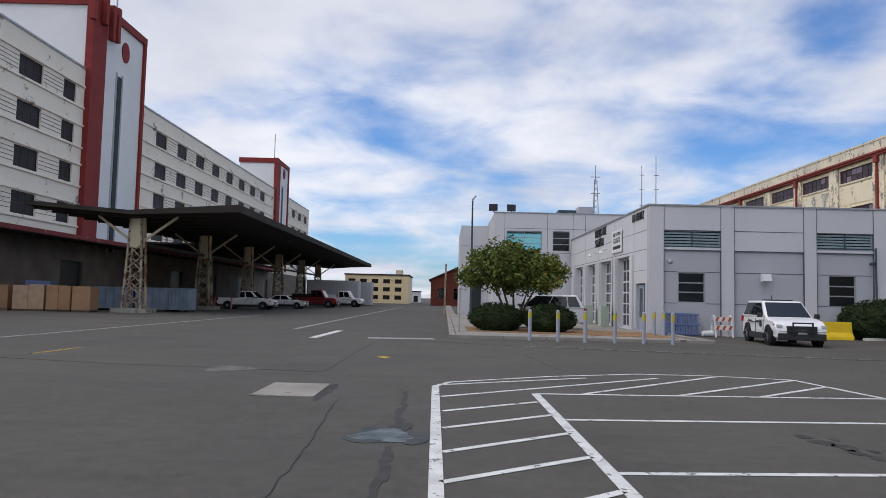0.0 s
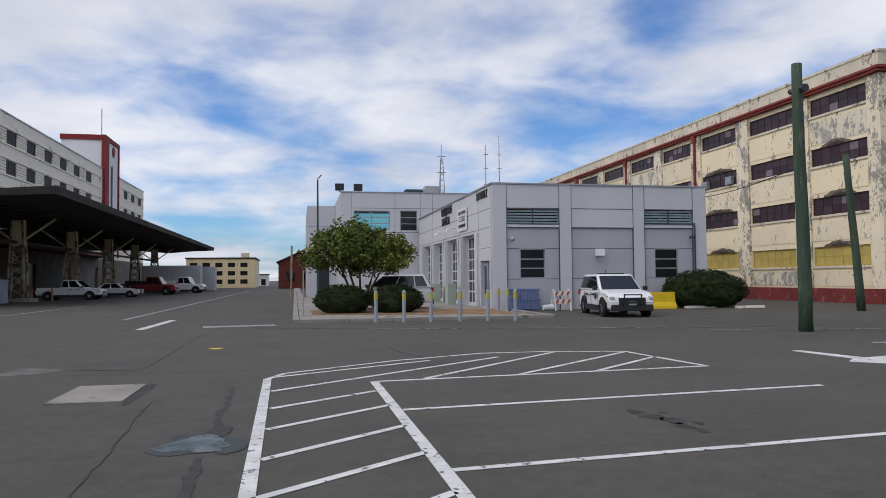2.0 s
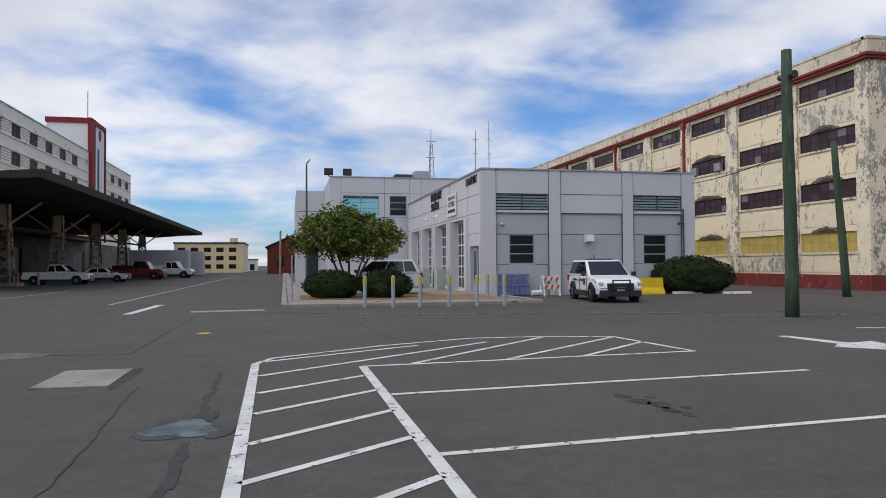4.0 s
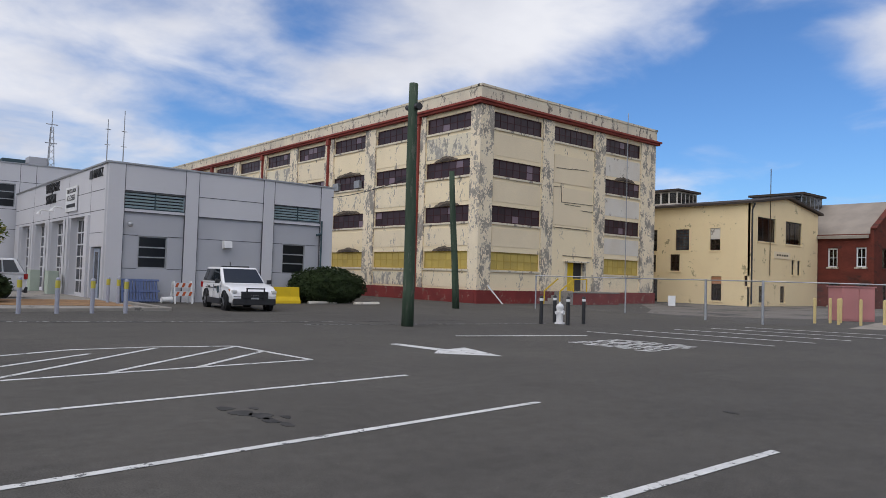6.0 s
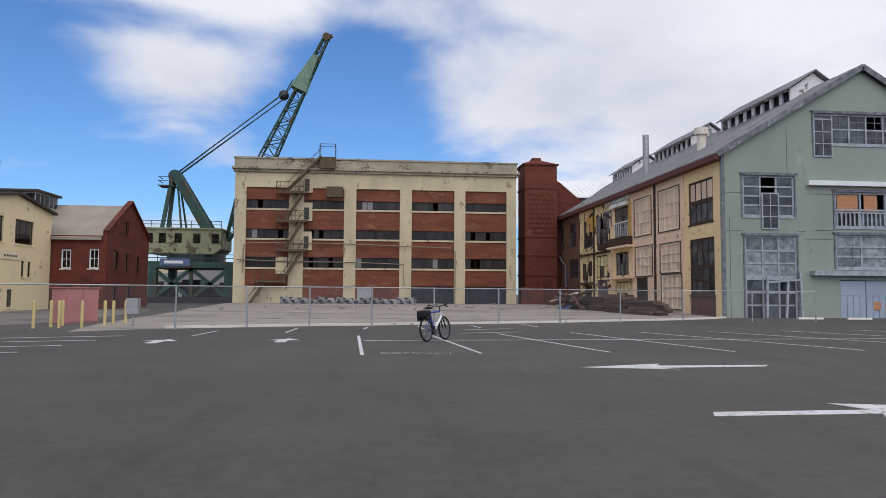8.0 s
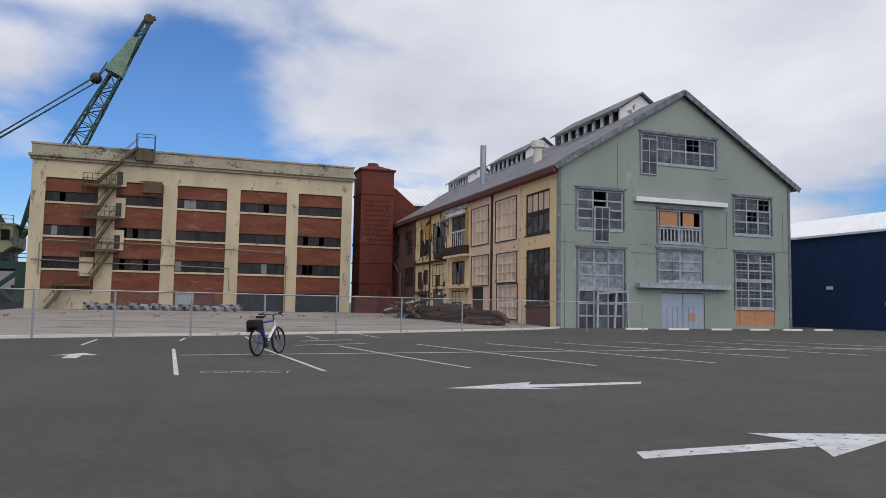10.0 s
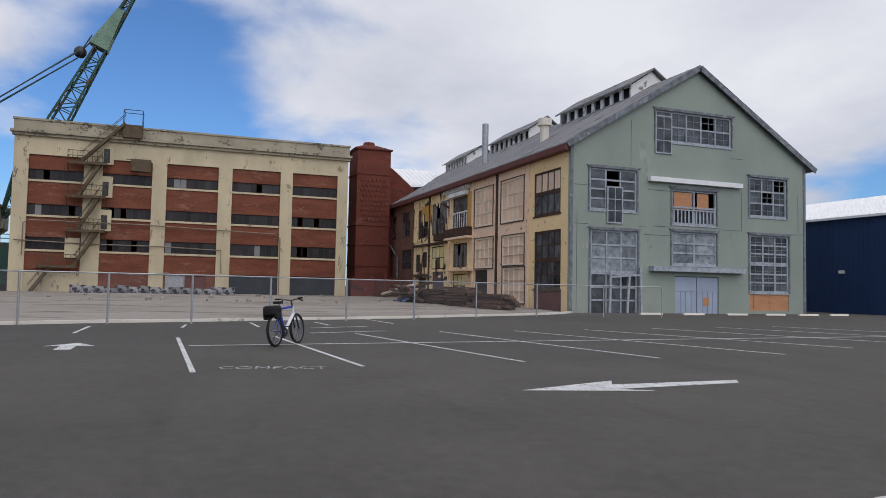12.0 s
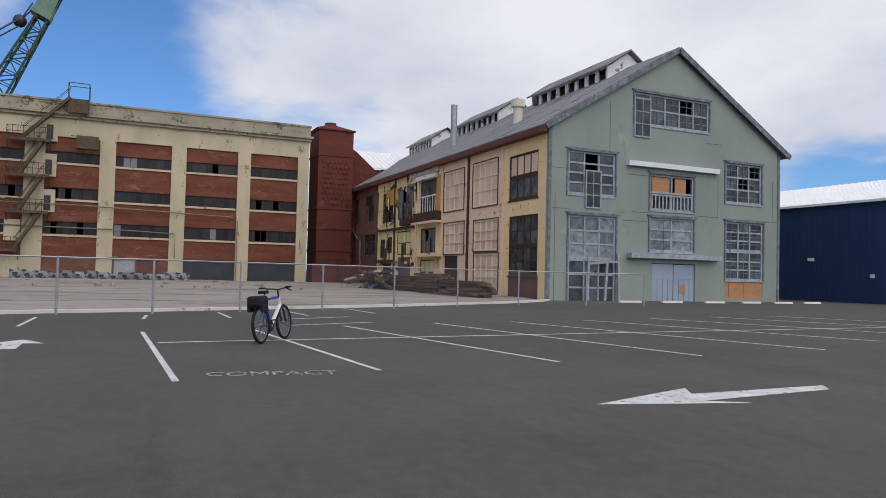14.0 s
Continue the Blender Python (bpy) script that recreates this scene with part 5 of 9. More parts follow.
for x0, x1, z0, z1, kind_ in n_open:
    a0, a1 = gx(x1), gx(x0)
    if kind_ == 0:
        zm = (z0 + z1) / 2
        window(gb, GN, a0, a1, z0, zm - 0.003, 4, 1 if z0 > 5 else 2, BROWN_WOOD, GREY_PANE, d=-0.05, edge=0.16, bar_w=0.09, deep=0.1, sill=0.05)
        window(gb, GN, a0, a1, zm + 0.003, z1, 4, 1 if z0 > 5 else 2, BROWN_WOOD, BLANK_PANE if z0 > 5 else GREY_PANE, d=-0.05, edge=0.16, bar_w=0.09, deep=0.1)
    elif kind_ == 1:
        window(gb, GN, a0, a1, z0, z1, 4, 3, BLANK_FRAME, BLANK_PANE, d=0.0, edge=0.14, bar_w=0.07, deep=0.2, name="blanked_window", label="painted-over window")
        for q0, q1, h0, h1 in ((a0 - 0.06, a0 - 0.003, z0 - 0.06, z1 + 0.06), (a1 + 0.003, a1 + 0.06, z0 - 0.06, z1 + 0.06), (a0, a1, z1 + 0.003, z1 + 0.07), (a0, a1, z0 - 0.1, z0 - 0.003)):
            bm = bmesh.new()
            GN.box(bm, q0, q1, h0, h1, 0.002, 0.07)
            part("window_trim", bm, OLD_WOOD, gb)
    elif kind_ == 2:
        window(gb, GN, a0, a1, z0, z1, 4, 3, OLD_WOOD, GREY_PANE, d=-0.06, edge=0.2, bar_w=0.1, deep=0.1, skip={(1, 1), (2, 0), (3, 2), (1, 2)}, name="broken_window", label="rotten window with missing panes")
    elif kind_ == 3:
        bm = bmesh.new()
        GN.box(bm, a0 + 0.01, a1 - 0.01, z0, z1 - 0.02, -0.15, -0.05)
        part("door_panel", bm, RUST_RED_DOOR, gb, "oxide red lower panel")
    elif kind_ == 6:
        zm = z0 + (z1 - z0) * 0.48
        window(gb, GN, a0, a1, z0, z1, 2, 1, BROWN_WOOD, GREY_PANE, d=-0.08, edge=0.14, bar_w=0.16, name="sash_window", label="dark tall window behind a white balustrade")
        rail = bmesh.new()
        GN.box(rail, a0 + 0.05, a1 - 0.05, zm, zm + 0.12, 0.0, 0.08)
        rail = part("balcony_rail", rail, PEELING_WHITE, gb, "peeling white balustrade rail")
        for k in range(7):
            bm = bmesh.new()
            a = a0 + 0.2 + k * (a1 - a0 - 0.4) / 6
            GN.box(bm, a - 0.05, a + 0.05, z0, zm - 0.003, 0.01, 0.06)
            part("baluster", bm, PEELING_WHITE, rail)
        bm = bmesh.new()
        GN.box(bm, a0 - 0.3, a1 + 0.3, z1 + 0.02, z1 + 0.4, 0.002, 0.4)
        part("lintel_hood", bm, PEELING_WHITE, gb, "peeling white hood over the window")
    elif kind_ == 7:
        window(gb, GN, a0, a1, z0, z1, 4, 2, OLD_WOOD, WEATHERED_PANE, d=-0.04, edge=0.16, bar_w=0.1, skip={(1, 1), (3, 0)}, name="boarded_window", label="weathered grey boarded window")
        for k in range(3):
            bm = bmesh.new()
            a = a0 + (0.25 + 0.3 * k) * (a1 - a0)
            GN.box(bm, a, a + 0.45, z0 - 0.15 * (k % 2), z1 - 0.5 - 0.3 * k, 0.0, 0.06)
            part("loose_shutter", bm, WEATHERED_PANE, gb, "loose grey shutter board")
    elif kind_ == 8:
        window(gb, GN, a0, a1, z0, z1, 3, 2, BROWN_WOOD, LEMON_PANE, d=-0.02, edge=0.1, bar_w=0.07, name="painted_window", label="window painted over in pale yellow")
    elif kind_ == 9:
        bm = bmesh.new()
        GN.box(bm, a0 + 0.01, a1 - 0.01, z0, z1, -0.2, -0.12)
        part("door_panel", bm, DUSKY_DOOR, gb, "dusky purple-grey door")
    elif kind_ == 4:
        bm = bmesh.new()
        GN.box(bm, a0 + 0.01, a1 - 0.01, z0, z1, -0.2, -0.14)
        part("dark_hatch", bm, BLACK_METAL, gb, "dark boarded hatch")
    else:
        window(gb, GN, a0, a1, z0, z1, 3, 3, BROWN_WOOD, GREY_PANE, d=-0.08, edge=0.12, bar_w=0.08)
for x, mt in ((58.4, PINK_WALL), (64.2, BROWN_WOOD), (69.55, PINK_WALL), (75.6, PINK_WALL), (81.6, OLD_WOOD), (87.2, OLD_WOOD)):
    bm = bmesh.new()
    a = gx(x)
    GN.box(bm, a - 0.16, a + 0.16, -0.3, EAVE - 0.2, 0.002, 0.1)
    part("wall_post", bm, mt, gb)
# torn cladding and hanging boards on the ruined stretch
for nm_, x0, x1, z0, z1, d, mt, lb in (("cladding_sheet", 81.1, 84.2, 8.75, 10.45, 0.1, ORANGE_BOARD, "bare orange sheathing board"), ("cladding_sheet", 69.5, 70.8, 7.12, 10.6, 0.06, ORANGE_BOARD, "bare orange sheathing board"),
                                       ("cladding_sheet", 85.4, 87.0, 6.6, 8.2, 0.08, RUIN_WALL, "loose peeling cladding sheet"), ("cladding_sheet", 75.0, 76.2, 8.6, 10.9, 0.1, PINK_WALL, "loose pale cladding sheet"), ("cladding_sheet", 84.0, 87.0, 10.5, 11.5, 0.1, RUIN_WALL, "loose peeling cladding sheet"),
                                       ("trough", 69.5, 74.85, 6.45, 7.25, 0.7, BROWN_WOOD, "dark rotten balcony box"), ("trough", 76.2, 79.0, 6.4, 7.05, 0.5, BROWN_WOOD, "dark rotten balcony box"), ("ledge", 69.3, 75.1, 6.2, 6.4, 0.8, PINK_WALL, "peeling pale ledge"),
                                       ("ledge", 76.0, 86.6, 6.05, 6.25, 0.35, OLD_WOOD, "broken timber ledge"), ("ledge", 69.2, 75.0, 3.15, 3.35, 0.7, PINK_WALL, "peeling pale ledge"), ("ledge", 81.8, 86.6, 2.75, 2.95, 0.5, OLD_WOOD, "broken timber ledge")):
    bm = bmesh.new()
    GN.box(bm, gx(x1), gx(x0), z0, z1, 0.003, d)
    part(nm_, bm, mt, gb, lb)
for k in range(14):
    bm = bmesh.new()
    x = 70.2 + k * 0.5
    GN.box(bm, gx(x + 0.18), gx(x), 10.95, 11.45, 0.003, 0.3)
    part("rafter_end", bm, PEELING_WHITE, gb)
rng = random.Random(11)
for k in range(46):
    x, z = rng.uniform(76.2, 86.8), rng.choice((rng.uniform(5.9, 7.4), rng.uniform(6.4, 8.6), rng.uniform(9.8, 11.0), rng.uniform(2.3, 3.3)))
    a, L, w = gx(x), rng.uniform(0.5, 2.0), rng.uniform(0.1, 0.34)
    bm = bmesh.new()
    t = rng.uniform(-0.5, 0.5) if rng.random() < 0.3 else 1.57 + rng.uniform(-0.15, 0.15)
    p = GN.at(a, z, 0.08 + 0.02 * (k % 5))
    q = p + GN.u * (L * math.cos(t)) + Vector((0, 0, L * math.sin(t)))
    q.z = min(q.z, 11.3)
    bar(bm, p, q, 0.04, w, up=GN.n.cross((q - p).normalized()))
    part("broken_board", bm, (OLD_WOOD, WEATHERED, OLD_WOOD, RUIN_WALL, BROWN_WOOD)[k % 5], gb, "rotten hanging board")
bm = bmesh.new()
tube(bm, [GN.at(gx(96.5), 7.0, 0.2), GN.at(gx(94.0), 5.6, 0.2), GN.at(gx(92.9), 5.3, 0.2), GN.at(gx(92.6), 0.3, 0.2)], 0.1, sides=8)
part("drain_pipe", bm, WEATHERED, gb, "bent weathered drain pipe")
# back walls
bm = bmesh.new()
box(bm, GX + 0.26, 101, GYR, GYR + 0.25, -0.4, EAVE - 0.1)
box(bm, 100.75, 101, GYR + 0.26, GYL - 0.26, -0.4, EAVE - 0.1)
part("wall_back", bm, GREEN_WALL, gb)
bm = bmesh.new()
prism(bm, [(GYL - 0.26, EAVE - 0.09), (AY, APEX - 0.12), (GYR + 0.26, EAVE - 0.09)], "x", 100.75, 101.0)
part("gable_back", bm, GREEN_WALL, gb)
# roof
for side in (1, -1):
    ye = GYL + 0.45 if side == 1 else GYR - 0.8
    ze = EAVE - slope * (ye - GYL) * 1 if side == 1 else EAVE - slope * (GYR - ye)
    bm = bmesh.new()
    prism(bm, [(ye, ze), (AY, APEX), (AY, APEX + 0.22), (ye, ze + 0.22)], "x", GX - 0.35, 101.3)
    slab = part("roof_slope", bm, ROOF_GREY, gb, "grey sheet roof slope")
    bm = bmesh.new()
    n = 24
    for k in range(n):
        x = GX + 1 + k * 2.05
        bar(bm, (x, ye, ze + 0.235), (x, AY, APEX + 0.235), 0.05, 0.03)
    part("roof_seams", bm, ROOF_GREY, slab)
    bm = bmesh.new()
    bar(bm, (GX - 0.38, ye, ze + 0.02), (GX - 0.38, AY, APEX + 0.02), 0.06, 0.42)
    part("barge_board", bm, WEATHERED, slab)
bm = bmesh.new()
box(bm, GX - 0.3, 101.3, GYL + 0.35, GYL + 0.62, EAVE - 0.62, EAVE - 0.2)
box(bm, GX + 0.1, 101.3, GYL + 0.002, GYL + 0.35, EAVE - 0.62, EAVE - 0.3)
part("gutter", bm, RUST_RED_DOOR, gb, "rusty red-brown eaves gutter")
for x0, x1 in ((57.7, 69.3), (75.9, 85.9), (93.3, 101.0)):
    bm = bmesh.new()
    mon_f = Face(x1, -33.3, "N")
    n = 8
    ww = (x1 - x0) / n
    ops = [(k * ww + 0.22, (k + 1) * ww - 0.22, 17.35, 18.45) for k in range(n)]
    mon = part("roof_monitor", wall_mesh(mon_f, 0, x1 - x0, 16.6, 18.62, ops, 0.15), PEELING_WHITE, gb, "peeling white roof monitor with dark openings")
    bm = bmesh.new()
    prism(bm, [(-33.46, 16.6), (-33.46, 18.62), (-35.3, 19.9), (-37.1, 18.62), (-37.1, 16.6)], "x", x0, x0 + 0.15)
    part("monitor_end", bm, PEELING_WHITE, mon)
    # black sheet added behind the openings, standing in for the dark interior
    bm = bmesh.new()
    box(bm, x0 + 0.16, x1 - 0.16, -33.9, -33.8, 16.8, 18.6)
    part("monitor_louvre", bm, BLACK_METAL, mon)
    bm = bmesh.new()
    box(bm, x0 + 0.16, x1, -37.25, -37.1, 16.6, 18.6)
    prism(bm, [(-33.46, 16.6), (-33.46, 18.6), (-35.3, 19.88), (-37.09, 18.6), (-37.09, 16.6)], "x", x1 - 0.15, x1)
    part("monitor_back", bm, PEELING_WHITE, mon)
    bm = bmesh.new()
    prism(bm, [(-32.9, 18.4), (-35.3, 20.0), (-37.6, 18.45), (-37.6, 18.55), (-35.3, 20.12), (-32.9, 18.52)], "x", x0 - 0.4, x1 + 0.3)
    part("monitor_roof", bm, ROOF_GREY, mon)
bm = bmesh.new()
tube(bm, [(75.3, -28, 14.0), (75.3, -28, 18.4)], 0.32, sides=14)
part("flue", bm, STEEL, gb, "tall galvanised flue")
bm = bmesh.new()
tube(bm, [(63, -28.2, 13.8), (63, -28.2, 15.7)], 0.4, sides=14)
tube(bm, [(63, -28.2, 15.7), (63, -28.2, 16.3)], 0.6, sides=14)
part("roof_vent", bm, WHITE_PATCH, gb, "stubby white roof vent")

# ---- navy shed ----
nv = base("metal_shed", "navy blue metal shed with a white ribbed roof", "building", (60, -54, 0))
NF = Face(75, -54.0, "N")
bm = bmesh.new()
box(bm, 48.8, 75, -54.3, -54.0, -0.2, 8.35)
box(bm, 74.7, 75, -84, -54.31, -0.2, 8.35)
part("wall", bm, NAVY, nv)
NW = Face(48.8, -54.0, "W")
bm = wall_mesh(NW, 0.31, 30.0, -0.2, 12.3, [(1.2, 14.0, -0.2, 4.5)], 0.3)
for nrm, p in ((Vector((0, 0.242, 1)), (0, -54.0, 8.33)), (Vector((0, -0.242, 1)), (0, -84.0, 8.33))):
    bmesh.ops.bisect_plane(bm, geom=bm.verts[:] + bm.edges[:] + bm.faces[:], plane_co=p, plane_no=nrm.normalized(), clear_outer=True)
part("gable_wall", bm, NAVY, nv)
bm = bmesh.new()
box(bm, 55.0, 55.2, -70, -54.4, -0.2, 8.0)
part("inner_wall", bm, BLACK_METAL, nv)
bm = bmesh.new()
prism(bm, [(48.79, 5.35), (48.79, 5.5), (44.6, 4.75), (44.6, 4.6)], "y", -70, -54.7)
part("canopy", bm, NAVY, nv, "blue metal lean-to canopy over the opening")
for y in (-54.9, -60.0, -65.0, -69.8):
    bm = bmesh.new()
    box(bm, 44.65, 44.85, y - 0.1, y + 0.1, 0, 4.6)
    part("canopy_post", bm, LOUVER, nv)
bm = bmesh.new()
for k in range(52):
    NF.box(bm, k * 0.5, k * 0.5 + 0.06, 0, 8.3, 0.001, 0.03)
part("cladding_ribs", bm, NAVY, nv)
bm = bmesh.new()
prism(bm, [(-53.7, 8.3), (-69, 12.0), (-84.3, 8.3), (-84.3, 8.5), (-69, 12.25), (-53.7, 8.5)], "x", 48.5, 75.3)
roof = part("roof", bm, WHITE_ROOF, nv, "white ribbed metal roof")
bm = bmesh.new()
for k in range(35):
    bar(bm, (48.8 + k * 0.76, -53.7, 8.53), (48.8 + k * 0.76, -69, 12.28), 0.05, 0.06)
part("roof_ribs", bm, WHITE_ROOF, roof)
bm = bmesh.new()
NF.box(bm, 19.2, 19.75, 3.5, 3.78, 0.03, 0.2)
part("wall_light", bm, WHITE_PAINT, nv)
bm = bmesh.new()
NF.box(bm, 25.0, 25.3, 2.1, 2.4, 0.03, 0.15)
part("wall_box", bm, WHITE_PAINT, nv)

# ---- long white warehouse with towers ----
AX = -40.0
aw = base("long_warehouse", "long off-white four-storey warehouse with banded windows and red-edged towers", "building", (AX, 60, 0))
AF = Face(AX, 40.0, "E")
AL = 165.0
ay = lambda y: y - 40.0
A_ROWS = ((21.45, 23.4), (17.1, 19.1), (12.85, 14.85), (8.5, 10.6))
a_bays = []
for k in range(-3, 21):
    y = 64.9 + 7.85 * k
    for w0, w1 in ((y, y + 3.95),):
        if 41 < w0 and w1 < 204 and not (w1 > 76.5 and w0 < 92.0) and not (w1 > 163 and w0 < 176):
            a_bays.append((ay(w0), ay(w1)))
a_bays.append((ay(72.6), ay(75.1)))
a_op = [(a, b, z0, z1) for a, b in a_bays for z0, z1 in A_ROWS]
part("wall", wall_mesh(AF, 0, AL, 6.5, 25.6, a_op, 0.4), WHITE_A, aw)
dock_op = [(ay(y), ay(y + 4.5), 0.6, 4.6) for y in (59, 74, 88, 104, 120, 138, 156)]
# lower wall in the colour that carries the awning's shade
part("dock_wall", wall_mesh(AF, 0, AL, 0, 6.49, dock_op, 0.4), SHADED_DOCK_WALL, aw)
for o in dock_op:
    bm = bmesh.new()
    AF.box(bm, o[0], o[1], o[2], o[3], -0.4, -0.3)
    part("dock_door", bm, BLACK_METAL, aw)
bm = bmesh.new()
box(bm, AX - 30, AX - 0.41, 40, 205, 24.6, 25.0)
part("roof", bm, ROOF_GREY, aw)
bm = bmesh.new()
box(bm, AX - 30, AX - 0.41, 204.7, 205, 0, 25.6)
box(bm, AX - 30, AX - 0.41, 40, 40.3, 0, 25.6)
box(bm, AX - 30, AX - 29.7, 40.31, 204.69, 0, 25.6)
part("wall_end", bm, WHITE_A, aw)
bm = bmesh.new()
AF.box(bm, -0.1, AL + 0.1, 25.6, 25.8, -0.5, 0.12)
part("coping", bm, STEEL, aw)
for z0, z1 in A_ROWS:
    for z in (z0 - 0.3, z1 + 0.1):
        bm = bmesh.new()
        AF.box(bm, 0, AL, z, z + 0.2, 0.002, 0.16)
        part("string_course", bm, WHITE_A, aw)
starts = sorted(a_bays)
for (p0, p1), (q0, q1) in zip(starts, starts[1:]):
    if q0 - p1 > 0.5 and q0 - p1 < 5:
        for z0, z1 in A_ROWS:
            for j in range(1, 5):
                z = z0 + (z1 - z0) * j / 5
                bm = bmesh.new()
                AF.box(bm, p1 + 0.1, q0 - 0.1, z - 0.025, z + 0.025, 0.002, 0.03)
                part("groove", bm, JOINT, aw)
for i, (a, b) in enumerate(a_bays):
    for z0, z1 in A_ROWS:
        window(aw, AF, a, b, z0, z1, 3, 2, MAROON, DARK_PANE, d=-0.15, edge=0.1, bar_w=0.09, panes=False)
for y0, y1, top in ((77.1, 90.4, 33.2), (163.5, 175.4, 32.0)):
    deep = 14 if y0 < 100 else 8.2
    t = bmesh.new()
    box(t, AX - deep, AX + 0.3, y0, y1, 6.95, top)
    tower = part("tower", t, WHITE_TOWER, aw, "white stair tower with dark red edges")
    for x0, x1, q0, q1, z1 in ((AX + 0.2, AX + 0.6, y0 - 0.3, y0 + 2.9, top + 0.95), (AX - 0.2, AX + 0.197, y0 - 0.3, y0 - 0.02, top + 0.95), (AX + 0.2, AX + 0.6, y1 - 0.35, y1 + 0.25, top)):
        bm = bmesh.new()
        box(bm, x0, x1, q0, q1, 6.95, z1)
        part("corner_band", bm, TOWER_RED, tower, "dark red corner band")
    bm = bmesh.new()
    box(bm, AX - deep - 0.2, AX + 0.6, y0 + 2.905, y1 + 0.3, top, top + 0.9)
    part("top_band", bm, TOWER_RED, tower, "dark red parapet band")
    bm = bmesh.new()
    box(bm, AX - deep - 0.2, AX - 0.205, y0 - 0.25, y0 + 2.9, top - 0.2, top + 0.9)
    part("top_band", bm, TOWER_RED, tower, "dark red parapet band")
    bm = bmesh.new()
    c = (y0 + y1) / 2 + 0.3
    box(bm, AX + 0.32, AX + 0.4, c - 0.5, c + 0.5, 6, 27)
    part("slot_window", bm, DARK_PANE, tower, "tall narrow slot window")
    bm = bmesh.new()
    box(bm, AX + 0.301, AX + 0.35, c - 0.95, c - 0.52, 6, 27.4)
    box(bm, AX + 0.301, AX + 0.35, c + 0.52, c + 0.95, 6, 27.4)
    part("slot_frame", bm, STEEL, tower)
    bm = bmesh.new()
    bmesh.ops.create_cone(bm, cap_ends=True, segments=24, radius1=0.95, radius2=0.95, depth=0.12, matrix=Matrix.Translation((AX + 0.37, c + 1.2, 30.4)) @ Matrix.Rotation(radians(90), 4, "Y") @ Matrix.Diagonal((1.3, 1, 1, 1)))
    part("roundel", bm, TOWER_RED, tower, "dark red roundel")
    for dy, dz, dx in ((-1.0, 0, 0.9), (1.6, 0.4, 0.9), (3.4, -0.8, 0.9), (4.6, -0.6, 0.9)) if y0 < 100 else ():
        bm = bmesh.new()
        box(bm, AX + dx - 0.3, AX + dx + 0.3, y0 + dy - 0.35, y0 + dy + 0.35, top - 2.2 + dz, top + 1.9 + dz)
        soften(bm, 0.08)
        part("panel_antenna", bm, TOWER_RED, tower, "red panel antenna")
    bm = bmesh.new()
    tube(bm, [(AX - 3, y1 - 1, top), (AX - 3, y1 - 1, top + 9)], 0.1)
    part("mast", bm, STEEL, tower)
bm = bmesh.new()
box(bm, AX + 0.003, AX + 3.0, 40, 160, 6.5, 6.9)
part("awning", bm, DARK_WOOD, aw, "flat dock awning with red edge")
bm = bmesh.new()
box(bm, AX + 3.003, AX + 3.1, 40, 160, 6.6, 7.0)
part("awning_edge", bm, RED_BASE, aw)

# ---- butterfly canopy ----
cn = base("loading_canopy", "long dark butterfly-roofed loading canopy on tapered lattice posts", "canopy", (-23, 52, 0))
CY0, CY1 = 50.5, 141.0
bm = bmesh.new()
prism(bm, [(-30.2, 7.55), (-22.7, 7.0), (-14.8, 7.3), (-14.8, 7.85), (-22.7, 7.3), (-30.2, 7.85)], "y", CY0, CY1)
part("roof", bm, DARK_WOOD, cn, "dark timber butterfly roof")
y = CY0 + 1
while y < CY1:
    bm = bmesh.new()
    bar(bm, (-30, y, 7.45), (-22.7, y, 6.9), 0.15, 0.22)
    bar(bm, (-22.7, y, 6.9), (-15.3, y, 7.5), 0.15, 0.22)
    part("rafter", bm, DARK_WOOD, cn)
    y += 2.4
for y in (52.0, 66.8, 81.6, 96.4, 111.2, 126.0):
    pst = bmesh.new()
    for sx in (-1, 1):
        for sy in (-1, 1):
            bar(pst, (-22.6 + 0.68 * sx, y + 0.45 * sy, 0.3), (-22.6 + 0.38 * sx, y + 0.3 * sy, 6.9), 0.14)
    post = part("post", pst, POST_CREAM, cn, "tapered cream lattice post")
    bm = bmesh.new()
    for j in range(5):
        z0, z1 = 0.4 + j * 0.9, 0.4 + (j + 1) * 0.9
        w0, w1 = 0.68 - 0.3 * z0 / 6.9, 0.68 - 0.3 * z1 / 6.9
        for sy in (-1, 1):
            for s in (-1, 1):
                bar(bm, (-22.6 - s * w0, y + 0.45 * sy, z0), (-22.6 + s * w1, y + 0.45 * sy, z1), 0.07)
    part("lattice", bm, POST_CREAM, post)
    bm = bmesh.new()
    box(bm, -23.05, -22.15, y - 0.36, y + 0.36, 4.7, 6.9)
    part("head_plate", bm, BRICK_CREAM, post)
    bm = bmesh.new()
    for s in (-1, 1):
        bar(bm, (-22.6 + s * 0.45, y, 5.2), (-22.6 + s * 2.9, y, 7.0), 0.16)
    part("brace", bm, BRICK_CREAM, post)
    bm = bmesh.new()
    box(bm, -23.9, -21.3, y - 0.9, y + 0.9, 0, 0.3)
    part("footing", bm, CONCRETE, post)
bm = bmesh.new()
bar(bm, (-22.6, 52, 5.0), (-22.6, 126, 5.0), 0.15, 0.25)
part("tie_beam", bm, DARK_WOOD, cn)
bm = bmesh.new()
box(bm, AX + 3.2, -30.25, 86.0, CY1, 7.3, 7.5)
part("link_roof", bm, DARK_WOOD, cn, "flat dark roof joining the canopy to the dock")

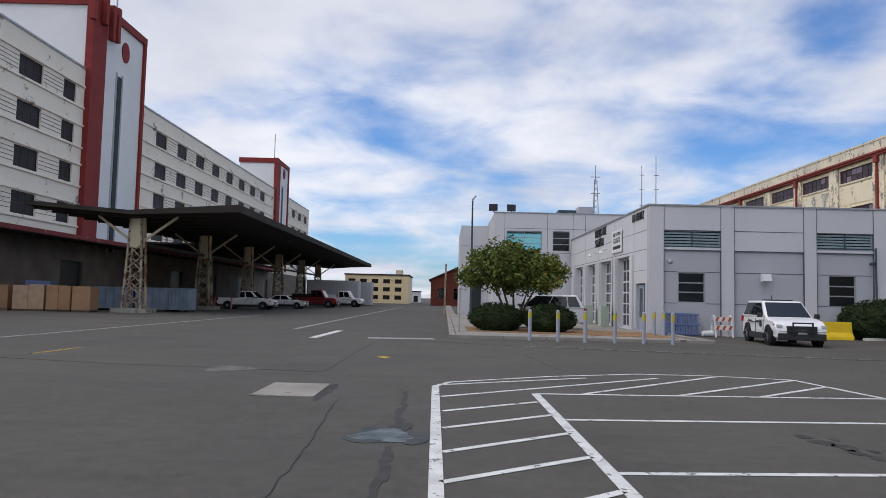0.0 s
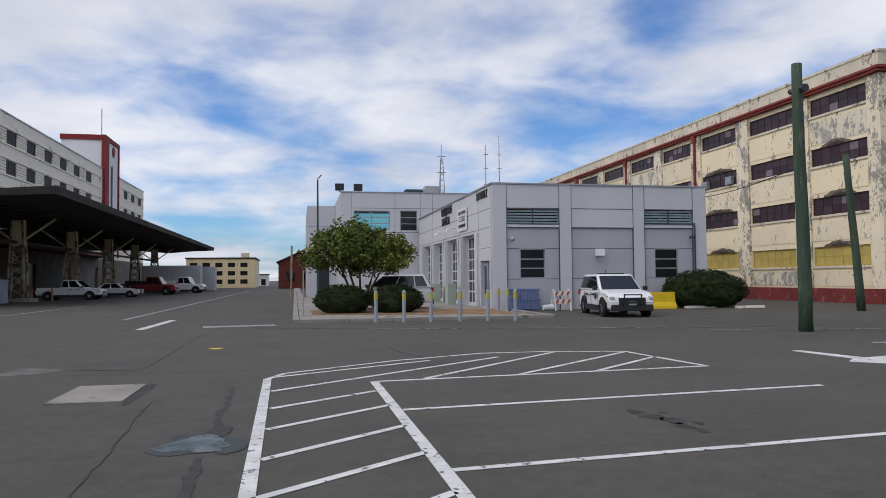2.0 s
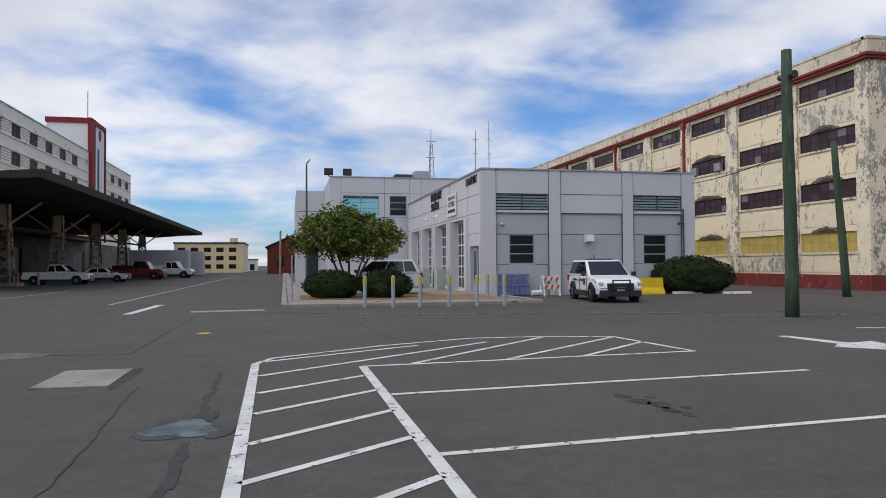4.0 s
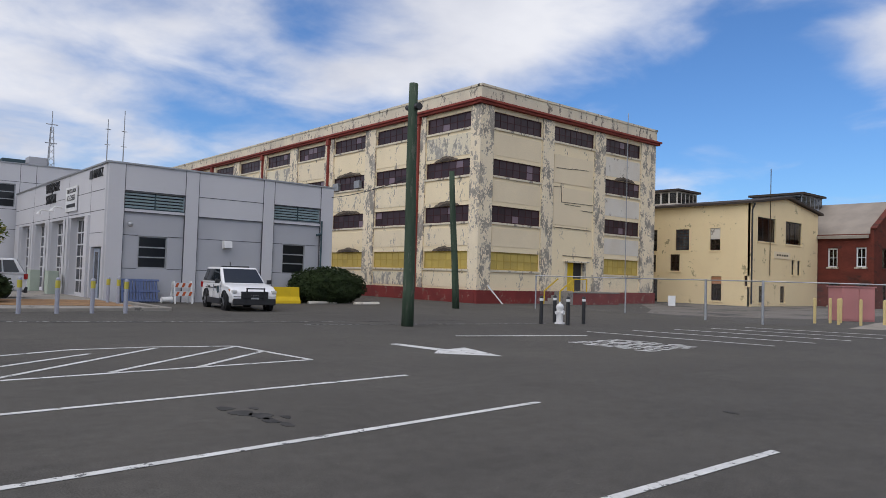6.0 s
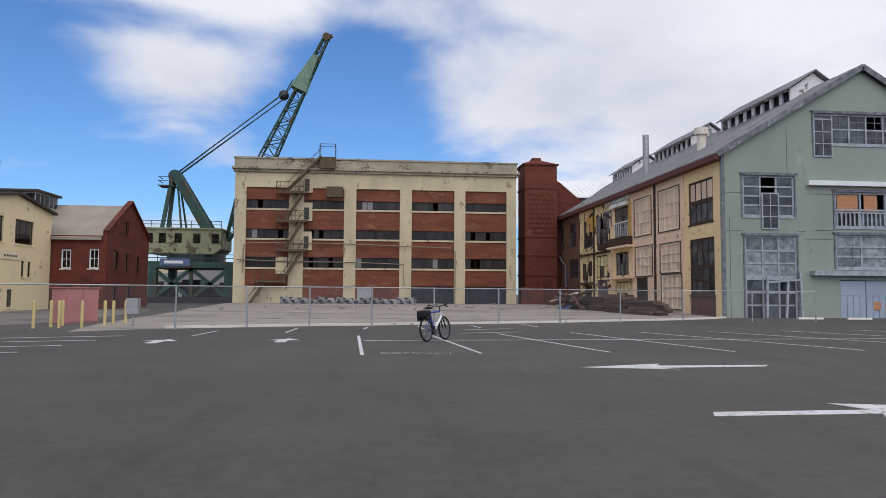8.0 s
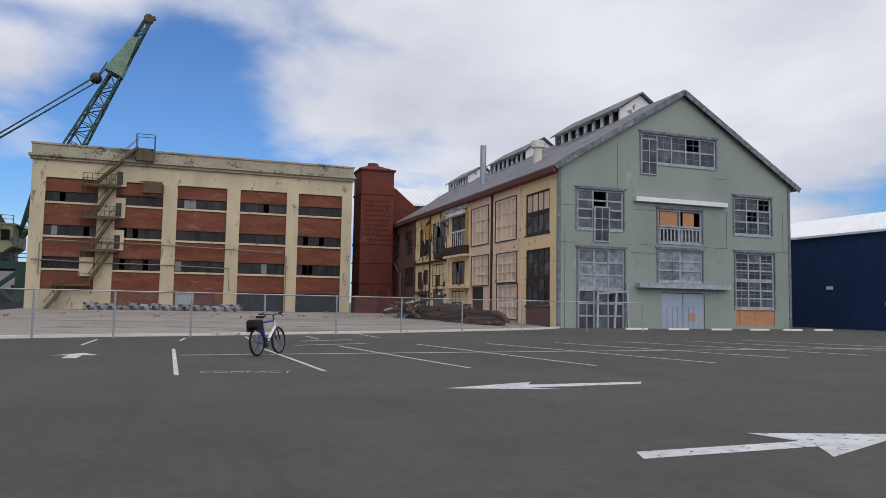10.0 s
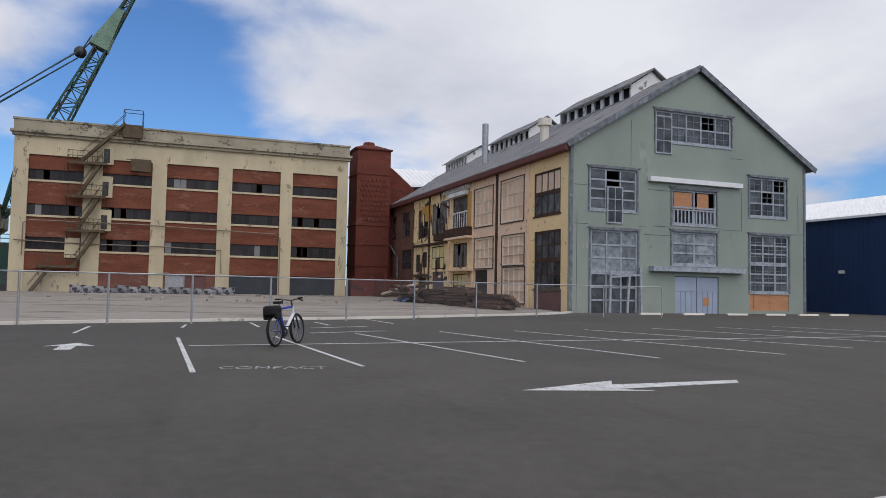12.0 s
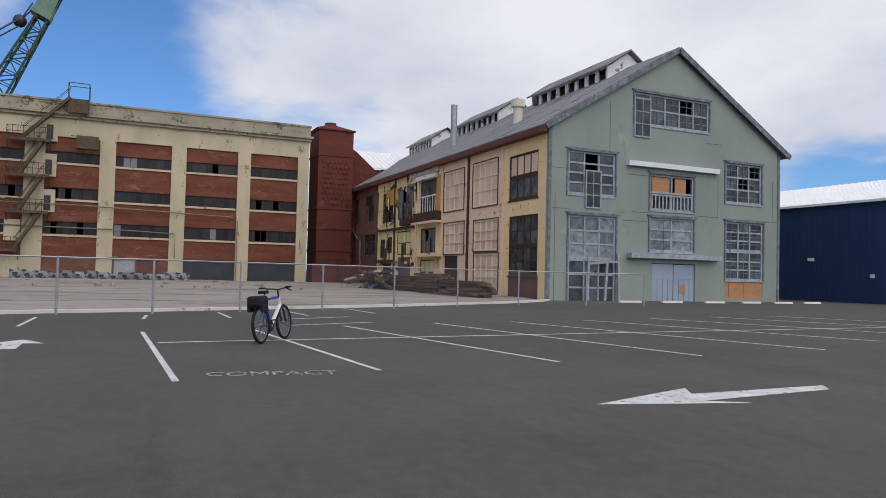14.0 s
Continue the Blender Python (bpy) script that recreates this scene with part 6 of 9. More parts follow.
# ---- far ends of the street ----
fy = base("far_office", "pale yellow two-storey block at the end of the street", "building", (-16, 170, 0))
YF = Face(-24.0, 170, "S")
f_op = [(0.8 + 2.75 * k, 2.4 + 2.75 * k, z, z + 1.0) for k in range(5) for z in (0.9, 2.8, 4.7)]
part("wall", wall_mesh(YF, 0, 15, 0, 6.6, f_op, 0.3), YELLOW_WALL, fy)
bm = bmesh.new()
box(bm, -9.3, -9.0, 170.31, 190, 0, 6.6)
box(bm, -24, -23.7, 170.31, 190, 0, 6.6)
part("wall_side", bm, CREAM_PATCH, fy)
bm = bmesh.new()
box(bm, -24.2, -8.8, 169.8, 190, 6.6, 6.9)
part("roof", bm, ROOF_EDGE, fy)
bm = bmesh.new()
box(bm, -12.2, -10.6, 173, 176, 6.9, 8.0)
part("roof_house", bm, CREAM_PATCH, fy)
for o in f_op:
    window(fy, YF, *o, 2, 1, BROWN_WOOD, DARK_PANE, panes=False)
fo = base("far_white_block", "small white block far down the street", "building", (-9, 222, 0))
bm = bmesh.new()
box(bm, -10.6, -7.9, 220, 228, 0, 3.2)
part("wall", bm, WHITE_PAINT, fo)
bm = bmesh.new()
box(bm, -10.8, -7.7, 219.8, 228.2, 3.2, 3.5)
part("roof", bm, ROOF_EDGE, fo)
bm = bmesh.new()
box(bm, -9.9, -8.6, 219.9, 219.99, 0.2, 2.0)
part("door", bm, DARK_PANE, fo)
fr = base("far_brick_shed", "red brick gabled shed at the end of the street", "building", (2, 140, 0))
bm = bmesh.new()
prism(bm, [(-3.0, 0), (8.5, 0), (8.5, 5.0), (2.75, 7.6), (-3.0, 5.0)], "y", 140, 165)
part("wall", bm, BRICK_DARK, fr)
bm = bmesh.new()
prism(bm, [(-3.4, 4.9), (2.75, 7.7), (8.9, 4.9), (8.9, 5.1), (2.75, 7.95), (-3.4, 5.1)], "y", 139.7, 165.3)
part("roof", bm, ROOF_EDGE, fr)
bm = bmesh.new()
for x in (-1.5, 1.5):
    box(bm, x, x + 1.6, 139.93, 139.99, 1.4, 3.4)
part("window", bm, DARK_GLASS, fr)


# ---- pavement, sand lot, patches ----
def slab(name, outline, z0, z1, mat, label, category, kind="structure"):
    bm = bmesh.new()
    prism(bm, outline, "z", z0, z1)
    return tagged(part(name, bm, mat), label, category, kind=kind)


slab("pavement", [(0.45, 28.75), (9.9, 28.75), (9.9, 57.5), (3.7, 57.5), (3.7, 65.8), (0.9, 65.8), (0.9, 150), (0.2, 150)], -0.05, 0.12, CONCRETE, "pale concrete pavement beside the fire station", "pavement")
slab("planting_bed", [(1.0, 32.0), (9.6, 29.6), (9.6, 34.8), (1.0, 37.0)], 0.1, 0.14, MULCH, "dry orange-brown mulch bed under a small tree", "bed")
for x0, y0, x1, y1 in ((0.3, 28.6, 0.05, 150), (0.3, 28.6, 10.6, 28.6), (10.6, 28.6, 10.6, 34.0)):
    bm = bmesh.new()
    bar(bm, (x0, y0, 0.03), (x1, y1, 0.03), 0.25, 0.2)
    soften(bm, 0.03)
    tagged(part("kerb", bm, CONCRETE), "worn concrete kerb", "kerb", kind="structure")
bm = bmesh.new()
front = [(33.0, 12.6), (35.8, 9.6), (38.4, 3.6), (39.2, 0.6), (40.4, -2.5), (41.6, -6), (43, -9.8), (45.2, -14), (47.3, -18.4), (50.0, -22.6), (51.8, -24.2)]
n = 14
grid = []
for i, (x, y) in enumerate(front):
    row = []
    for j in range(n + 1):
        f = j / n
        X = x + (92.7 - x) * f
        ye = 18.0 - (18.0 + 24.2) * i / (len(front) - 1)
        Y = y + (ye - y) * f
        row.append(bm.verts.new((X, Y, 0.1 + 0.22 * f + (0.08 * noise.noise((X * 0.3, Y * 0.3, 0)) if j else -0.1))))
    grid.append(row)
for a, b in zip(grid, grid[1:]):
    for j in range(n):
        bm.faces.new((a[j], b[j], b[j + 1], a[j + 1]))
tagged(part("sand_lot", bm, SAND, smooth=True), "pale sandy bare lot behind the chain-link fence", "ground", kind="structure")
for (x0, y0), (x1, y1) in zip(front[1:], front[2:]):
    bm = bmesh.new()
    bar(bm, (x0 - 0.1, y0, 0.05), (x1 - 0.1, y1, 0.05), 0.35, 0.12)
    tagged(part("concrete_edging", bm, WHITE_PATCH), "pale concrete edging of the sandy lot", "kerb", kind="structure")

slab("apron", [(34.6, 21.0), (34.9, 23.6), (39.7, 26.5), (48, 33.0), (52.0, 34.1), (57.4, 34.1), (57.4, 28.9), (69.8, 28.9), (69.8, 20.0), (52, 17.5), (40, 17.0)], -0.1, 0.006, PALE_GROUND, "paler worn concrete apron before the stucco building", "ground")

bm = bmesh.new()
box(bm, -2.98, -2.0, 11.1, 12.75, 0.002, 0.014)
tagged(part("concrete_patch", bm, CONCRETE), "square pale concrete utility patch in the asphalt", "patch", kind="structure")


def blotch(name, cx, cy, rx, ry, mat, label, seed, z=0.005):
    rng = random.Random(seed)
    bm = bmesh.new()
    out = []
    for k in range(28):
        a = 2 * math.pi * k / 28
        r = 1 + 0.14 * math.sin(3 * a + seed) + rng.uniform(-0.15, 0.15)
        out.append((cx + rx * r * math.cos(a), cy + ry * r * math.sin(a)))
    prism(bm, out, "z", z - 0.004, z)
    return tagged(part(name, bm, mat), label, "stain", kind="structure")


OIL = material("oil_stain", (0.04, 0.039, 0.038), (0.07, 0.068, 0.065), 0.85, scale=3, spec=0.15)
PUDDLE = material("drying_paint_puddle", (0.15, 0.17, 0.185), (0.06, 0.088, 0.095), 0.6, scale=3.0, dirt=(0.06, 0.075, 0.078), dirt_amount=0.35, dirt_scale=4)
PATCH_GREY = material("pale_asphalt_patch", (0.17, 0.16, 0.145), (0.1, 0.095, 0.087), 0.9, scale=3)
PUDDLE_RIM = material("spill_rim", (0.062, 0.075, 0.078), (0.04, 0.055, 0.058), 0.8, scale=4, dirt=(0.085, 0.083, 0.078), dirt_amount=0.4, dirt_scale=6, ragged=0.6)
blotch("damp_stain", -0.64, 8.22, 0.44, 0.5, PUDDLE_RIM, "grey rim of a dried spill on the asphalt", 2, 0.006)
blotch("damp_stain", -0.66, 8.2, 0.34, 0.36, PUDDLE, "blue-grey dried spill on the asphalt", 4, 0.009)
blotch("damp_stain", -0.5, 8.75, 0.13, 0.28, OIL, "dark tar stain on the asphalt", 5, 0.008)
blotch("damp_stain", -0.3, 8.0, 0.12, 0.3, PUDDLE_RIM, "grey rim of a dried spill on the asphalt", 15, 0.008)
for cx, cy, rx, ry, sd in ((4.33, 8.75, 0.09, 0.13, 3), (4.38, 8.4, 0.13, 0.16, 6), (4.5, 8.15, 0.12, 0.2, 7), (4.46, 7.85, 0.08, 0.15, 10), (4.52, 7.58, 0.06, 0.12, 11), (4.62, 8.6, 0.05, 0.08, 13), (4.7, 7.95, 0.05, 0.1, 14)):
    blotch("oil_stain", cx, cy, rx, ry, OIL, "dark oil stain on the asphalt", sd)
blotch("patch_stain", -4.45, 15.0, 0.5, 0.55, PATCH_GREY, "pale round patch in the asphalt", 8)
blotch("patch_stain", -1.95, 11.9, 0.14, 0.95, OIL, "dark tar rim beside the concrete patch", 18, 0.003)
blotch("tyre_mark", 9.6, 5.3, 0.05, 0.1, OIL, "small dark smear on the asphalt", 9)
blotch("yellow_paint_mark", -1.57, 18.7, 0.16, 0.16, YELLOW_SAFETY, "yellow survey paint blob on the street", 12)
rng = random.Random(21)


def crack(pts, label="dark tar-sealed crack in the asphalt", w=0.03, mat=None):
    bm = bmesh.new()
    p = Vector((*pts[0], 0))
    for q in pts[1:]:
        q = Vector((*q, 0))
        n = max(2, int((q - p).length / 0.22))
        last = p
        for i in range(1, n + 1):
            r = p.lerp(q, i / n)
            if i < n:
                r += Vector((rng.uniform(-0.03, 0.03), rng.uniform(-0.03, 0.03), 0))
            strip(bm, last.x, last.y, r.x, r.y, w * rng.uniform(0.6, 1.3), 0.002, 0.003)
            last = r
        p = q
    tagged(part("crack", bm, mat or TAR), label, "crack", kind="structure")


for y0, y1, w in ((12.1, 10.2, 0.07), (10.2, 8.9, 0.1), (7.6, 6.2, 0.1), (6.2, 3.0, 0.07)):
    crack([(-0.62 + 0.04 * (12 - y0) / 3, y0), (-0.6 + 0.04 * (12 - y1) / 3, y1)], "dark stained seam in the asphalt", w, SEAM)
crack([(-1.6, 11.0), (-1.52, 9.33), (-1.42, 7.8), (-1.3, 4.0)], w=0.014)
crack([(-3.3, 14.9), (-2.47, 14.74), (-2.46, 17.02), (-2.49, 20.27), (-2.4, 24)], w=0.02)
crack([(-3.3, 14.9), (-7, 15.4), (-13, 17)], w=0.02)
crack([(2.3, 20.71), (2.54, 16.81), (2.9, 15.2)], w=0.022)
crack([(12.5, -12), (4, -14)], w=0.025)
crack([(-1.2, 26), (6, 23), (12, 21.5), (19, 21)], w=0.025)
marking("parking_line", [(2.6, 24.3, 6.8, 23.2, 0.07)], "faint worn white line on the asphalt", PAINT_WORN)
marking("parking_line", [(6.8, 23.2, 14.0, 21.4, 0.08)], "faint worn white line on the asphalt", PAINT_WORN)
marking("parking_line", [(12.0, 20.6, 21.0, 18.6, 0.08)], "faint worn white line on the asphalt", PAINT_WORN)


def flat_shape(name, outline, label, mat=None):
    bm = bmesh.new()
    prism(bm, outline, "z", 0.004, 0.008)
    return tagged(part(name, bm, mat or PAINT_WHITE), label, "road marking", kind="structure")


flat_shape("arrow_marking", [(18.62, -3.93), (18.1, -6.03), (18.42, -5.5), (18.63, -8.2), (18.95, -8.45), (18.9, -5.75), (19.35, -6.04)], "white painted direction arrow on asphalt")
flat_shape("arrow_marking", [(12.73, -8.15), (13.32, -6.11), (12.7, -6.35), (12.65, -4.0), (12.33, -3.87), (12.39, -6.3), (11.88, -5.97)], "white painted direction arrow on asphalt")
flat_shape("arrow_marking", [(11.49, 11.36), (11.95, 13.05), (11.3, 12.9), (11.05, 14.45), (10.8, 14.4), (10.95, 12.8), (10.5, 12.4)], "white painted direction arrow on asphalt")
for x, y in ((26.3, 7.45), (26.75, 3.55)):
    flat_shape("arrow_marking", [(x + 1.9, y - 0.1), (x + 1.0, y + 0.55), (x + 1.05, y + 0.18), (x, y + 0.2), (x, y - 0.16), (x + 1.05, y - 0.16), (x + 1.0, y - 0.55)], "white painted direction arrow on asphalt")


def text_mesh(name, words, size, m, mat, label="", parent=None, depth=0.002, width=None):
    cu = bpy.data.curves.new(name, "FONT")
    cu.body, cu.size, cu.extrude, cu.align_x = words, size, depth, "CENTER"
    tmp = new(name, cu)
    bpy.context.view_layer.update()
    me = bpy.data.meshes.new_from_object(tmp)
    bpy.data.objects.remove(tmp)
    xs = [v.co.x for v in me.vertices]
    if width:
        me.transform(Matrix.Diagonal((width / (max(xs) - min(xs)), 1, 1, 1)))
    me.transform(m)
    bm = bmesh.new()
    bm.from_mesh(me)
    return part(name, bm, mat, parent, label)


tagged(text_mesh("compact_lettering", "COMPACT", 0.62, pose(22.15, -0.55, 0.008, 0, 0, -98), PAINT_THIN, width=2.0), "worn white COMPACT lettering on asphalt", "road marking", kind="structure")
# worn large lettering whose words are gone
rng_l = random.Random(77)
for k in range(5):
    bm = bmesh.new()
    y = 13.0 - k * 0.52
    x = 15.6
    while x < 18.0:
        w = rng_l.uniform(0.16, 0.34)
        for q in range(rng_l.randint(2, 3)):
            if rng_l.random() < 0.5:
                strip(bm, x, y - 0.17 * q, x + w, y - 0.17 * q - 0.02, 0.1, 0.004, 0.004)
            else:
                strip(bm, x + w * 0.3 * q, y + 0.02, x + w * 0.3 * q + 0.05, y - 0.36, 0.1, 0.004, 0.004)
        x += w + rng_l.uniform(0.05, 0.16)
    tagged(part("worn_lettering", bm, PAINT_WHITE), "worn unreadable white lettering painted on asphalt", "road marking", kind="structure")

# ---- bollards, poles, hydrant ----
def bollard(label, mats, h, r, group, band=0.3):
    ob = base("bollard", label, "bollard", world=False, group=group)
    bm = bmesh.new()
    tube(bm, [(0, 0, -0.02), (0, 0, h)], r, sides=14)
    part("post", bm, mats[0], ob, smooth=False)
    bm = bmesh.new()
    tube(bm, [(0, 0, h - band), (0, 0, h - 0.05)], r + 0.006, sides=14)
    part("band", bm, mats[1], ob, "reflective band")
    bm = bmesh.new()
    tube(bm, [(0, 0, h), (0, 0, h + 0.03), (0, 0, h + 0.05)], r, r * 0.4, sides=14)
    part("cap", bm, mats[2], ob)
    return ob


BOL_GREY = material("grey_bollard_paint", (0.36, 0.37, 0.43), (0.3, 0.31, 0.36), 0.6, local=True)
b0 = bollard("grey steel bollard with a yellow reflective band", (BOL_GREY, BAND_YELLOW, BOL_GREY), 1.16, 0.07, "bollards before the fire station")
spots = [(3.27, 27.85), (4.31, 27.56), (5.31, 27.34), (6.43, 27.33), (7.52, 27.3), (8.56, 27.11), (9.39, 32.4), (9.54, 31.5)]
b0.location = (*spots[0], 0)
for x, y in spots[1:]:
    copy_thing(b0, pose(x, y, 0))
b1 = bollard("black bollard with a white band near the hydrant", (BLACK_METAL, WHITE_PAINT, BLACK_METAL), 1.0, 0.07, "bollards round the hydrant", 0.14)
spots = [(20.74, 18.61), (22.04, 19.09), (21.35, 17.85), (22.5, 18.05)]
b1.location = (*spots[0], 0)
for x, y in spots[1:]:
    copy_thing(b1, pose(x, y, 0))
b2 = bollard("pale yellow steel bollard beside a pink cabinet", (PALE_YELLOW, PALE_YELLOW, PALE_YELLOW), 1.15, 0.065, "bollards round the pink cabinet")
spots = [(35.62, 15.03), (36.79, 14.81), (35.87, 14.09), (37.83, 14.74), (36.34, 13.32), (36.54, 12.42), (37.45, 12.37), (38.56, 12.19)]
b2.location = (*spots[0], 0)
for x, y in spots[1:]:
    copy_thing(b2, pose(x, y, 0))

hy = base("fire_hydrant", "white fire hydrant on the asphalt", "hydrant", (21.6, 18.45, 0), world=False)
bm = bmesh.new()
tube(bm, [(0, 0, 0), (0, 0, 0.07), (0, 0, 0.08), (0, 0, 0.6)], 0.13, sides=14)
tube(bm, [(0, 0, 0), (0, 0, 0.06)], 0.19, sides=14)
bmesh.ops.create_uvsphere(bm, u_segments=14, v_segments=8, radius=0.15, matrix=Matrix.Translation((0, 0, 0.62)))
part("barrel", bm, WHITE_PAINT, hy)
for dx, dy, r in ((0.2, 0, 0.09), (-0.2, 0, 0.07), (0, -0.2, 0.07)):
    bm = bmesh.new()
    tube(bm, [(dx * 0.4, dy * 0.4, 0.42), (dx, dy, 0.42)], r, sides=10)
    part("outlet", bm, WHITE_PAINT, hy)
bm = bmesh.new()
tube(bm, [(0, 0, 0.75), (0, 0, 0.83)], 0.04, sides=5)
part("nut", bm, WHITE_PAINT, hy)


def wood_pole(x, y, h, r, lean, label):
    ob = base("utility_pole", label, "pole", (x, y, 0), world=False)
    bm = bmesh.new()
    tube(bm, [(lean * i / 6 + 0.02 * math.sin(i), 0, -0.05 + h * i / 6) for i in range(7)], r, r * 0.72, sides=14)
    part("shaft", bm, POLE_GREEN, ob, smooth=True)
    return ob


p1 = wood_pole(14.9, 19.1, 7.95, 0.2, -0.05, "thick green painted wooden utility pole standing in the lot")
bm = bmesh.new()
tube(bm, [(-0.06, -0.2, 7.1), (-0.06, -0.36, 7.1)], 0.12)
part("floodlight", bm, BLACK_METAL, p1, "small dark floodlight")
bm = bmesh.new()
tube(bm, [(-0.06, 0.0, 7.02), (-0.06, 0.32, 7.15)], 0.08)
part("bracket", bm, BLACK_METAL, p1)
wood_pole(25.55, 28.9, 7.2, 0.19, -0.55, "shorter green painted wooden pole by the cream warehouse")
cab_ = base("overhead_cable", "thin dark cable slung from the pole to the fire station", "cable", (14.9, 19.1, 4.85))
bm = bmesh.new()
tube(bm, [(14.9 + 6.9 * f, 19.1 + 16.4 * f, 4.85 + 1.05 * f - 0.5 * f * (1 - f)) for f in (i / 10 for i in range(11))], 0.018, sides=5)
part("wire", bm, BLACK, cab_)
lp = base("light_pole", "slim dark steel street light pole", "street light", (1.8, 52, 0.12), world=False)
bm = bmesh.new()
tube(bm, [(0, 0, 0), (0, 0, 8.6)], 0.09, 0.06)
part("shaft", bm, LOUVER, lp)
bm = bmesh.new()
box(bm, -0.16, 0.16, -0.16, 0.16, 0, 0.5)
part("base_box", bm, LOUVER, lp)
bm = bmesh.new()
bar(bm, (0, 0, 8.65), (0.25, 0, 8.95), 0.18, 0.1)
part("lamp_head", bm, STEEL, lp)
sp = base("sign_post", "slim timber sign post beside the kerb", "post", (-0.1, 60, 0), world=False)
bm = bmesh.new()
tube(bm, [(0, 0, 0), (0.05, 0, 4.4)], 0.08)
part("shaft", bm, POST_CREAM, sp)
sp2 = base("sign_post", "thin galvanised sign post at the kerb corner", "post", (0.6, 31, 0.12), world=False)
bm = bmesh.new()
tube(bm, [(0, 0, 0), (0, 0, 1.9)], 0.03)
part("shaft", bm, STEEL, sp2)
st = base("leaning_plank", "white timber leaning against the warehouse plinth", "plank", (33.0, 33.6, 0), world=False)
bm = bmesh.new()
bar(bm, (0.25, -0.45, 0), (-0.2, 0.55, 1.2), 0.07)
part("plank", bm, WHITE_PAINT, st)
# steps and handrail at the yellow door
stp = base("entrance_steps", "concrete dock step with a yellow handrail at the warehouse door", "steps", (41.5, 33, 0))
bm = bmesh.new()
box(bm, 39.4, 44.4, 32.4, 34.15, 0, 0.8)
part("dock", bm, RED_BASE, stp, "dark red painted dock front")
bm = bmesh.new()
box(bm, 39.35, 44.45, 32.35, 34.15, 0.803, 0.88)
part("landing", bm, CONCRETE, stp)
for k in range(4):
    bm = bmesh.new()
    box(bm, 38.0 + k * 0.35, 39.39, 32.5, 33.9, 0.2 * k, 0.2 * (k + 1))
    part("step", bm, CONCRETE, stp)
bm = bmesh.new()
for a, b in (((38.0, 32.5, 0.9), (39.4, 32.5, 1.75)), ((39.4, 32.5, 1.75), (40.8, 32.5, 1.75)), ((38.0, 32.5, 0), (38.0, 32.5, 0.9)), ((39.4, 32.5, 0.8), (39.4, 32.5, 1.75)), ((40.8, 32.5, 0.8), (40.8, 32.5, 1.75)), ((38.0, 33.9, 0.9), (39.4, 33.9, 1.75)), ((38.0, 33.9, 0), (38.0, 33.9, 0.9))):
    bar(bm, a, b, 0.07)
part("handrail", bm, YELLOW_SAFETY, stp, "yellow painted handrail")

# ---- chain-link fence ----
MESH = bpy.data.materials.new("chain_link_mesh")
MESH.use_nodes = True
mn, ml = MESH.node_tree.nodes, MESH.node_tree.links
mp_ = mn["Principled BSDF"]
mp_.inputs["Base Color"].default_value, mp_.inputs["Roughness"].default_value = (0.36, 0.36, 0.37, 1), 0.6
tr_ = mn.new("ShaderNodeBsdfTransparent")
mx_ = mn.new("ShaderNodeMixShader")
mx_.inputs[0].default_value = 0.07
ml.new(tr_.outputs[0], mx_.inputs[1])
ml.new(mp_.outputs[0], mx_.inputs[2])
ml.new(mx_.outputs[0], mn["Material Output"].inputs[0])
fence_line = [(30.9, 28.2), (32.9, 23.6), (31.7, 18.3), (31.3, 15.4), (34.7, 8.9), (36.9, 6.3), (37.3, 3.5), (37.6, 0.6), (38.9, -2.5), (40.2, -6.0), (41.4, -9.6), (43.4, -13.7), (45.3, -18.3), (45.2, -22.7), (45.0, -26.7)]
fn = base("chain_link_fence", "galvanised chain-link fence with top rail round the sandy lot", "fence", (37, 5, 0))
for k, (x, y) in enumerate(fence_line):
    bm = bmesh.new()
    tube(bm, [(x, y, -0.02), (x, y, 1.9)], 0.06 if k in (2, 3) else 0.04, sides=8)
    part("post", bm, STEEL, fn)
for (x0, y0), (x1, y1) in zip(fence_line, fence_line[1:]):
    bm = bmesh.new()
    tube(bm, [(x0, y0, 1.86), (x1, y1, 1.86)], 0.03, sides=6)
    part("top_rail", bm, STEEL, fn)
    bm = bmesh.new()
    vs = [bm.verts.new(p) for p in ((x0, y0, 0.03), (x1, y1, 0.03), (x1, y1, 1.85), (x0, y0, 1.85))]
    bm.faces.new(vs)
    part("wire_mesh", bm, MESH, fn, "fine diamond wire mesh")
sg = base("fence_sign", "small white notice fixed to the fence", "sign", (32.1, 20.3, 0.55), world=False)
bm = bmesh.new()
box(bm, -0.05, -0.02, -0.2, 0.2, 0, 0.5)
part("plate", bm, WHITE_PAINT, sg)

# ---- pink cabinet ----
pk = base("steel_cabinet", "faded pink steel container behind pale yellow bollards", "cabinet", (41.04, 15.46, 0), world=False)
bm = bmesh.new()
box(bm, -0.6, 0.6, -0.72, 0.72, 0, 1.75)
soften(bm, 0.03)
part("body", bm, PINK_STEEL, pk)
for y in (-0.36, 0.36):
    bm = bmesh.new()
    box(bm, -0.63, -0.605, y - 0.33, y + 0.33, 0.1, 1.65)
    part("door", bm, PINK_STEEL, pk)
bm = bmesh.new()
box(bm, -0.66, 0.66, -0.78, 0.78, 1.75, 1.8)
part("lid", bm, PINK_STEEL, pk)
pk.rotation_euler = (0, 0, radians(53.4))
pk.scale = (1.0, 1.21, 1.00)
ub = base("utility_box", "small grey electrical box on a post", "utility box", (36.8, 11.3, 0), world=False)
bm = bmesh.new()
box(bm, -0.2, 0.2, -0.25, 0.25, 0.6, 1.3)
part("box", bm, STEEL, ub)
bm = bmesh.new()
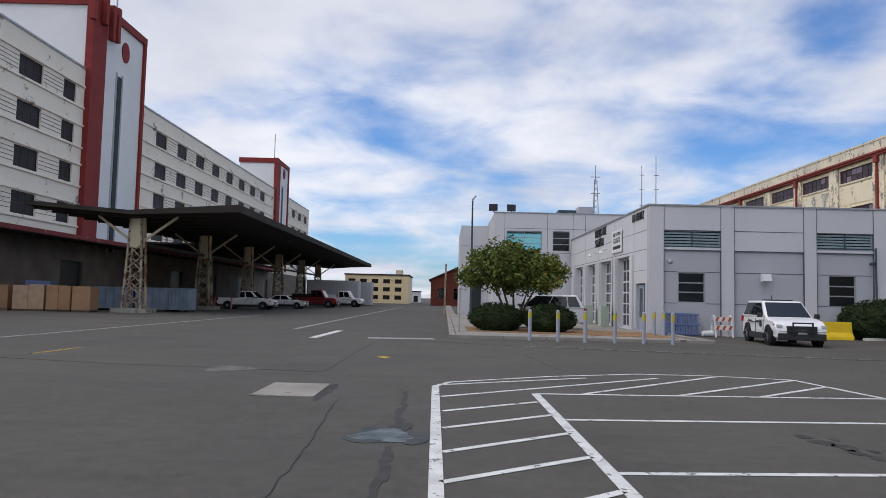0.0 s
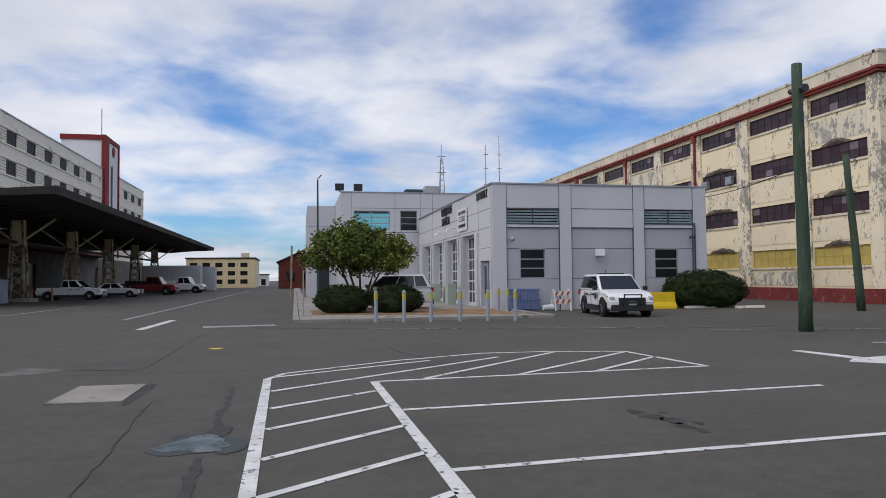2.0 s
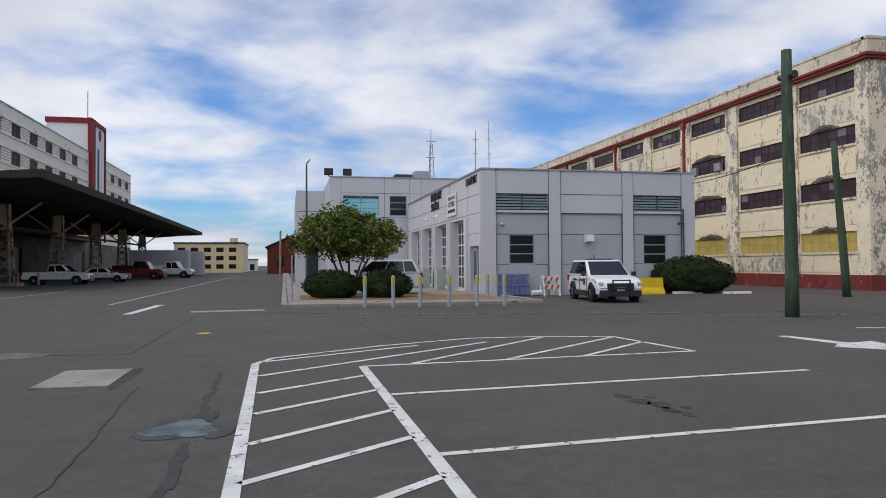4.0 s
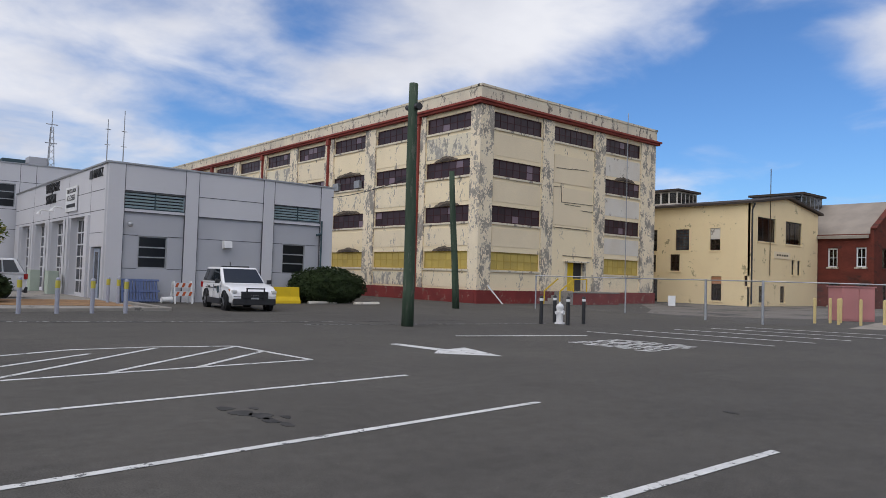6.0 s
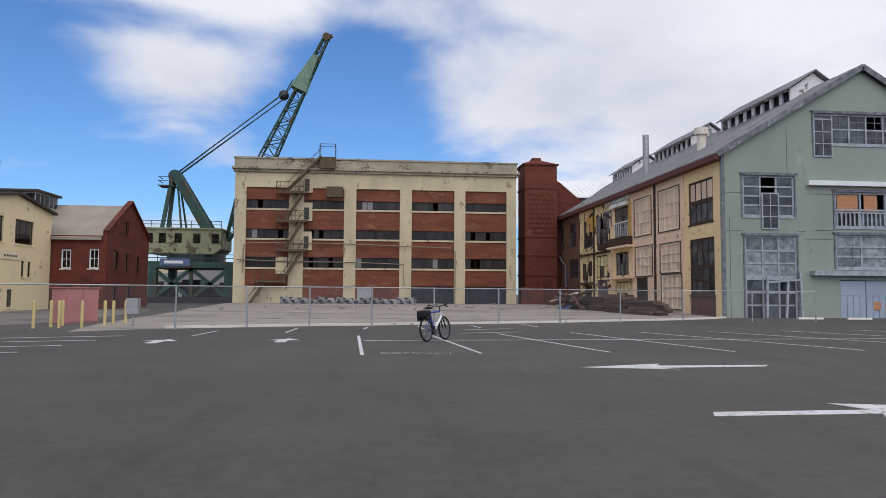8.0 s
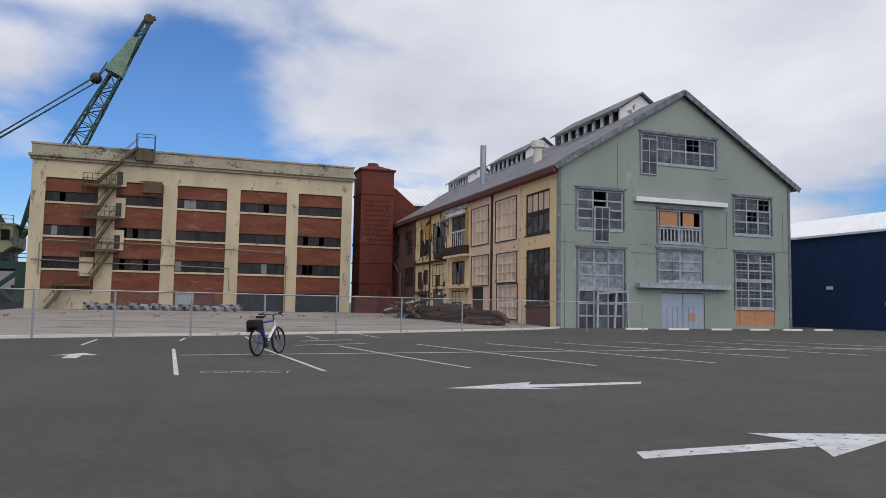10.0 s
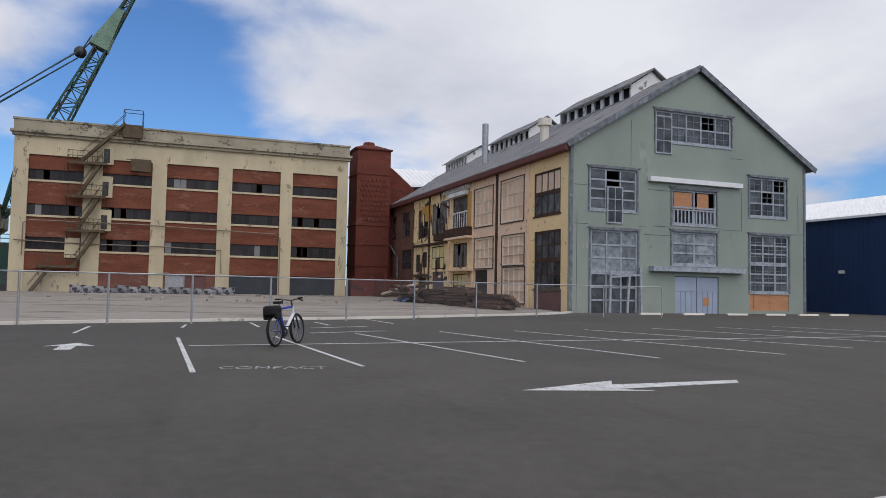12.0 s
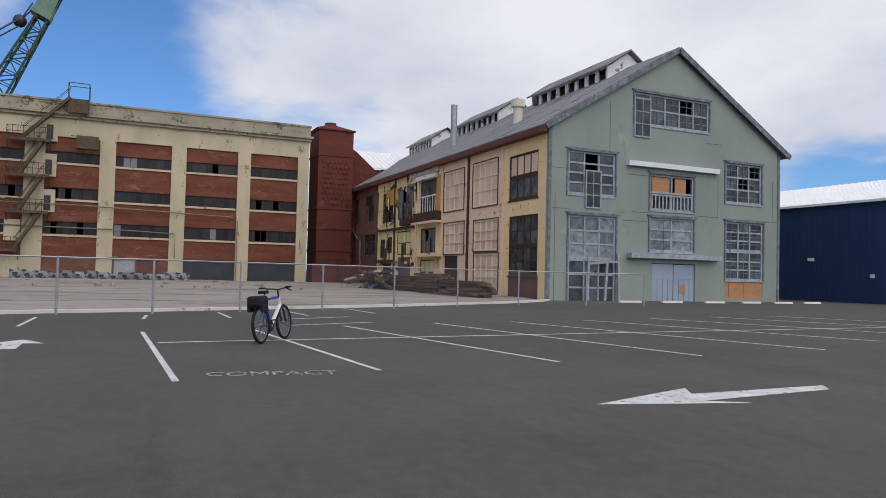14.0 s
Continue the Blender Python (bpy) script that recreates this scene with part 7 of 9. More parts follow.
tube(bm, [(0, 0, 0), (0, 0, 0.6)], 0.05)
part("post", bm, STEEL, ub)

# ---- wheel stops, barrier, small things by the fire station ----
def wheel_stop(x, y, rz, L=1.8):
    bm = bmesh.new()
    prism(bm, [(-0.11, 0), (0.11, 0), (0.07, 0.13), (-0.07, 0.13)], "x", -L / 2, L / 2)
    soften(bm, 0.015)
    ob = part("wheel_stop", bm, WHITE_PATCH)
    ob.matrix_basis = pose(x, y, 0, 0, 0, rz)
    return tagged(ob, "white concrete wheel stop on the asphalt", "wheel stop", group="wheel stops")


for x, y, r in ((20.8, 34.4, 5), (23.0, 33.4, 10), (49.2, -32.6, 92), (49.2, -36.4, 90), (49.3, -40.0, 90), (49.3, -43.2, 88), (49.4, -46.4, 90), (49.4, -29.2, 90)):
    wheel_stop(x, y, r)
jb = base("jersey_barrier", "bright yellow painted concrete barrier", "barrier", (18.7, 34.5, 0), world=False)
bm = bmesh.new()
prism(bm, [(-0.3, 0), (0.3, 0), (0.27, 0.15), (0.12, 0.35), (0.08, 0.85), (-0.08, 0.85), (-0.12, 0.35), (-0.27, 0.15)], "x", -1.25, 0.7)
soften(bm, 0.02)
part("body", bm, YELLOW_SAFETY, jb)
BLUE_FRAME = material("faded_blue_plastic", (0.12, 0.16, 0.3), (0.09, 0.12, 0.22), 0.6, local=True)
pl = base("leaning_pallets", "blue-grey plastic pallets leaning on the fire station wall", "pallet", (11.6, 35.2, 0), world=False)
for k in range(2):
    bm = bmesh.new()
    m = pose(-0.45 + 0.75 * k, -0.05 - 0.05 * k, 0, -12 - 3 * k)
    for z in (0.05, 0.5, 1.02):
        box(bm, -0.42, 0.54, -0.06, -0.03, z, z + 0.09, m)
    pallet = part("pallet", bm, BLUE_FRAME, pl)
    for j in range(7):
        bm = bmesh.new()
        box(bm, -0.42 + j * 0.13, -0.33 + j * 0.13, -0.03, 0.0, 0.02, 1.1, m)
        part("slat", bm, BLUE_FRAME, pallet)
bk = base("bucket", "white plastic bucket lying on the ground", "bucket", (12.55, 34.5, 0), world=False)
bm = bmesh.new()
tube(bm, [(-0.25, 0, 0.16), (0.25, 0.05, 0.16)], 0.13, 0.16, sides=14)
part("body", bm, WHITE_PAINT, bk)
bc = base("barricade", "white folding traffic barricade with orange stripes", "barricade", (13.2, 34.4, 0), world=False)
ORANGE = material("orange_stripe", (0.6, 0.13, 0.05), rough=0.6)
for s in (-1, 1):
    for x in (-0.4, 0.4):
        bm = bmesh.new()
        bar(bm, (x, 0.3 * s, 0), (x, 0.04 * s, 1.05), 0.06)
        part("leg", bm, WHITE_PAINT, bc)
    for z in (0.35, 0.75):
        y = (0.3 - 0.26 * z / 1.05) * s
        bm = bmesh.new()
        box(bm, -0.45, 0.45, y - 0.02, y + 0.02, z, z + 0.22)
        brd = part("board", bm, WHITE_PAINT, bc)
        if s == -1:
            for q in range(3):
                bm = bmesh.new()
                x = -0.38 + q * 0.3
                prism(bm, [(x, z + 0.01), (x + 0.12, z + 0.01), (x + 0.2, z + 0.21), (x + 0.08, z + 0.21)], "y", y - 0.026, y - 0.021)
                part("stripe", bm, ORANGE, brd)
dome = base("security_camera", "small dome camera on the fire station wall", "camera", (10.95, 35.4, 3.65), world=False)
bm = bmesh.new()
tube(bm, [(0, 0.05, 0), (0, -0.25, 0)], 0.05)
bmesh.ops.create_uvsphere(bm, u_segments=12, v_segments=8, radius=0.13, matrix=Matrix.Translation((0, -0.3, -0.05)))
part("dome", bm, STEEL, dome)
wl2 = base("wall_pack_light", "white wall-pack light on the fire station", "wall light", (15.7, 35.43, 2.7), world=False)
bm = bmesh.new()
prism(bm, [(0, 0), (-0.35, 0.05), (-0.28, 0.4), (0, 0.42)], "x", -0.2, 0.2)
part("housing", bm, WHITE_PAINT, wl2)
dp = base("downpipe", "thin dark downpipe on the fire station corner", "pipe", (21.15, 35.35, 0), world=False)
bm = bmesh.new()
tube(bm, [(0, 0, 0.2), (0, 0, 4.5)], 0.05)
tube(bm, [(-0.35, -0.1, 3.7), (0, 0, 3.8)], 0.07)
part("pipe", bm, LOUVER, dp)
for x, y in ((9.3, 44.9), (9.3, 40.4)):
    cb = base("utility_cabinet", "pale green utility cabinet by the bay doors", "cabinet", (x, y + 2.0, 0.12), world=False, group="cabinets by the bay doors")
    bm = bmesh.new()
    box(bm, -0.25, 0.25, -0.4, 0.4, 0, 1.2)
    soften(bm, 0.02)
    part("body", bm, material("pale_green_cabinet", (0.42, 0.48, 0.40), (0.36, 0.42, 0.35), 0.6, local=True), cb)
# lettering on the fire station
Wm = lambda y, z: Matrix.Translation((9.98, y, z)) @ Matrix(((0, 0, -1), (-1, 0, 0), (0, 1, 0))).to_4x4()
nm = base("wall_lettering", "dark metal letters naming the fire station", "sign", (10.0, 46, 5.5))
text_mesh("letters", "VALLEJO FIRE", 0.75, Wm(46.6, 6.0 - 0.2), BLACK_METAL, "", nm, 0.02, 3.4)
text_mesh("letters", "STATION", 0.75, Wm(46.9, 5.15), BLACK_METAL, "", nm, 0.02, 2.4)
text_mesh("letters", "NIMITZ", 0.6, Wm(37.1, 5.85), BLACK_METAL, "", nm, 0.02, 1.5)
bm = bmesh.new()
box(bm, 9.965, 9.985, 38.05, 38.6, 5.85, 6.25)
part("number_bars", bm, BLACK_METAL, nm)
cs = base("closure_sign", "white board saying the station is closed", "sign", (9.97, 42, 5.0))
bm = bmesh.new()
box(bm, 9.93, 9.97, 40.75, 43.1, 4.45, 5.75)
part("board", bm, WHITE_PAINT, cs)
for wd, z, sz, wi in (("THIS STATION", 5.42, 0.3, 1.9), ("CLOSED", 5.02, 0.42, 1.6)):
    text_mesh("letters", wd, sz, Wm(41.9, z) @ Matrix.Translation((0, 0, 0.06)), BLACK_METAL, "", cs, 0.004, wi)
bm = bmesh.new()
box(bm, 9.915, 9.925, 41.0, 42.8, 4.66, 4.84)
part("unreadable_line", bm, BLACK_METAL, cs)
for y in (47.3, 44.0):
    ll = base("gooseneck_light", "small white wall light above the bay doors", "wall light", (9.98, y, 4.55), world=False, group="wall lights")
    bm = bmesh.new()
    tube(bm, [(0, 0, 0.2), (-0.35, 0, 0.25), (-0.5, 0, 0.1)], 0.035)
    tube(bm, [(-0.5, 0, 0.12), (-0.52, 0, -0.02)], 0.07, 0.14)
    part("arm", bm, WHITE_PAINT, ll)
# rooftop things
for x, z0, z1 in ((16.3, 8.5, 13.1), (17.5, 8.5, 13.95)):
    an = base("whip_antenna", "thin grey whip antenna on the roof", "antenna", (x, 60, z0), world=False, group="roof antennas")
    bm = bmesh.new()
    tube(bm, [(0, 0, 0), (0, 0, z1 - z0)], 0.05, 0.03, sides=8)
    for z in (1.2, 2.6, 3.8):
        tube(bm, [(-0.18, 0, z), (0.22, 0, z)], 0.03, sides=6)
    part("mast", bm, STEEL, an)
an = base("antenna_tower", "small three-legged lattice antenna tower on the roof", "antenna", (12.4, 60, 8.45), world=False)
bm = bmesh.new()
legs = [(0.3, 0), (-0.15, 0.26), (-0.15, -0.26)]
for x, y in legs:
    bar(bm, (x, y, 0), (x * 0.4, y * 0.4, 3.4), 0.05)
for j in range(6):
    z = 0.4 + j * 0.5
    f = 1 - 0.6 * z / 3.4
    for (x0, y0), (x1, y1) in zip(legs, legs[1:] + legs[:1]):
        bar(bm, (x0 * f, y0 * f, z), (x1 * f, y1 * f, z + 0.4), 0.03)
tube(bm, [(0, 0, 3.2), (0, 0, 4.6)], 0.03)
for z in (2.2, 3.6):
    tube(bm, [(-0.4, 0, z), (0.4, 0, z)], 0.035)
part("lattice", bm, STEEL, an)
hv = base("roof_unit", "grey rooftop ventilation unit", "roof unit", (10.6, 61, 8.45), world=False)
bm = bmesh.new()
box(bm, -1.2, 0.3, -0.5, 0.8, 0, 0.8)
soften(bm, 0.04)
part("housing", bm, LOUVER, hv)
bm = bmesh.new()
box(bm, 0.5, 1.7, -0.5, 0.8, 0, 1.1)
part("duct", bm, FS_MID, hv)
for x, y, z in ((5.2, 58.4, 8.68), (3.7, 58.1, 8.65)):
    fl = base("roof_floodlight", "dark floodlight on the roof edge", "floodlight", (x, y, z), world=False, group="roof floodlights")
    bm = bmesh.new()
    box(bm, -0.35, 0.35, -0.15, 0.15, 0.1, 0.65)
    soften(bm, 0.04)
    part("head", bm, BLACK_METAL, fl)
    bm = bmesh.new()
    tube(bm, [(0, 0, 0), (0, 0, 0.12)], 0.05)
    part("stem", bm, BLACK_METAL, fl)

# ---- plants ----
LEAF = material("tree_leaves", (0.115, 0.15, 0.032), (0.05, 0.08, 0.018), 0.75, scale=1.5, local=True, grain=5, bump=0, spec=0.15)
LEAF_WARM = material("yellowing_leaves", (0.27, 0.24, 0.045), (0.16, 0.17, 0.035), 0.75, scale=2, local=True, grain=5, bump=0, spec=0.15)
HEDGE = material("shrub_leaves", (0.035, 0.052, 0.018), (0.018, 0.028, 0.011), 0.8, scale=2, local=True, grain=6, bump=0, spec=0.15)
BARK = material("bark", (0.09, 0.07, 0.055), (0.05, 0.04, 0.035), 0.9, scale=5, local=True)


def leaf(bm, p, size, rng):
    d = Vector((rng.gauss(0, 1), rng.gauss(0, 1), rng.gauss(0, 0.7))).normalized()
    s = d.cross(Vector((rng.gauss(0, 1), rng.gauss(0, 1), rng.gauss(0, 1)))).normalized()
    a, b = d * size, s * size * 0.5
    vs = [bm.verts.new(p + q) for q in (-a, b, a, -b)]
    bm.faces.new(vs)


tree = base("tree", "small multi-stemmed tree with olive green yellowing crown", "tree", (3.3, 34.6, 0.12), world=False)
rng = random.Random(31)
trunk = bmesh.new()
tips = []
for k in range(5):
    a = k * 1.26 + 0.3
    p0 = Vector((0.12 * math.cos(a), 0.12 * math.sin(a), -0.05))
    p1_ = Vector((0.6 * math.cos(a), 0.5 * math.sin(a), 1.2))
    p2_ = Vector((1.25 * math.cos(a), 1.0 * math.sin(a), 2.3 + 0.2 * (k % 3)))
    p3_ = Vector((1.8 * math.cos(a + 0.3), 1.4 * math.sin(a + 0.3), 3.2 + 0.3 * (k % 2)))
    tube(trunk, [p0, p1_, p2_, p3_], 0.075, 0.02, sides=7)
    for q in range(4):
        s = p1_.lerp(p3_, 0.2 + 0.2 * q)
        e = s + Vector((rng.uniform(-0.9, 0.9), rng.uniform(-0.8, 0.8), rng.uniform(0.3, 0.9)))
        tube(trunk, [s, s.lerp(e, 0.5) + Vector((0, 0, 0.08)), e], 0.03, 0.008, sides=5)
        tips.append(e)
    tips.append(p3_)
part("trunk", trunk, BARK, tree)
crown, crown2 = bmesh.new(), bmesh.new()
clumps = [(t, rng.uniform(0.45, 0.75)) for t in tips]
for k in range(62):
    a, rr = rng.uniform(0, 6.28), math.sqrt(rng.random())
    z = rng.uniform(-1, 1)
    clumps.append((Vector((2.75 * rr * math.cos(a), 1.9 * rr * math.sin(a), 3.05 + 1.1 * z * math.sqrt(max(0, 1.05 - rr * rr)) - 0.45 * rr * rr)), rng.uniform(0.3, 0.62)))
for c, r in clumps:
    for _ in range(int(330 * r)):
        d = Vector((rng.gauss(0, 1), rng.gauss(0, 1), rng.gauss(0, 0.7)))
        d *= r * rng.random() ** 0.5 / d.length
        leaf(crown2 if rng.random() < (0.12 + 0.3 * (c.x > 0.8)) else crown, c + d, rng.uniform(0.06, 0.12), rng)
part("crown", crown, LEAF, tree)
part("crown", crown2, LEAF_WARM, tree)


def shrub(name, x, y, rx, ry, h, label, seed, count):
    rng = random.Random(seed)
    ob = base(name, label, "shrub", (x, y, 0.0), world=False)
    core = bmesh.new()
    bmesh.ops.create_icosphere(core, subdivisions=4, radius=1.0)

    def surf(v):
        k = 1 + 0.13 * noise.noise(v * 2.3 + Vector((seed, 0, 0))) + 0.07 * noise.noise(v * 6 + Vector((0, seed, 0)))
        return Vector((v.x * rx * k, v.y * ry * k, h * 0.5 + max(-0.98, v.z * 1.15) * h * 0.5 * k))
    for v in core.verts:
        w = surf(v.co.normalized())
        v.co = Vector((w.x * 0.95, w.y * 0.95, max(0.0, w.z * 0.96)))
    part("foliage_mass", core, HEDGE, ob)
    bm = bmesh.new()
    for _ in range(count):
        v = Vector((rng.gauss(0, 1), rng.gauss(0, 1), rng.gauss(0.15, 1))).normalized()
        p = surf(v) * rng.uniform(0.96, 1.05)
        if p.z > 0.02:
            leaf(bm, p, rng.uniform(0.04, 0.085), rng)
    tagged(part("leaves", bm, HEDGE, ob), kind="stuff")
    return ob


shrub("hedge_shrub", 2.35, 33.2, 1.2, 0.9, 1.15, "dark clipped shrub in the planting bed", 3, 2600).location.z = 0.12
shrub("hedge_shrub", 4.75, 33.0, 1.2, 0.9, 1.15, "dark clipped shrub in the planting bed", 8, 2600).location.z = 0.12
shrub("wide_bush", 21.45, 35.0, 2.3, 1.2, 1.75, "wide dark green bush at the fire station corner", 5, 6000)


# ---- vehicles ----
CAR_WHITE = material("white_car_paint", (0.78, 0.78, 0.78), (0.74, 0.74, 0.75), 0.25, local=True, bump=0, grain=3)
CAR_RED = material("dark_red_truck_paint", (0.22, 0.02, 0.025), (0.17, 0.018, 0.02), 0.3, local=True, bump=0, grain=3)
CAR_GLASS = material("tinted_car_glass", (0.012, 0.014, 0.016), rough=0.06, local=True, bump=0, spec=0.8)
RIM = material("wheel_rim", (0.36, 0.36, 0.37), rough=0.35, metal=0.8, local=True)
HEADLAMP = material("headlamp_lens", (0.6, 0.6, 0.58), rough=0.1, local=True, bump=0, spec=0.8)
TAIL = material("tail_lamp_lens", (0.35, 0.02, 0.02), rough=0.2, local=True, bump=0)
AMBER = material("amber_lamp_lens", (0.6, 0.2, 0.03), rough=0.2, local=True, bump=0)


def wheel(parent, x, y, r, w):
    bm = bmesh.new()
    prof = [(r * 0.62, -w / 2), (r * 0.93, -w / 2), (r, -w * 0.32), (r, w * 0.32), (r * 0.93, w / 2), (r * 0.62, w / 2)]
    n = 24
    rings = [[bm.verts.new((x + q * math.cos(a), y + o, r + q * math.sin(a))) for q, o in prof] for a in (2 * math.pi * k / n for k in range(n))]
    for k in range(n):
        for j in range(5):
            bm.faces.new((rings[k][j], rings[k][j + 1], rings[(k + 1) % n][j + 1], rings[(k + 1) % n][j]))
    wh_ = part("wheel", bm, BLACK, parent, smooth=False)
    bm = bmesh.new()
    tube(bm, [(x, y - w * 0.4, r), (x, y + w * 0.4, r)], r * 0.3, sides=10)
    tube(bm, [(x, y - w * 0.28, r), (x, y + w * 0.28, r)], r * 0.63, sides=20)
    for k in range(5):
        a = 2 * math.pi * k / 5
        bar(bm, (x, y - w * 0.36, r), (x + r * 0.6 * math.cos(a), y - w * 0.36, r + r * 0.6 * math.sin(a)), r * 0.2, 0.03)
        bar(bm, (x, y + w * 0.36, r), (x + r * 0.6 * math.cos(a), y + w * 0.36, r + r * 0.6 * math.sin(a)), r * 0.2, 0.03)
    part("rim", bm, RIM, wh_)


def vehicle(name, label, paint, body, house, width, wheels, r, m, top=0.78, windows=(), extra=None, front=None, rear=None, group="", cladding=0.0):
    """body: side outline as (x, z); house: base rear, base front, top rear, top front, base z, top z; +x is forwards."""
    ob = base(name, label, "car" if "truck" not in name else "truck", world=False, group=group)
    h = width / 2
    bm = bmesh.new()
    prism(bm, body, "y", -h, h)
    for v in bm.verts:
        v.co.y *= 0.94 if v.co.z > body[2][1] - 0.02 or v.co.z < 0.34 else 1.0
        if abs(v.co.x) > max(abs(body[0][0]), 2.0) - 0.25:
            v.co.y *= 0.93
    soften(bm, 0.11, 4)
    part("body", bm, paint, ob, smooth=True)
    xr, xf, tr, tf, z0, z1 = house

    def gh(s, t, side, off=0.0):
        x = (xr + (xf - xr) * s) * (1 - t) + (tr + (tf - tr) * s) * t
        y = side * (h * 0.94 * (1 - t) + h * top * t)
        return Vector((x, y + side * off, z0 + (z1 - z0) * t))
    bm = bmesh.new()
    vs = [bm.verts.new(gh(s, t, k)) for k in (-1, 1) for s, t in ((0, 0), (1, 0), (1, 1), (0, 1))]
    for q in ((0, 1, 2, 3), (7, 6, 5, 4), (0, 4, 5, 1), (1, 5, 6, 2), (2, 6, 7, 3), (3, 7, 4, 0)):
        bm.faces.new([vs[i] for i in q])
    soften(bm, 0.1, 4)
    part("cabin", bm, paint, ob, smooth=True)

    def pane(pts, n):
        bm = bmesh.new()
        a = [bm.verts.new(p + n * 0.002) for p in pts]
        b = [bm.verts.new(p + n * 0.014) for p in pts]
        bm.faces.new(b)
        bm.faces.new(a[::-1])
        for i in range(4):
            bm.faces.new((a[i], a[(i + 1) % 4], b[(i + 1) % 4], b[i]))
        bmesh.ops.recalc_face_normals(bm, faces=bm.faces[:])
        part("window", bm, CAR_GLASS, ob, "dark tinted glass")
    for s0, s1 in windows:
        for k in (-1, 1):
            pane([gh(s0, 0.14, k), gh(s1, 0.14, k), gh(s1, 0.88, k), gh(s0, 0.88, k)], Vector((0, k, 0.25)).normalized())
    for e, f in ((1, front), (0, rear)):
        pts = [gh(e, 0.08, -1), gh(e, 0.08, 1), gh(e, 0.9, 1), gh(e, 0.9, -1)]
        for p in pts:
            p.y *= 0.9
        pane(pts, Vector((1 if e else -1, 0, 0.5)).normalized())
    for x in wheels:
        for k in (-1, 1):
            bm = bmesh.new()
            tube(bm, [(x, k * (h - 0.2), r), (x, k * (h - 0.005), r)], r * 1.17, sides=22)
            part("wheel_arch", bm, BLACK, ob)
            wheel(ob, x, k * (h - 0.1), r, 0.24)
    fx, bx = max(p[0] for p in body), min(p[0] for p in body)
    for k in (-1, 1):
        bm = bmesh.new()
        box(bm, fx - 0.3, fx - 0.015, k * h * 0.9 - 0.16 * (k > 0) - 0.02, k * h * 0.9 + 0.16 * (k < 0) + 0.02, 0.72, 0.85)
        soften(bm, 0.03)
        part("headlight", bm, HEADLAMP, ob)
        bm = bmesh.new()
        box(bm, fx - 0.42, fx - 0.25, k * h * 0.925 - 0.04, k * h * 0.925 + 0.04, 0.78, 0.87)
        part("indicator", bm, AMBER, ob)
        bm = bmesh.new()
        box(bm, bx - 0.01, bx + 0.14, k * h * 0.84 - 0.12, k * h * 0.84 + 0.12, 0.85, 1.1)
        soften(bm, 0.03)
        part("tail_light", bm, TAIL, ob)
        bm = bmesh.new()
        box(bm, xf - 0.28, xf - 0.12, k * (h + 0.02), k * (h + 0.2), z0 + 0.02, z0 + 0.2)
        soften(bm, 0.03)
        part("mirror", bm, BLACK_METAL, ob)
    bm = bmesh.new()
    box(bm, fx - 0.2, fx + 0.012, -h * 0.56, h * 0.56, 0.5, 0.8)
    soften(bm, 0.02)
    part("grille", bm, BLACK_METAL, ob)
    for x0, x1 in ((fx - 0.12, fx + 0.03), (bx - 0.03, bx + 0.12)):
        bm = bmesh.new()
        box(bm, x0, x1, -h * 0.88, h * 0.88, 0.26, 0.52)
        soften(bm, 0.03)
        part("bumper", bm, BLACK_METAL, ob)
    bm = bmesh.new()
    box(bm, fx + 0.03, fx + 0.045, -0.16, 0.16, 0.5, 0.64)
    part("plate", bm, WHITE_PAINT, ob)
    for k in (-1, 1):
        bm = bmesh.new()
        box(bm, wheels[0] + r * 1.2, wheels[1] - r * 1.2, k * h - 0.03, k * h + 0.008, 0.24, 0.47)
        part("sill", bm, BLACK_METAL, ob)
        for x in (xr + (xf - xr) * 0.36, xr + (xf - xr) * 0.66, xf - 0.1):
            bm = bmesh.new()
            box(bm, x - 0.008, x + 0.008, k * h - 0.02, k * h + 0.003, 0.48, z0 - 0.05)
            part("door_gap", bm, JOINT, ob)
    for k in (-1, 1):
        for x in (xr + (xf - xr) * 0.4, xr + (xf - xr) * 0.7):
            bm = bmesh.new()
            box(bm, x, x + 0.2, k * h - 0.02, k * h + 0.03, z0 - 0.16, z0 - 0.11)
            part("door_handle", bm, BLACK_METAL, ob)
    ob.matrix_basis = m
    return ob


SUV_BODY = [(-2.36, 0.34), (-2.48, 0.7), (-2.42, 1.1), (0.95, 1.1), (1.5, 1.05), (1.95, 0.98), (2.3, 0.87), (2.46, 0.7), (2.48, 0.52), (2.38, 0.3)]
SUV_HOUSE = (-2.42, 1.08, -2.02, 0.12, 1.06, 1.76)
SUV_WIN = ((0.06, 0.24), (0.26, 0.55), (0.565, 0.93))
patrol = vehicle("patrol_suv", "white patrol car with black push bar and roof light bar", CAR_WHITE, SUV_BODY, SUV_HOUSE, 1.96, (-1.45, 1.5), 0.38, pose(13.92, 29.9, 0, 0, 0, -98), windows=SUV_WIN)
bm = bmesh.new()
box(bm, -0.6, -0.3, -0.58, 0.58, 1.75, 1.82)
soften(bm, 0.03)
part("light_bar", bm, CAR_GLASS, patrol, "low dark roof light bar")
bm = bmesh.new()
for y in (-0.35, 0.35):
    bar(bm, (2.53, y, 0.45), (2.58, y, 0.95), 0.05)
bar(bm, (2.57, -0.36, 0.92), (2.57, 0.36, 0.92), 0.05)
bar(bm, (2.55, -0.5, 0.6), (2.55, 0.5, 0.6), 0.05, 0.07)
part("push_bar", bm, BLACK_METAL, patrol, "black push bar")
bm = bmesh.new()
tube(bm, [(-1.2, 0, 1.74), (-1.25, 0, 2.0)], 0.02)
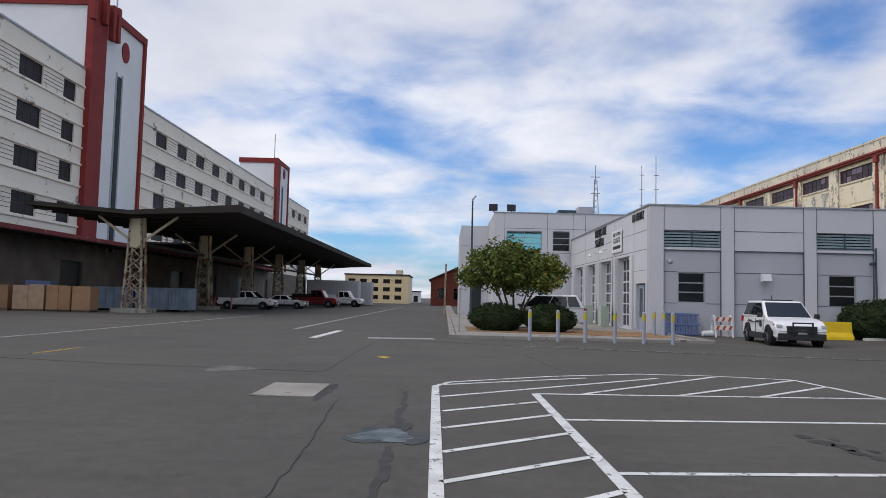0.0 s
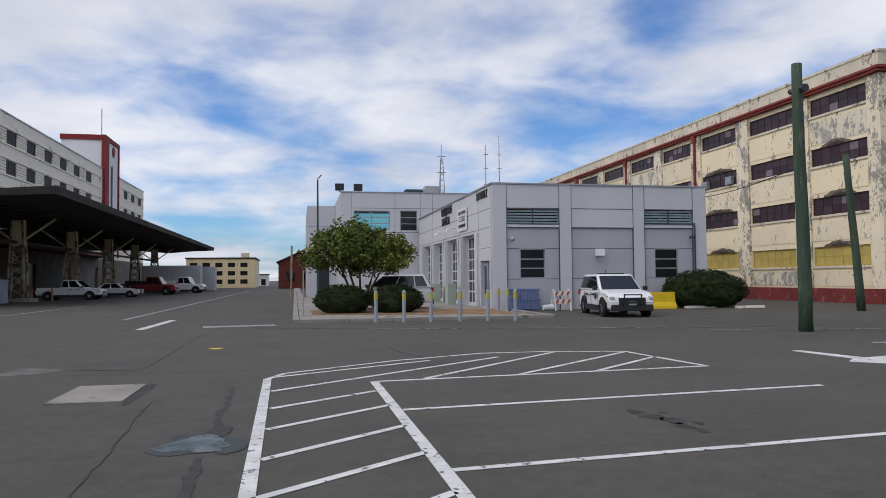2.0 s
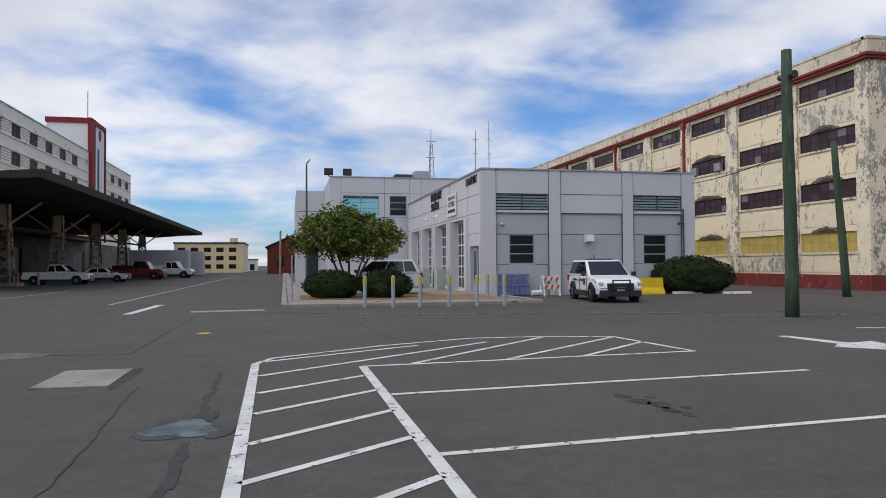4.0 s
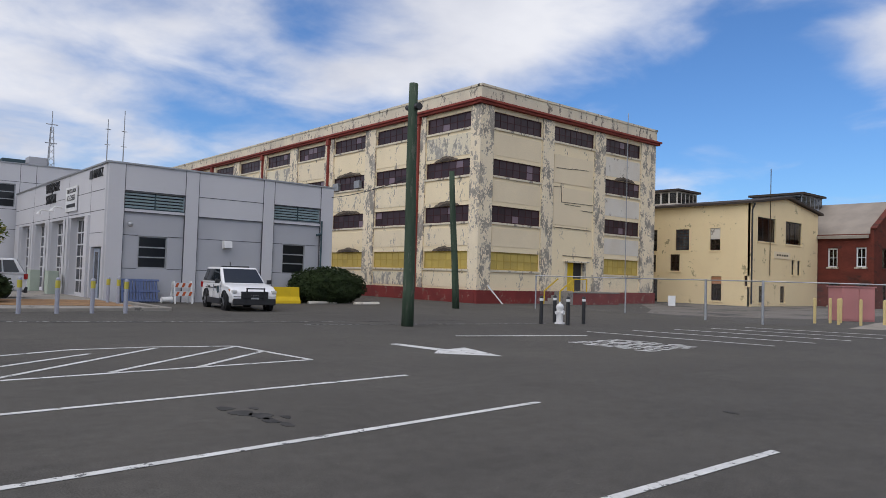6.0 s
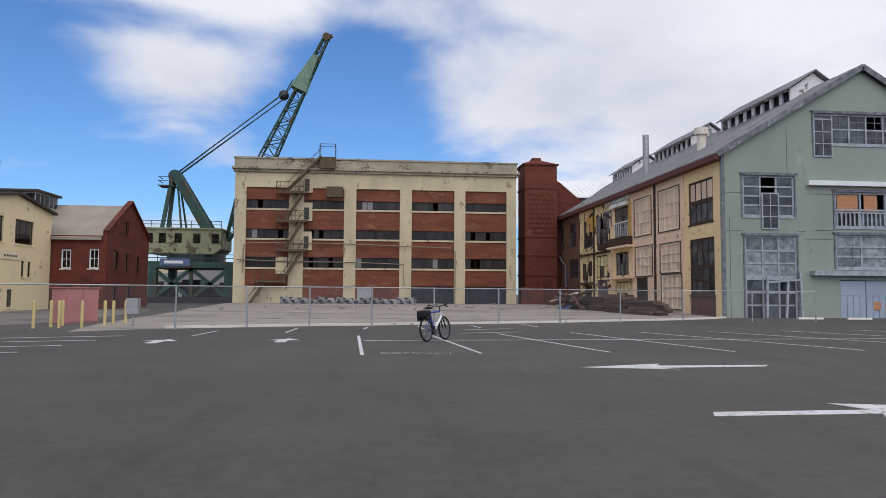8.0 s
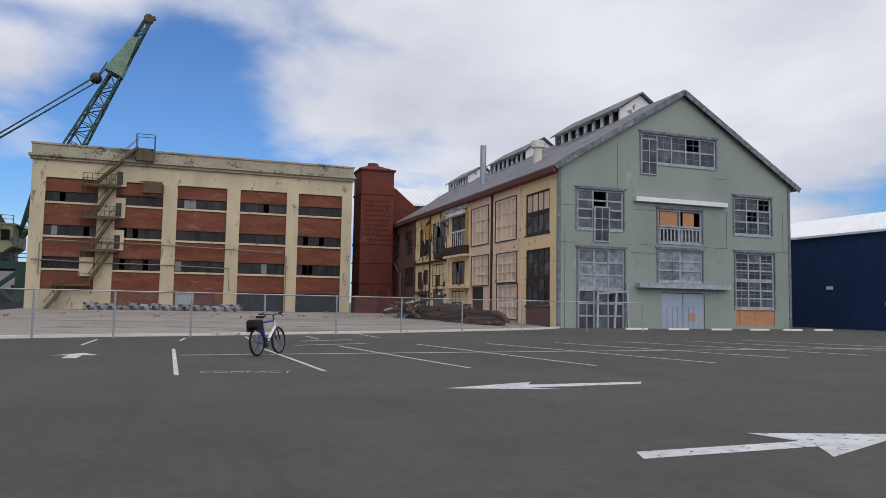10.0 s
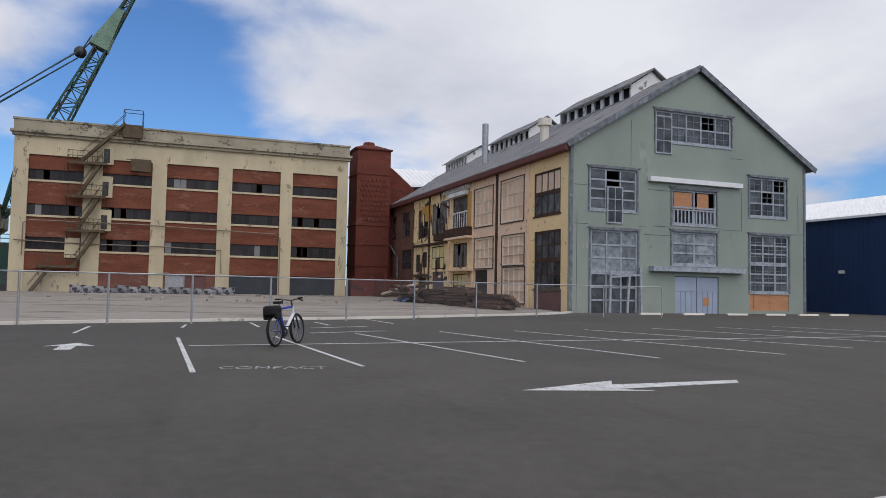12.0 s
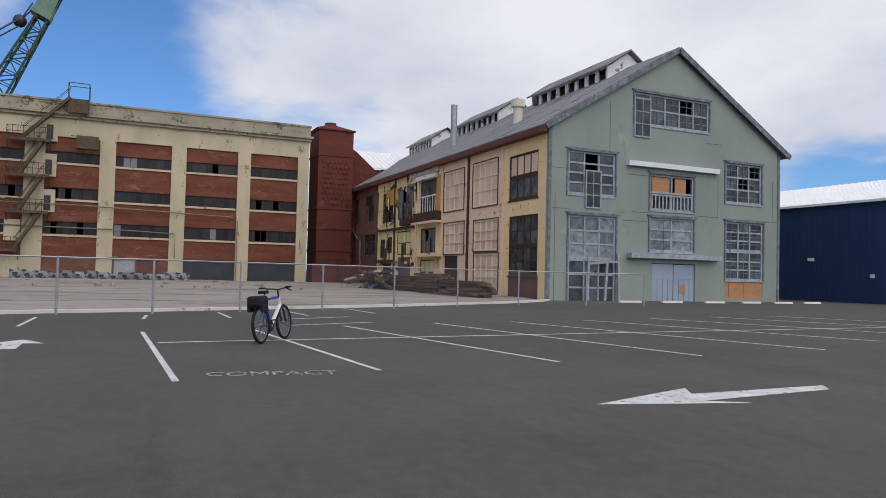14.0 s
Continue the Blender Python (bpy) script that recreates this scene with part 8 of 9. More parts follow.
part("antenna", bm, BLACK_METAL, patrol)
for k in (-1, 1):
    bm = bmesh.new()
    out = [(0.42, 0.98), (0.62, 0.98), (0.62, 0.78), (0.52, 0.68), (0.42, 0.78)]
    prism(bm, out, "y", *sorted((k * 0.965, k * 0.99)))
    part("door_emblem", bm, LOUVER, patrol, "dark shield emblem on the door")
    bm = bmesh.new()
    box(bm, -1.4, 0.3, *sorted((k * 0.97, k * 0.988)), 0.86, 0.9)
    part("side_stripe", bm, JOINT, patrol)
vehicle("suv", "white sport utility car parked behind the hedge", CAR_WHITE, SUV_BODY, SUV_HOUSE, 1.96, (-1.45, 1.5), 0.38, pose(4.75, 37.6, 0.1, 0, 0, 176), windows=SUV_WIN)
PU_BODY = [(-2.75, 0.45), (-2.85, 0.75), (-2.8, 1.12), (1.1, 1.12), (2.35, 1.05), (2.75, 0.9), (2.8, 0.55), (2.7, 0.42)]
pu = vehicle("pickup_truck", "white pickup truck parked under the canopy", CAR_WHITE, PU_BODY, (-0.75, 1.35, -0.55, 0.55, 1.08, 1.8), 1.95, (-1.75, 1.75), 0.38, pose(-19.7, 71.5, 0, 0, 0, -2), windows=((0.05, 0.35), (0.42, 0.85)))
bm = bmesh.new()
box(bm, -2.7, -0.9, -0.75, 0.75, 1.1, 1.135)
part("bed", bm, BLACK, pu, "dark cargo bed")
SD_BODY = [(-2.35, 0.3), (-2.42, 0.62), (-2.3, 0.95), (1.0, 0.95), (2.1, 0.82), (2.38, 0.68), (2.42, 0.42), (2.3, 0.28)]
vehicle("sedan", "white sedan parked under the canopy", CAR_WHITE, SD_BODY, (-1.9, 1.15, -1.1, 0.25, 0.92, 1.46), 1.84, (-1.4, 1.45), 0.33, pose(-17.9, 80.5, 0, 0, 0, -3), windows=((0.12, 0.45), (0.5, 0.85)))
TR_BODY = [(-2.9, 0.5), (-2.95, 0.8), (-2.9, 1.25), (1.2, 1.25), (2.6, 1.2), (2.9, 1.0), (2.95, 0.6), (2.85, 0.45)]
for nm_, lb_, pt_, x, y in (("red_truck", "dark red work truck under the canopy", CAR_RED, -16.8, 93.0), ("work_truck", "white work truck beyond the canopy", CAR_WHITE, -14.6, 102.0)):
    tk = vehicle(nm_, lb_, pt_, TR_BODY, (-0.6, 1.5, -0.5, 0.9, 1.2, 2.2), 2.1, (-1.8, 1.85), 0.45, pose(x, y, 0, 0, 0, -5), windows=((0.1, 0.45), (0.5, 0.88)))
    bm = bmesh.new()
    box(bm, -2.9, -0.8, -1.0, 1.0, 1.25, 1.7)
    part("tool_body", bm, pt_ if pt_ is CAR_WHITE else BLACK, tk)

# ---- stores under the canopy ----
CARD = material("brown_cardboard", (0.34, 0.2, 0.11), (0.27, 0.16, 0.09), 0.7, scale=1.2, local=True, vary=0.2)
WRAP = material("stretch_wrap", (0.42, 0.29, 0.19), (0.33, 0.22, 0.14), 0.35, scale=2, local=True)
DUMP = material("blue_grey_bin_steel", (0.22, 0.27, 0.33), (0.15, 0.19, 0.23), 0.6, scale=1.2, local=True)
for k, (x, w, mt) in enumerate(((-31.6, 2.4, CARD), (-29.0, 2.2, WRAP), (-26.9, 1.7, CARD), (-25.3, 1.3, CARD), (-34.2, 2.4, CARD))):
    pb = base("pallet_load", "brown cardboard load on a wooden pallet", "pallet", (x, 50.3, 0), world=False, group="pallet loads under the canopy")
    bm = bmesh.new()
    for q in range(3):
        box(bm, -w / 2, w / 2, -0.6 + q * 0.5, -0.5 + q * 0.5, 0, 0.1)
    box(bm, -w / 2, w / 2, -0.62, 0.62, 0.1, 0.13)
    part("pallet", bm, OLD_WOOD, pb)
    n = 2 if w > 1.5 else 1
    for q in range(n):
        bm = bmesh.new()
        box(bm, -w / 2 + q * w / n + 0.01, -w / 2 + (q + 1) * w / n - 0.01, -0.6, 0.6, 0.135, 1.85 - 0.06 * ((k + q) % 2))
        soften(bm, 0.03)
        part("carton", bm, mt, pb)
for k, (x, w) in enumerate(((-26.0, 3.0), (-23.0, 2.6), (-20.9, 1.5))):
    db = base("waste_container", "blue-grey steel waste container under the canopy", "container", (x, 57, 0), world=False, group="containers under the canopy")
    bm = bmesh.new()
    prism(bm, [(-w / 2, 0.15), (w / 2, 0.15), (w / 2, 1.75), (-w / 2, 1.75)], "y", -0.9, 0.9)
    part("body", bm, DUMP, db)
    for q in range(5):
        bm = bmesh.new()
        xx = -w / 2 + 0.15 + q * (w - 0.3) / 4
        box(bm, xx - 0.05, xx + 0.05, -0.98, -0.905, 0.15, 1.75)
        part("rib", bm, DUMP, db)
    bm = bmesh.new()
    box(bm, -w / 2 - 0.04, w / 2 + 0.04, -0.98, 0.98, 1.752, 1.85)
    part("rim", bm, DUMP, db)
    bm = bmesh.new()
    for q in (-1, 1):
        box(bm, q * w * 0.4 - 0.08, q * w * 0.4 + 0.08, -0.85, 0.85, 0, 0.15)
    part("skid", bm, BLACK, db)
bbin = base("blue_crates", "bright blue crates stacked behind pallets", "crate", (-30, 53, 0), world=False)
bm = bmesh.new()
box(bm, -0.9, 0.9, -0.5, 0.5, 0, 2.15)
soften(bm, 0.04)
part("stack", bm, BLUE_FRAME, bbin)
for k, (x, y, L) in enumerate(((-17.5, 112, 8.0), (-15.5, 122, 6.0))):
    sc = base("shipping_container", "pale grey storage container beyond the canopy", "container", (x, y, 0), world=False, group="storage containers")
    bm = bmesh.new()
    box(bm, -L / 2, L / 2, -1.5, 1.5, 0.1, 3.9)
    part("body", bm, FS_MID, sc)
    bm = bmesh.new()
    for q in range(12):
        xx = -L / 2 + (q + 0.5) * L / 12
        box(bm, xx - 0.12, xx + 0.12, -1.56, -1.501, 0.2, 3.8)
    part("corrugation", bm, FS_MID, sc)
for x, y in ((-22.4, 69.5), (-20.7, 69.3)):
    pp = base("marker_post", "faded pink-orange marker post", "post", (x, y, 0), world=False, group="marker posts")
    bm = bmesh.new()
    tube(bm, [(0, 0, 0), (0, 0, 1.1)], 0.09)
    part("post", bm, PINK_STEEL, pp)

# ---- portal crane ----
KX = 113.0
cr = base("portal_crane", "green portal dockside crane with olive cabin and raised lattice jib", "crane", (KX, 26, 0))
for y in (20.8, 31.2):
    for x in (KX - 5, KX + 5):
        bm = bmesh.new()
        bar(bm, (x, y, -0.2), (x, y, 5.4), 1.1)
        part("portal_leg", bm, CRANE_GREEN, cr)
for y0, y1 in ((20.8, 26), (26, 31.2)):
    bm = bmesh.new()
    bar(bm, (KX - 5, y0, 0.6), (KX - 5, y1, 4.9), 0.5)
    bar(bm, (KX - 5, y1, 0.6), (KX - 5, y0, 4.9), 0.5)
    bar(bm, (KX - 5.0, y1, 0.2), (KX - 5.0, y1, 5.0), 0.5)
    part("portal_brace", bm, CRANE_GREEN, cr)
bm = bmesh.new()
box(bm, KX - 5.6, KX + 5.6, 20.0, 32.0, 5.0, 5.9)
part("deck", bm, CRANE_GREEN, cr)
for y0, y1, z1, x0 in ((21.5, 24.8, 2.6, -4), (25.4, 28.0, 3.4, -2), (28.6, 30.6, 2.2, -4.5)):
    bm = bmesh.new()
    box(bm, KX + x0, KX + x0 + 3, y0, y1, 0.9, z1)
    soften(bm, 0.1)
    part("machinery_box", bm, BLACK_METAL, cr, "dark machinery housing on the portal")
bm = bmesh.new()
box(bm, KX - 5.8, KX + 5.8, 19.6, 32.2, -0.2, 0.9)
part("bogie_beam", bm, BLACK_METAL, cr)
bm = bmesh.new()
for a, b in (((KX - 5.6, 20, 6.9), (KX - 5.6, 32, 6.9)), ((KX - 5.6, 20, 6.4), (KX - 5.6, 32, 6.4))):
    bar(bm, a, b, 0.1)
for k in range(9):
    bar(bm, (KX - 5.6, 20 + 1.5 * k, 5.9), (KX - 5.6, 20 + 1.5 * k, 6.9), 0.1)
part("railing", bm, CRANE_GREEN, cr)
bm = bmesh.new()
tube(bm, [(KX, 26.5, 5.9), (KX, 26.5, 7.1)], 4.2, sides=24)
part("slewing_ring", bm, BLACK_METAL, cr)
bm = bmesh.new()
prism(bm, [(23.2, 7.1), (32.6, 7.1), (33.4, 7.9), (33.4, 10.6), (22.2, 10.6), (22.2, 7.9)], "x", KX - 4, KX + 4)
cab = part("cabin", bm, CRANE_CAB, cr, "olive machinery cabin")
bm = bmesh.new()
box(bm, KX - 4.2, KX + 4.2, 22.0, 33.6, 10.6, 10.8)
part("cabin_roof", bm, CRANE_CAB, cab)
for k, y in enumerate((23.0, 25.6, 28.2, 30.4, 32.2)):
    bm = bmesh.new()
    box(bm, KX - 4.06, KX - 4.01, y - 0.5, y + 0.5, 8.6, 10.0)
    part("cabin_window", bm, DARK_GLASS, cab)
bm = bmesh.new()
for z in (11.3, 11.8):
    bar(bm, (KX - 4, 22.2, z), (KX - 4, 33.4, z), 0.08)
for k in range(9):
    bar(bm, (KX - 4, 22.2 + 1.4 * k, 10.8), (KX - 4, 22.2 + 1.4 * k, 11.8), 0.08)
part("roof_railing", bm, CRANE_GREEN, cab)
bm = bmesh.new()
box(bm, KX - 5.65, KX - 5.6, 26.0, 30.2, 5.3, 6.3)
part("banner", bm, BLUE_FRAME, cr, "faded blue banner")
bm = bmesh.new()
box(bm, KX - 5.68, KX - 5.651, 27.0, 29.6, 5.6, 6.0)
part("banner_stripe", bm, WHITE_PAINT, cr)
for x in (KX - 1.6, KX + 1.6):
    bm = bmesh.new()
    bar(bm, (x, 31.2, 10.7), (x * 0.4 + KX * 0.6, 30.2, 18.5), 0.5)
    bar(bm, (x, 28.4, 10.7), (x * 0.4 + KX * 0.6, 29.4, 18.0), 0.25)
    part("back_leg", bm, CRANE_GREEN, cr)
    bm = bmesh.new()
    bar(bm, (x, 24.6, 10.6), (x * 0.4 + KX * 0.6, 29.6, 19.0), 0.9, 1.3)
    part("a_frame_strut", bm, CRANE_GREEN, cr, "green a-frame strut")
bm = bmesh.new()
tube(bm, [(KX - 0.8, 29.8, 18.8), (KX + 0.8, 29.8, 18.8)], 0.95, sides=18)
part("sheave_head", bm, CRANE_GREEN, cr)
bm = bmesh.new()
box(bm, KX - 1.2, KX + 1.2, 29.8, 32.0, 17.2, 17.4)
for z in (18.0, 18.6):
    bar(bm, (KX - 1.2, 32.0, z), (KX + 1.2, 32.0, z), 0.08)
    bar(bm, (KX - 1.2, 30.2, z), (KX - 1.2, 32.0, z), 0.08)
part("platform", bm, CRANE_GREEN, cr)
# jib
foot, tip = Vector((KX, 22.1, 9.3)), Vector((KX, 7.9, 41.0))
ax = (tip - foot).normalized()
side = Vector((0, ax.z, -ax.y))
SEG = 22


def jib(i, s, t):
    f = i / SEG
    w = (0.5 + 2.4 * min(1, f / 0.2)) if f < 0.2 else 2.9 - 2.2 * (f - 0.2) / 0.8
    return foot.lerp(tip, f) + side * (w / 2 * s) + Vector((1, 0, 0)) * (w / 2 * t)


for s in (-1, 1):
    for t in (-1, 1):
        bm = bmesh.new()
        bar(bm, jib(0, s, t), jib(4, s, t), 0.26)
        bar(bm, jib(4, s, t), jib(SEG, s, t), 0.26)
        part("jib_chord", bm, CRANE_GREEN, cr)
for t in (-1, 1):
    for s in (-1, 1):
        for i in range(SEG):
            bm = bmesh.new()
            k = 1 if i % 2 else -1
            if s == -1:
                bar(bm, jib(i, -k, t), jib(i + 1, k, t), 0.13)
                bar(bm, jib(i, -1, t), jib(i, 1, t), 0.11)
            else:
                bar(bm, jib(i, t, -k), jib(i + 1, t, k), 0.12)
            part("jib_lattice", bm, CRANE_GREEN, cr)
bm = bmesh.new()
c0, c1 = foot.lerp(tip, 0.73), foot.lerp(tip, 0.9)
out = [c0 + side * -0.9, c0 + side * 1.5, c1 + side * 0.55, c1 + side * -0.3]
prism(bm, [(p.y, p.z) for p in out], "x", KX - 1.0, KX + 1.0)
part("jib_head_plate", bm, CRANE_LIGHT, cr, "mint green plated jib head")
bm = bmesh.new()
tube(bm, [tip + Vector((-0.6, 0, 0)), tip + Vector((0.6, 0, 0))], 0.6, sides=14)
bar(bm, tip, tip + Vector((0, -0.9, 0.3)), 0.5)
part("tip_sheave", bm, IRON, cr)
bm = bmesh.new()
bmesh.ops.create_uvsphere(bm, u_segments=12, v_segments=8, radius=0.8, matrix=Matrix.Translation((KX, 14.2, 31.7)))
part("luffing_block", bm, BLACK_METAL, cr)
for k, (dz, x) in enumerate(((0, -0.7), (-0.7, -0.3), (0.5, 0.3), (-0.3, 0.7))):
    bm = bmesh.new()
    tube(bm, [(KX + x, 29.6, 19.2 + dz * 0.5), (KX + x, 14.2, 31.7 + dz)], 0.09, sides=6)
    part("luffing_rope", bm, LOUVER, cr)
for y in (14.5, 13.9):
    bm = bmesh.new()
    tube(bm, [(KX, 14.2, 31.7), (KX, y - 1.6, 34.2)], 0.09, sides=6)
    part("luffing_rope", bm, LOUVER, cr)

# ---- fire escape and pipes on the brick warehouse ----
fe = base("fire_escape", "rusty iron fire escape zigzagging up the brick warehouse", "fire escape", (92, 10, 0))
EX0, EX1 = 91.6, 92.82


def landing(y0, y1, z):
    bm = bmesh.new()
    bar(bm, (EX0, y0, z - 0.14), (EX0, y1, z - 0.14), 0.08, 0.2)
    ld = part("landing", bm, IRON, fe)
    for k in range(7):
        bm = bmesh.new()
        x = EX0 + 0.05 + k * (EX1 - EX0 - 0.1) / 6
        bar(bm, (x, y0, z), (x, y1, z), 0.1, 0.06)
        part("grating_bar", bm, IRON, ld)
    n = max(2, int(abs(y1 - y0) / 0.45))
    for k in range(n + 1):
        bm = bmesh.new()
        y = y0 + (y1 - y0) * k / n
        bar(bm, (EX0, y, z), (EX0, y, z + 1.15), 0.05)
        part("baluster", bm, IRON, ld)
    for dz in (0.6, 1.15):
        for a, b, w in (((EX0, y0), (EX0, y1), 0.06), ((EX0, y0), (EX1, y0), 0.05), ((EX0, y1), (EX1, y1), 0.05)):
            bm = bmesh.new()
            bar(bm, (*a, z + dz), (*b, z + dz), w)
            part("rail", bm, IRON, ld)
    bm = bmesh.new()
    for y in (y0, y1):
        bar(bm, (EX0, y, z - 0.1), (EX1, y, z - 1.0), 0.08)
    part("bracket", bm, IRON, ld)


def flight(y0, z0, y1, z1):
    bm = bmesh.new()
    for x in (91.75, 92.45):
        bar(bm, (x, y0, z0), (x, y1, z1), 0.08, 0.28)
        bar(bm, (x, y0, z0 + 1.0), (x, y1, z1 + 1.0), 0.05)
    n = int((z1 - z0) / 0.28)
    st_ = part("stair_flight", bm, IRON, fe)
    bm = bmesh.new()
    for k in range(n):
        f = (k + 0.5) / n
        box(bm, 91.75, 92.45, y0 + (y1 - y0) * f - 0.12, y0 + (y1 - y0) * f + 0.12, z0 + (z1 - z0) * f, z0 + (z1 - z0) * f + 0.04)
    part("treads", bm, IRON, st_)


for y0, y1, z in ((12.25, 8.5, 14.0), (12.25, 8.5, 10.45), (12.1, 8.5, 6.85), (14.6, 11.0, 3.05)):
    landing(y0, y1, z)
flight(11.1, 10.5, 9.1, 14.0)
flight(11.1, 6.9, 9.1, 10.45)
flight(11.3, 3.1, 9.1, 6.85)
flight(15.4, 0.0, 13.4, 3.0)
flight(11.0, 14.1, 6.9, 18.5)
bm = bmesh.new()
box(bm, 91.9, 92.7, 5.2, 7.1, 17.0, 18.4)
part("roof_hatch", bm, IRON, fe)
bm = bmesh.new()
for y in (5.2, 7.1):
    for x in (91.9, 93.6):
        bar(bm, (x, y, 18.3), (x, y, 20.0), 0.07)
for a, b in (((91.9, 5.2, 20), (91.9, 7.1, 20)), ((93.6, 5.2, 20), (93.6, 7.1, 20)), ((91.9, 5.2, 20), (93.6, 5.2, 20)), ((91.9, 7.1, 20), (93.6, 7.1, 20))):
    bar(bm, a, b, 0.07)
part("roof_railing", bm, LOUVER, fe)
for z in (14.0, 10.45, 6.85):
    bm = bmesh.new()
    box(bm, 92.76, 92.84, 7.95, 9.3, z + 0.02, z + 2.3)
    dd = part("escape_door", bm, BRICK_CREAM, fe, "cream fire escape door")
    bm = bmesh.new()
    box(bm, 92.73, 92.755, 8.35, 8.95, z + 0.2, z + 1.7)
    part("door_pane", bm, BLACK_METAL, dd)
bm = bmesh.new()
box(bm, 92.76, 92.84, 10.9, 12.3, 3.9, 6.0)
part("escape_door", bm, BRICK_CREAM, fe, "cream fire escape door")
bal = base("balcony_box", "dark rusty platform bracketed on the brick warehouse wall", "platform", (92, 5.6, 14), world=True)
bm = bmesh.new()
box(bm, 91.8, 92.82, 4.2, 6.2, 13.4, 13.55)
box(bm, 91.75, 91.85, 4.2, 6.2, 13.4, 14.7)
bar(bm, (91.8, 4.2, 14.6), (91.8, 6.7, 14.6), 0.08)
part("platform", bm, IRON, bal)
PIPE = material("stained_pipe", (0.25, 0.21, 0.16), (0.17, 0.14, 0.11), 0.6)
for k, pts in enumerate(([(92.6, 16.2, 4.0), (92.6, 16.2, 7.4), (92.6, 15.6, 7.7), (92.6, 5, 7.7), (92.6, -9.2, 7.3), (92.6, -9.9, 6.9), (92.6, -9.9, 0.2)], [(92.62, 17, 5.6), (92.62, 10, 5.4), (92.62, 3, 5.4), (92.62, -3.4, 5.2), (92.62, -3.5, 2.6)], [(92.62, 9, 2.5), (92.62, 5, 2.2), (92.62, 2, 2.6)])):
    pp = base("wall_pipe", "stained pipe run along the brick warehouse wall", "pipe", pts[0], group="wall pipes")
    bm = bmesh.new()
    tube(bm, pts, 0.06 if k < 2 else 0.045, sides=8)
    part("pipe", bm, PIPE, pp)

# rubble and graffiti blocks along the wall
rng = random.Random(17)
RUBBLE = material("graffiti_concrete", (0.38, 0.37, 0.36), (0.2, 0.21, 0.24), 0.85, scale=1.2, local=True, dirt=(0.05, 0.05, 0.07), dirt_amount=0.45, dirt_scale=2.0, vary=0.4)
for k in range(15):
    y = 10.5 - k * 1.05
    bm = bmesh.new()
    L, hh = rng.uniform(1.0, 1.9), rng.uniform(0.45, 1.0)
    bmesh.ops.create_cube(bm, size=1)
    for v in bm.verts:
        v.co = Vector((v.co.x * 0.9, v.co.y * L, v.co.z * hh)) * rng.uniform(0.85, 1.1)
    soften(bm, 0.06)
    ob = part("rubble_block", bm, RUBBLE)
    ob.location = (89.5 + rng.uniform(-0.4, 0.4), y, 0.28 + hh * 0.45)
    tagged(ob, "concrete block with graffiti lying by the warehouse", "rubble", group="rubble blocks")
for k in range(26):
    y, x = rng.uniform(-17, 14), rng.uniform(62, 90)
    bm = bmesh.new()
    bmesh.ops.create_icosphere(bm, subdivisions=1, radius=rng.uniform(0.1, 0.3))
    for v in bm.verts:
        v.co *= rng.uniform(0.7, 1.2)
    ob = part("rubble_lump", bm, SAND)
    ob.location = (x, y, 0.3)
    tagged(ob, "lump of pale rubble on the sandy lot", "rubble", group="rubble lumps")

# ---- lumber pile ----
LUMBER = material("old_brown_lumber", (0.2, 0.118, 0.08), (0.09, 0.056, 0.042), 0.9, scale=1.5, local=True, vary=0.55, stretch=(0.4, 4, 4))
lpile = base("lumber_pile", "long heap of weathered dark brown timbers on the lot", "lumber", (60, -20, 0.1), world=False)
rng = random.Random(23)
proto = []
for L in (4.4, 5.6, 6.6):
    bm = bmesh.new()
    box(bm, -L / 2, L / 2, -0.16, 0.16, -0.1, 0.1)
    soften(bm, 0.015, 1)
    proto.append(bm)
meshes = []
for bm in proto:
    me = bpy.data.meshes.new("timber")
    bm.to_mesh(me)
    bm.free()
    me.materials.append(LUMBER)
    meshes.append(me)


def timber(x, y, z, rz, ry=0.0, k=0):
    ob = new("timber", meshes[k % 3])
    ob.parent = lpile
    ob.matrix_basis = pose(x, y, z, 0, ry, rz)


for s, (cx, layers) in enumerate(((-5.6, 5), (0.0, 7), (5.4, 6), (10.0, 4))):
    for j in range(layers):
        for q in range(4 - (j > 3)):
            timber(cx + rng.uniform(-0.6, 0.6), 0.9 - q * 0.4 + rng.uniform(-0.05, 0.05), 0.1 + j * 0.22, rng.uniform(-3, 3), rng.uniform(-0.6, 0.6), rng.randrange(3))
for k in range(12):
    timber(8 + rng.uniform(-2, 4), 1.4 + rng.uniform(-0.5, 0.4), 0.7 + 0.05 * k, rng.uniform(-30, 30), rng.uniform(-14, 14), k)
for k in range(6):
    timber(-6.6 + rng.uniform(-0.8, 0.8), 0.6 + rng.uniform(-0.3, 0.3), 0.3 + 0.1 * k, rng.uniform(-14, 14), rng.uniform(-4, 4), 0)
bm_ = base("long_beam", "long pale timber beam lying across the lumber heap", "timber", (80.5, -20.5, 0.6))
bm = bmesh.new()
bar(bm, (86.5, -20.6, 0.7), (74.2, -20.2, 1.75), 0.28, 0.22)
soften(bm, 0.02, 1)
part("beam", bm, CREAM_TOP, bm_)
tp = base("blue_tarpaulin", "crumpled blue tarpaulin over the lumber", "tarpaulin", (70.5, -18.4, 0.15), world=False)
bm = bmesh.new()
bmesh.ops.create_grid(bm, x_segments=16, y_segments=10, size=1)
for v in bm.verts:
    v.co = Vector((v.co.x * 1.6, v.co.y * 0.8, 0.4 + 0.35 * noise.noise(v.co * 2.2) - 0.35 * abs(v.co.y)))
part("sheet", bm, BLUE_FRAME, tp, smooth=True)

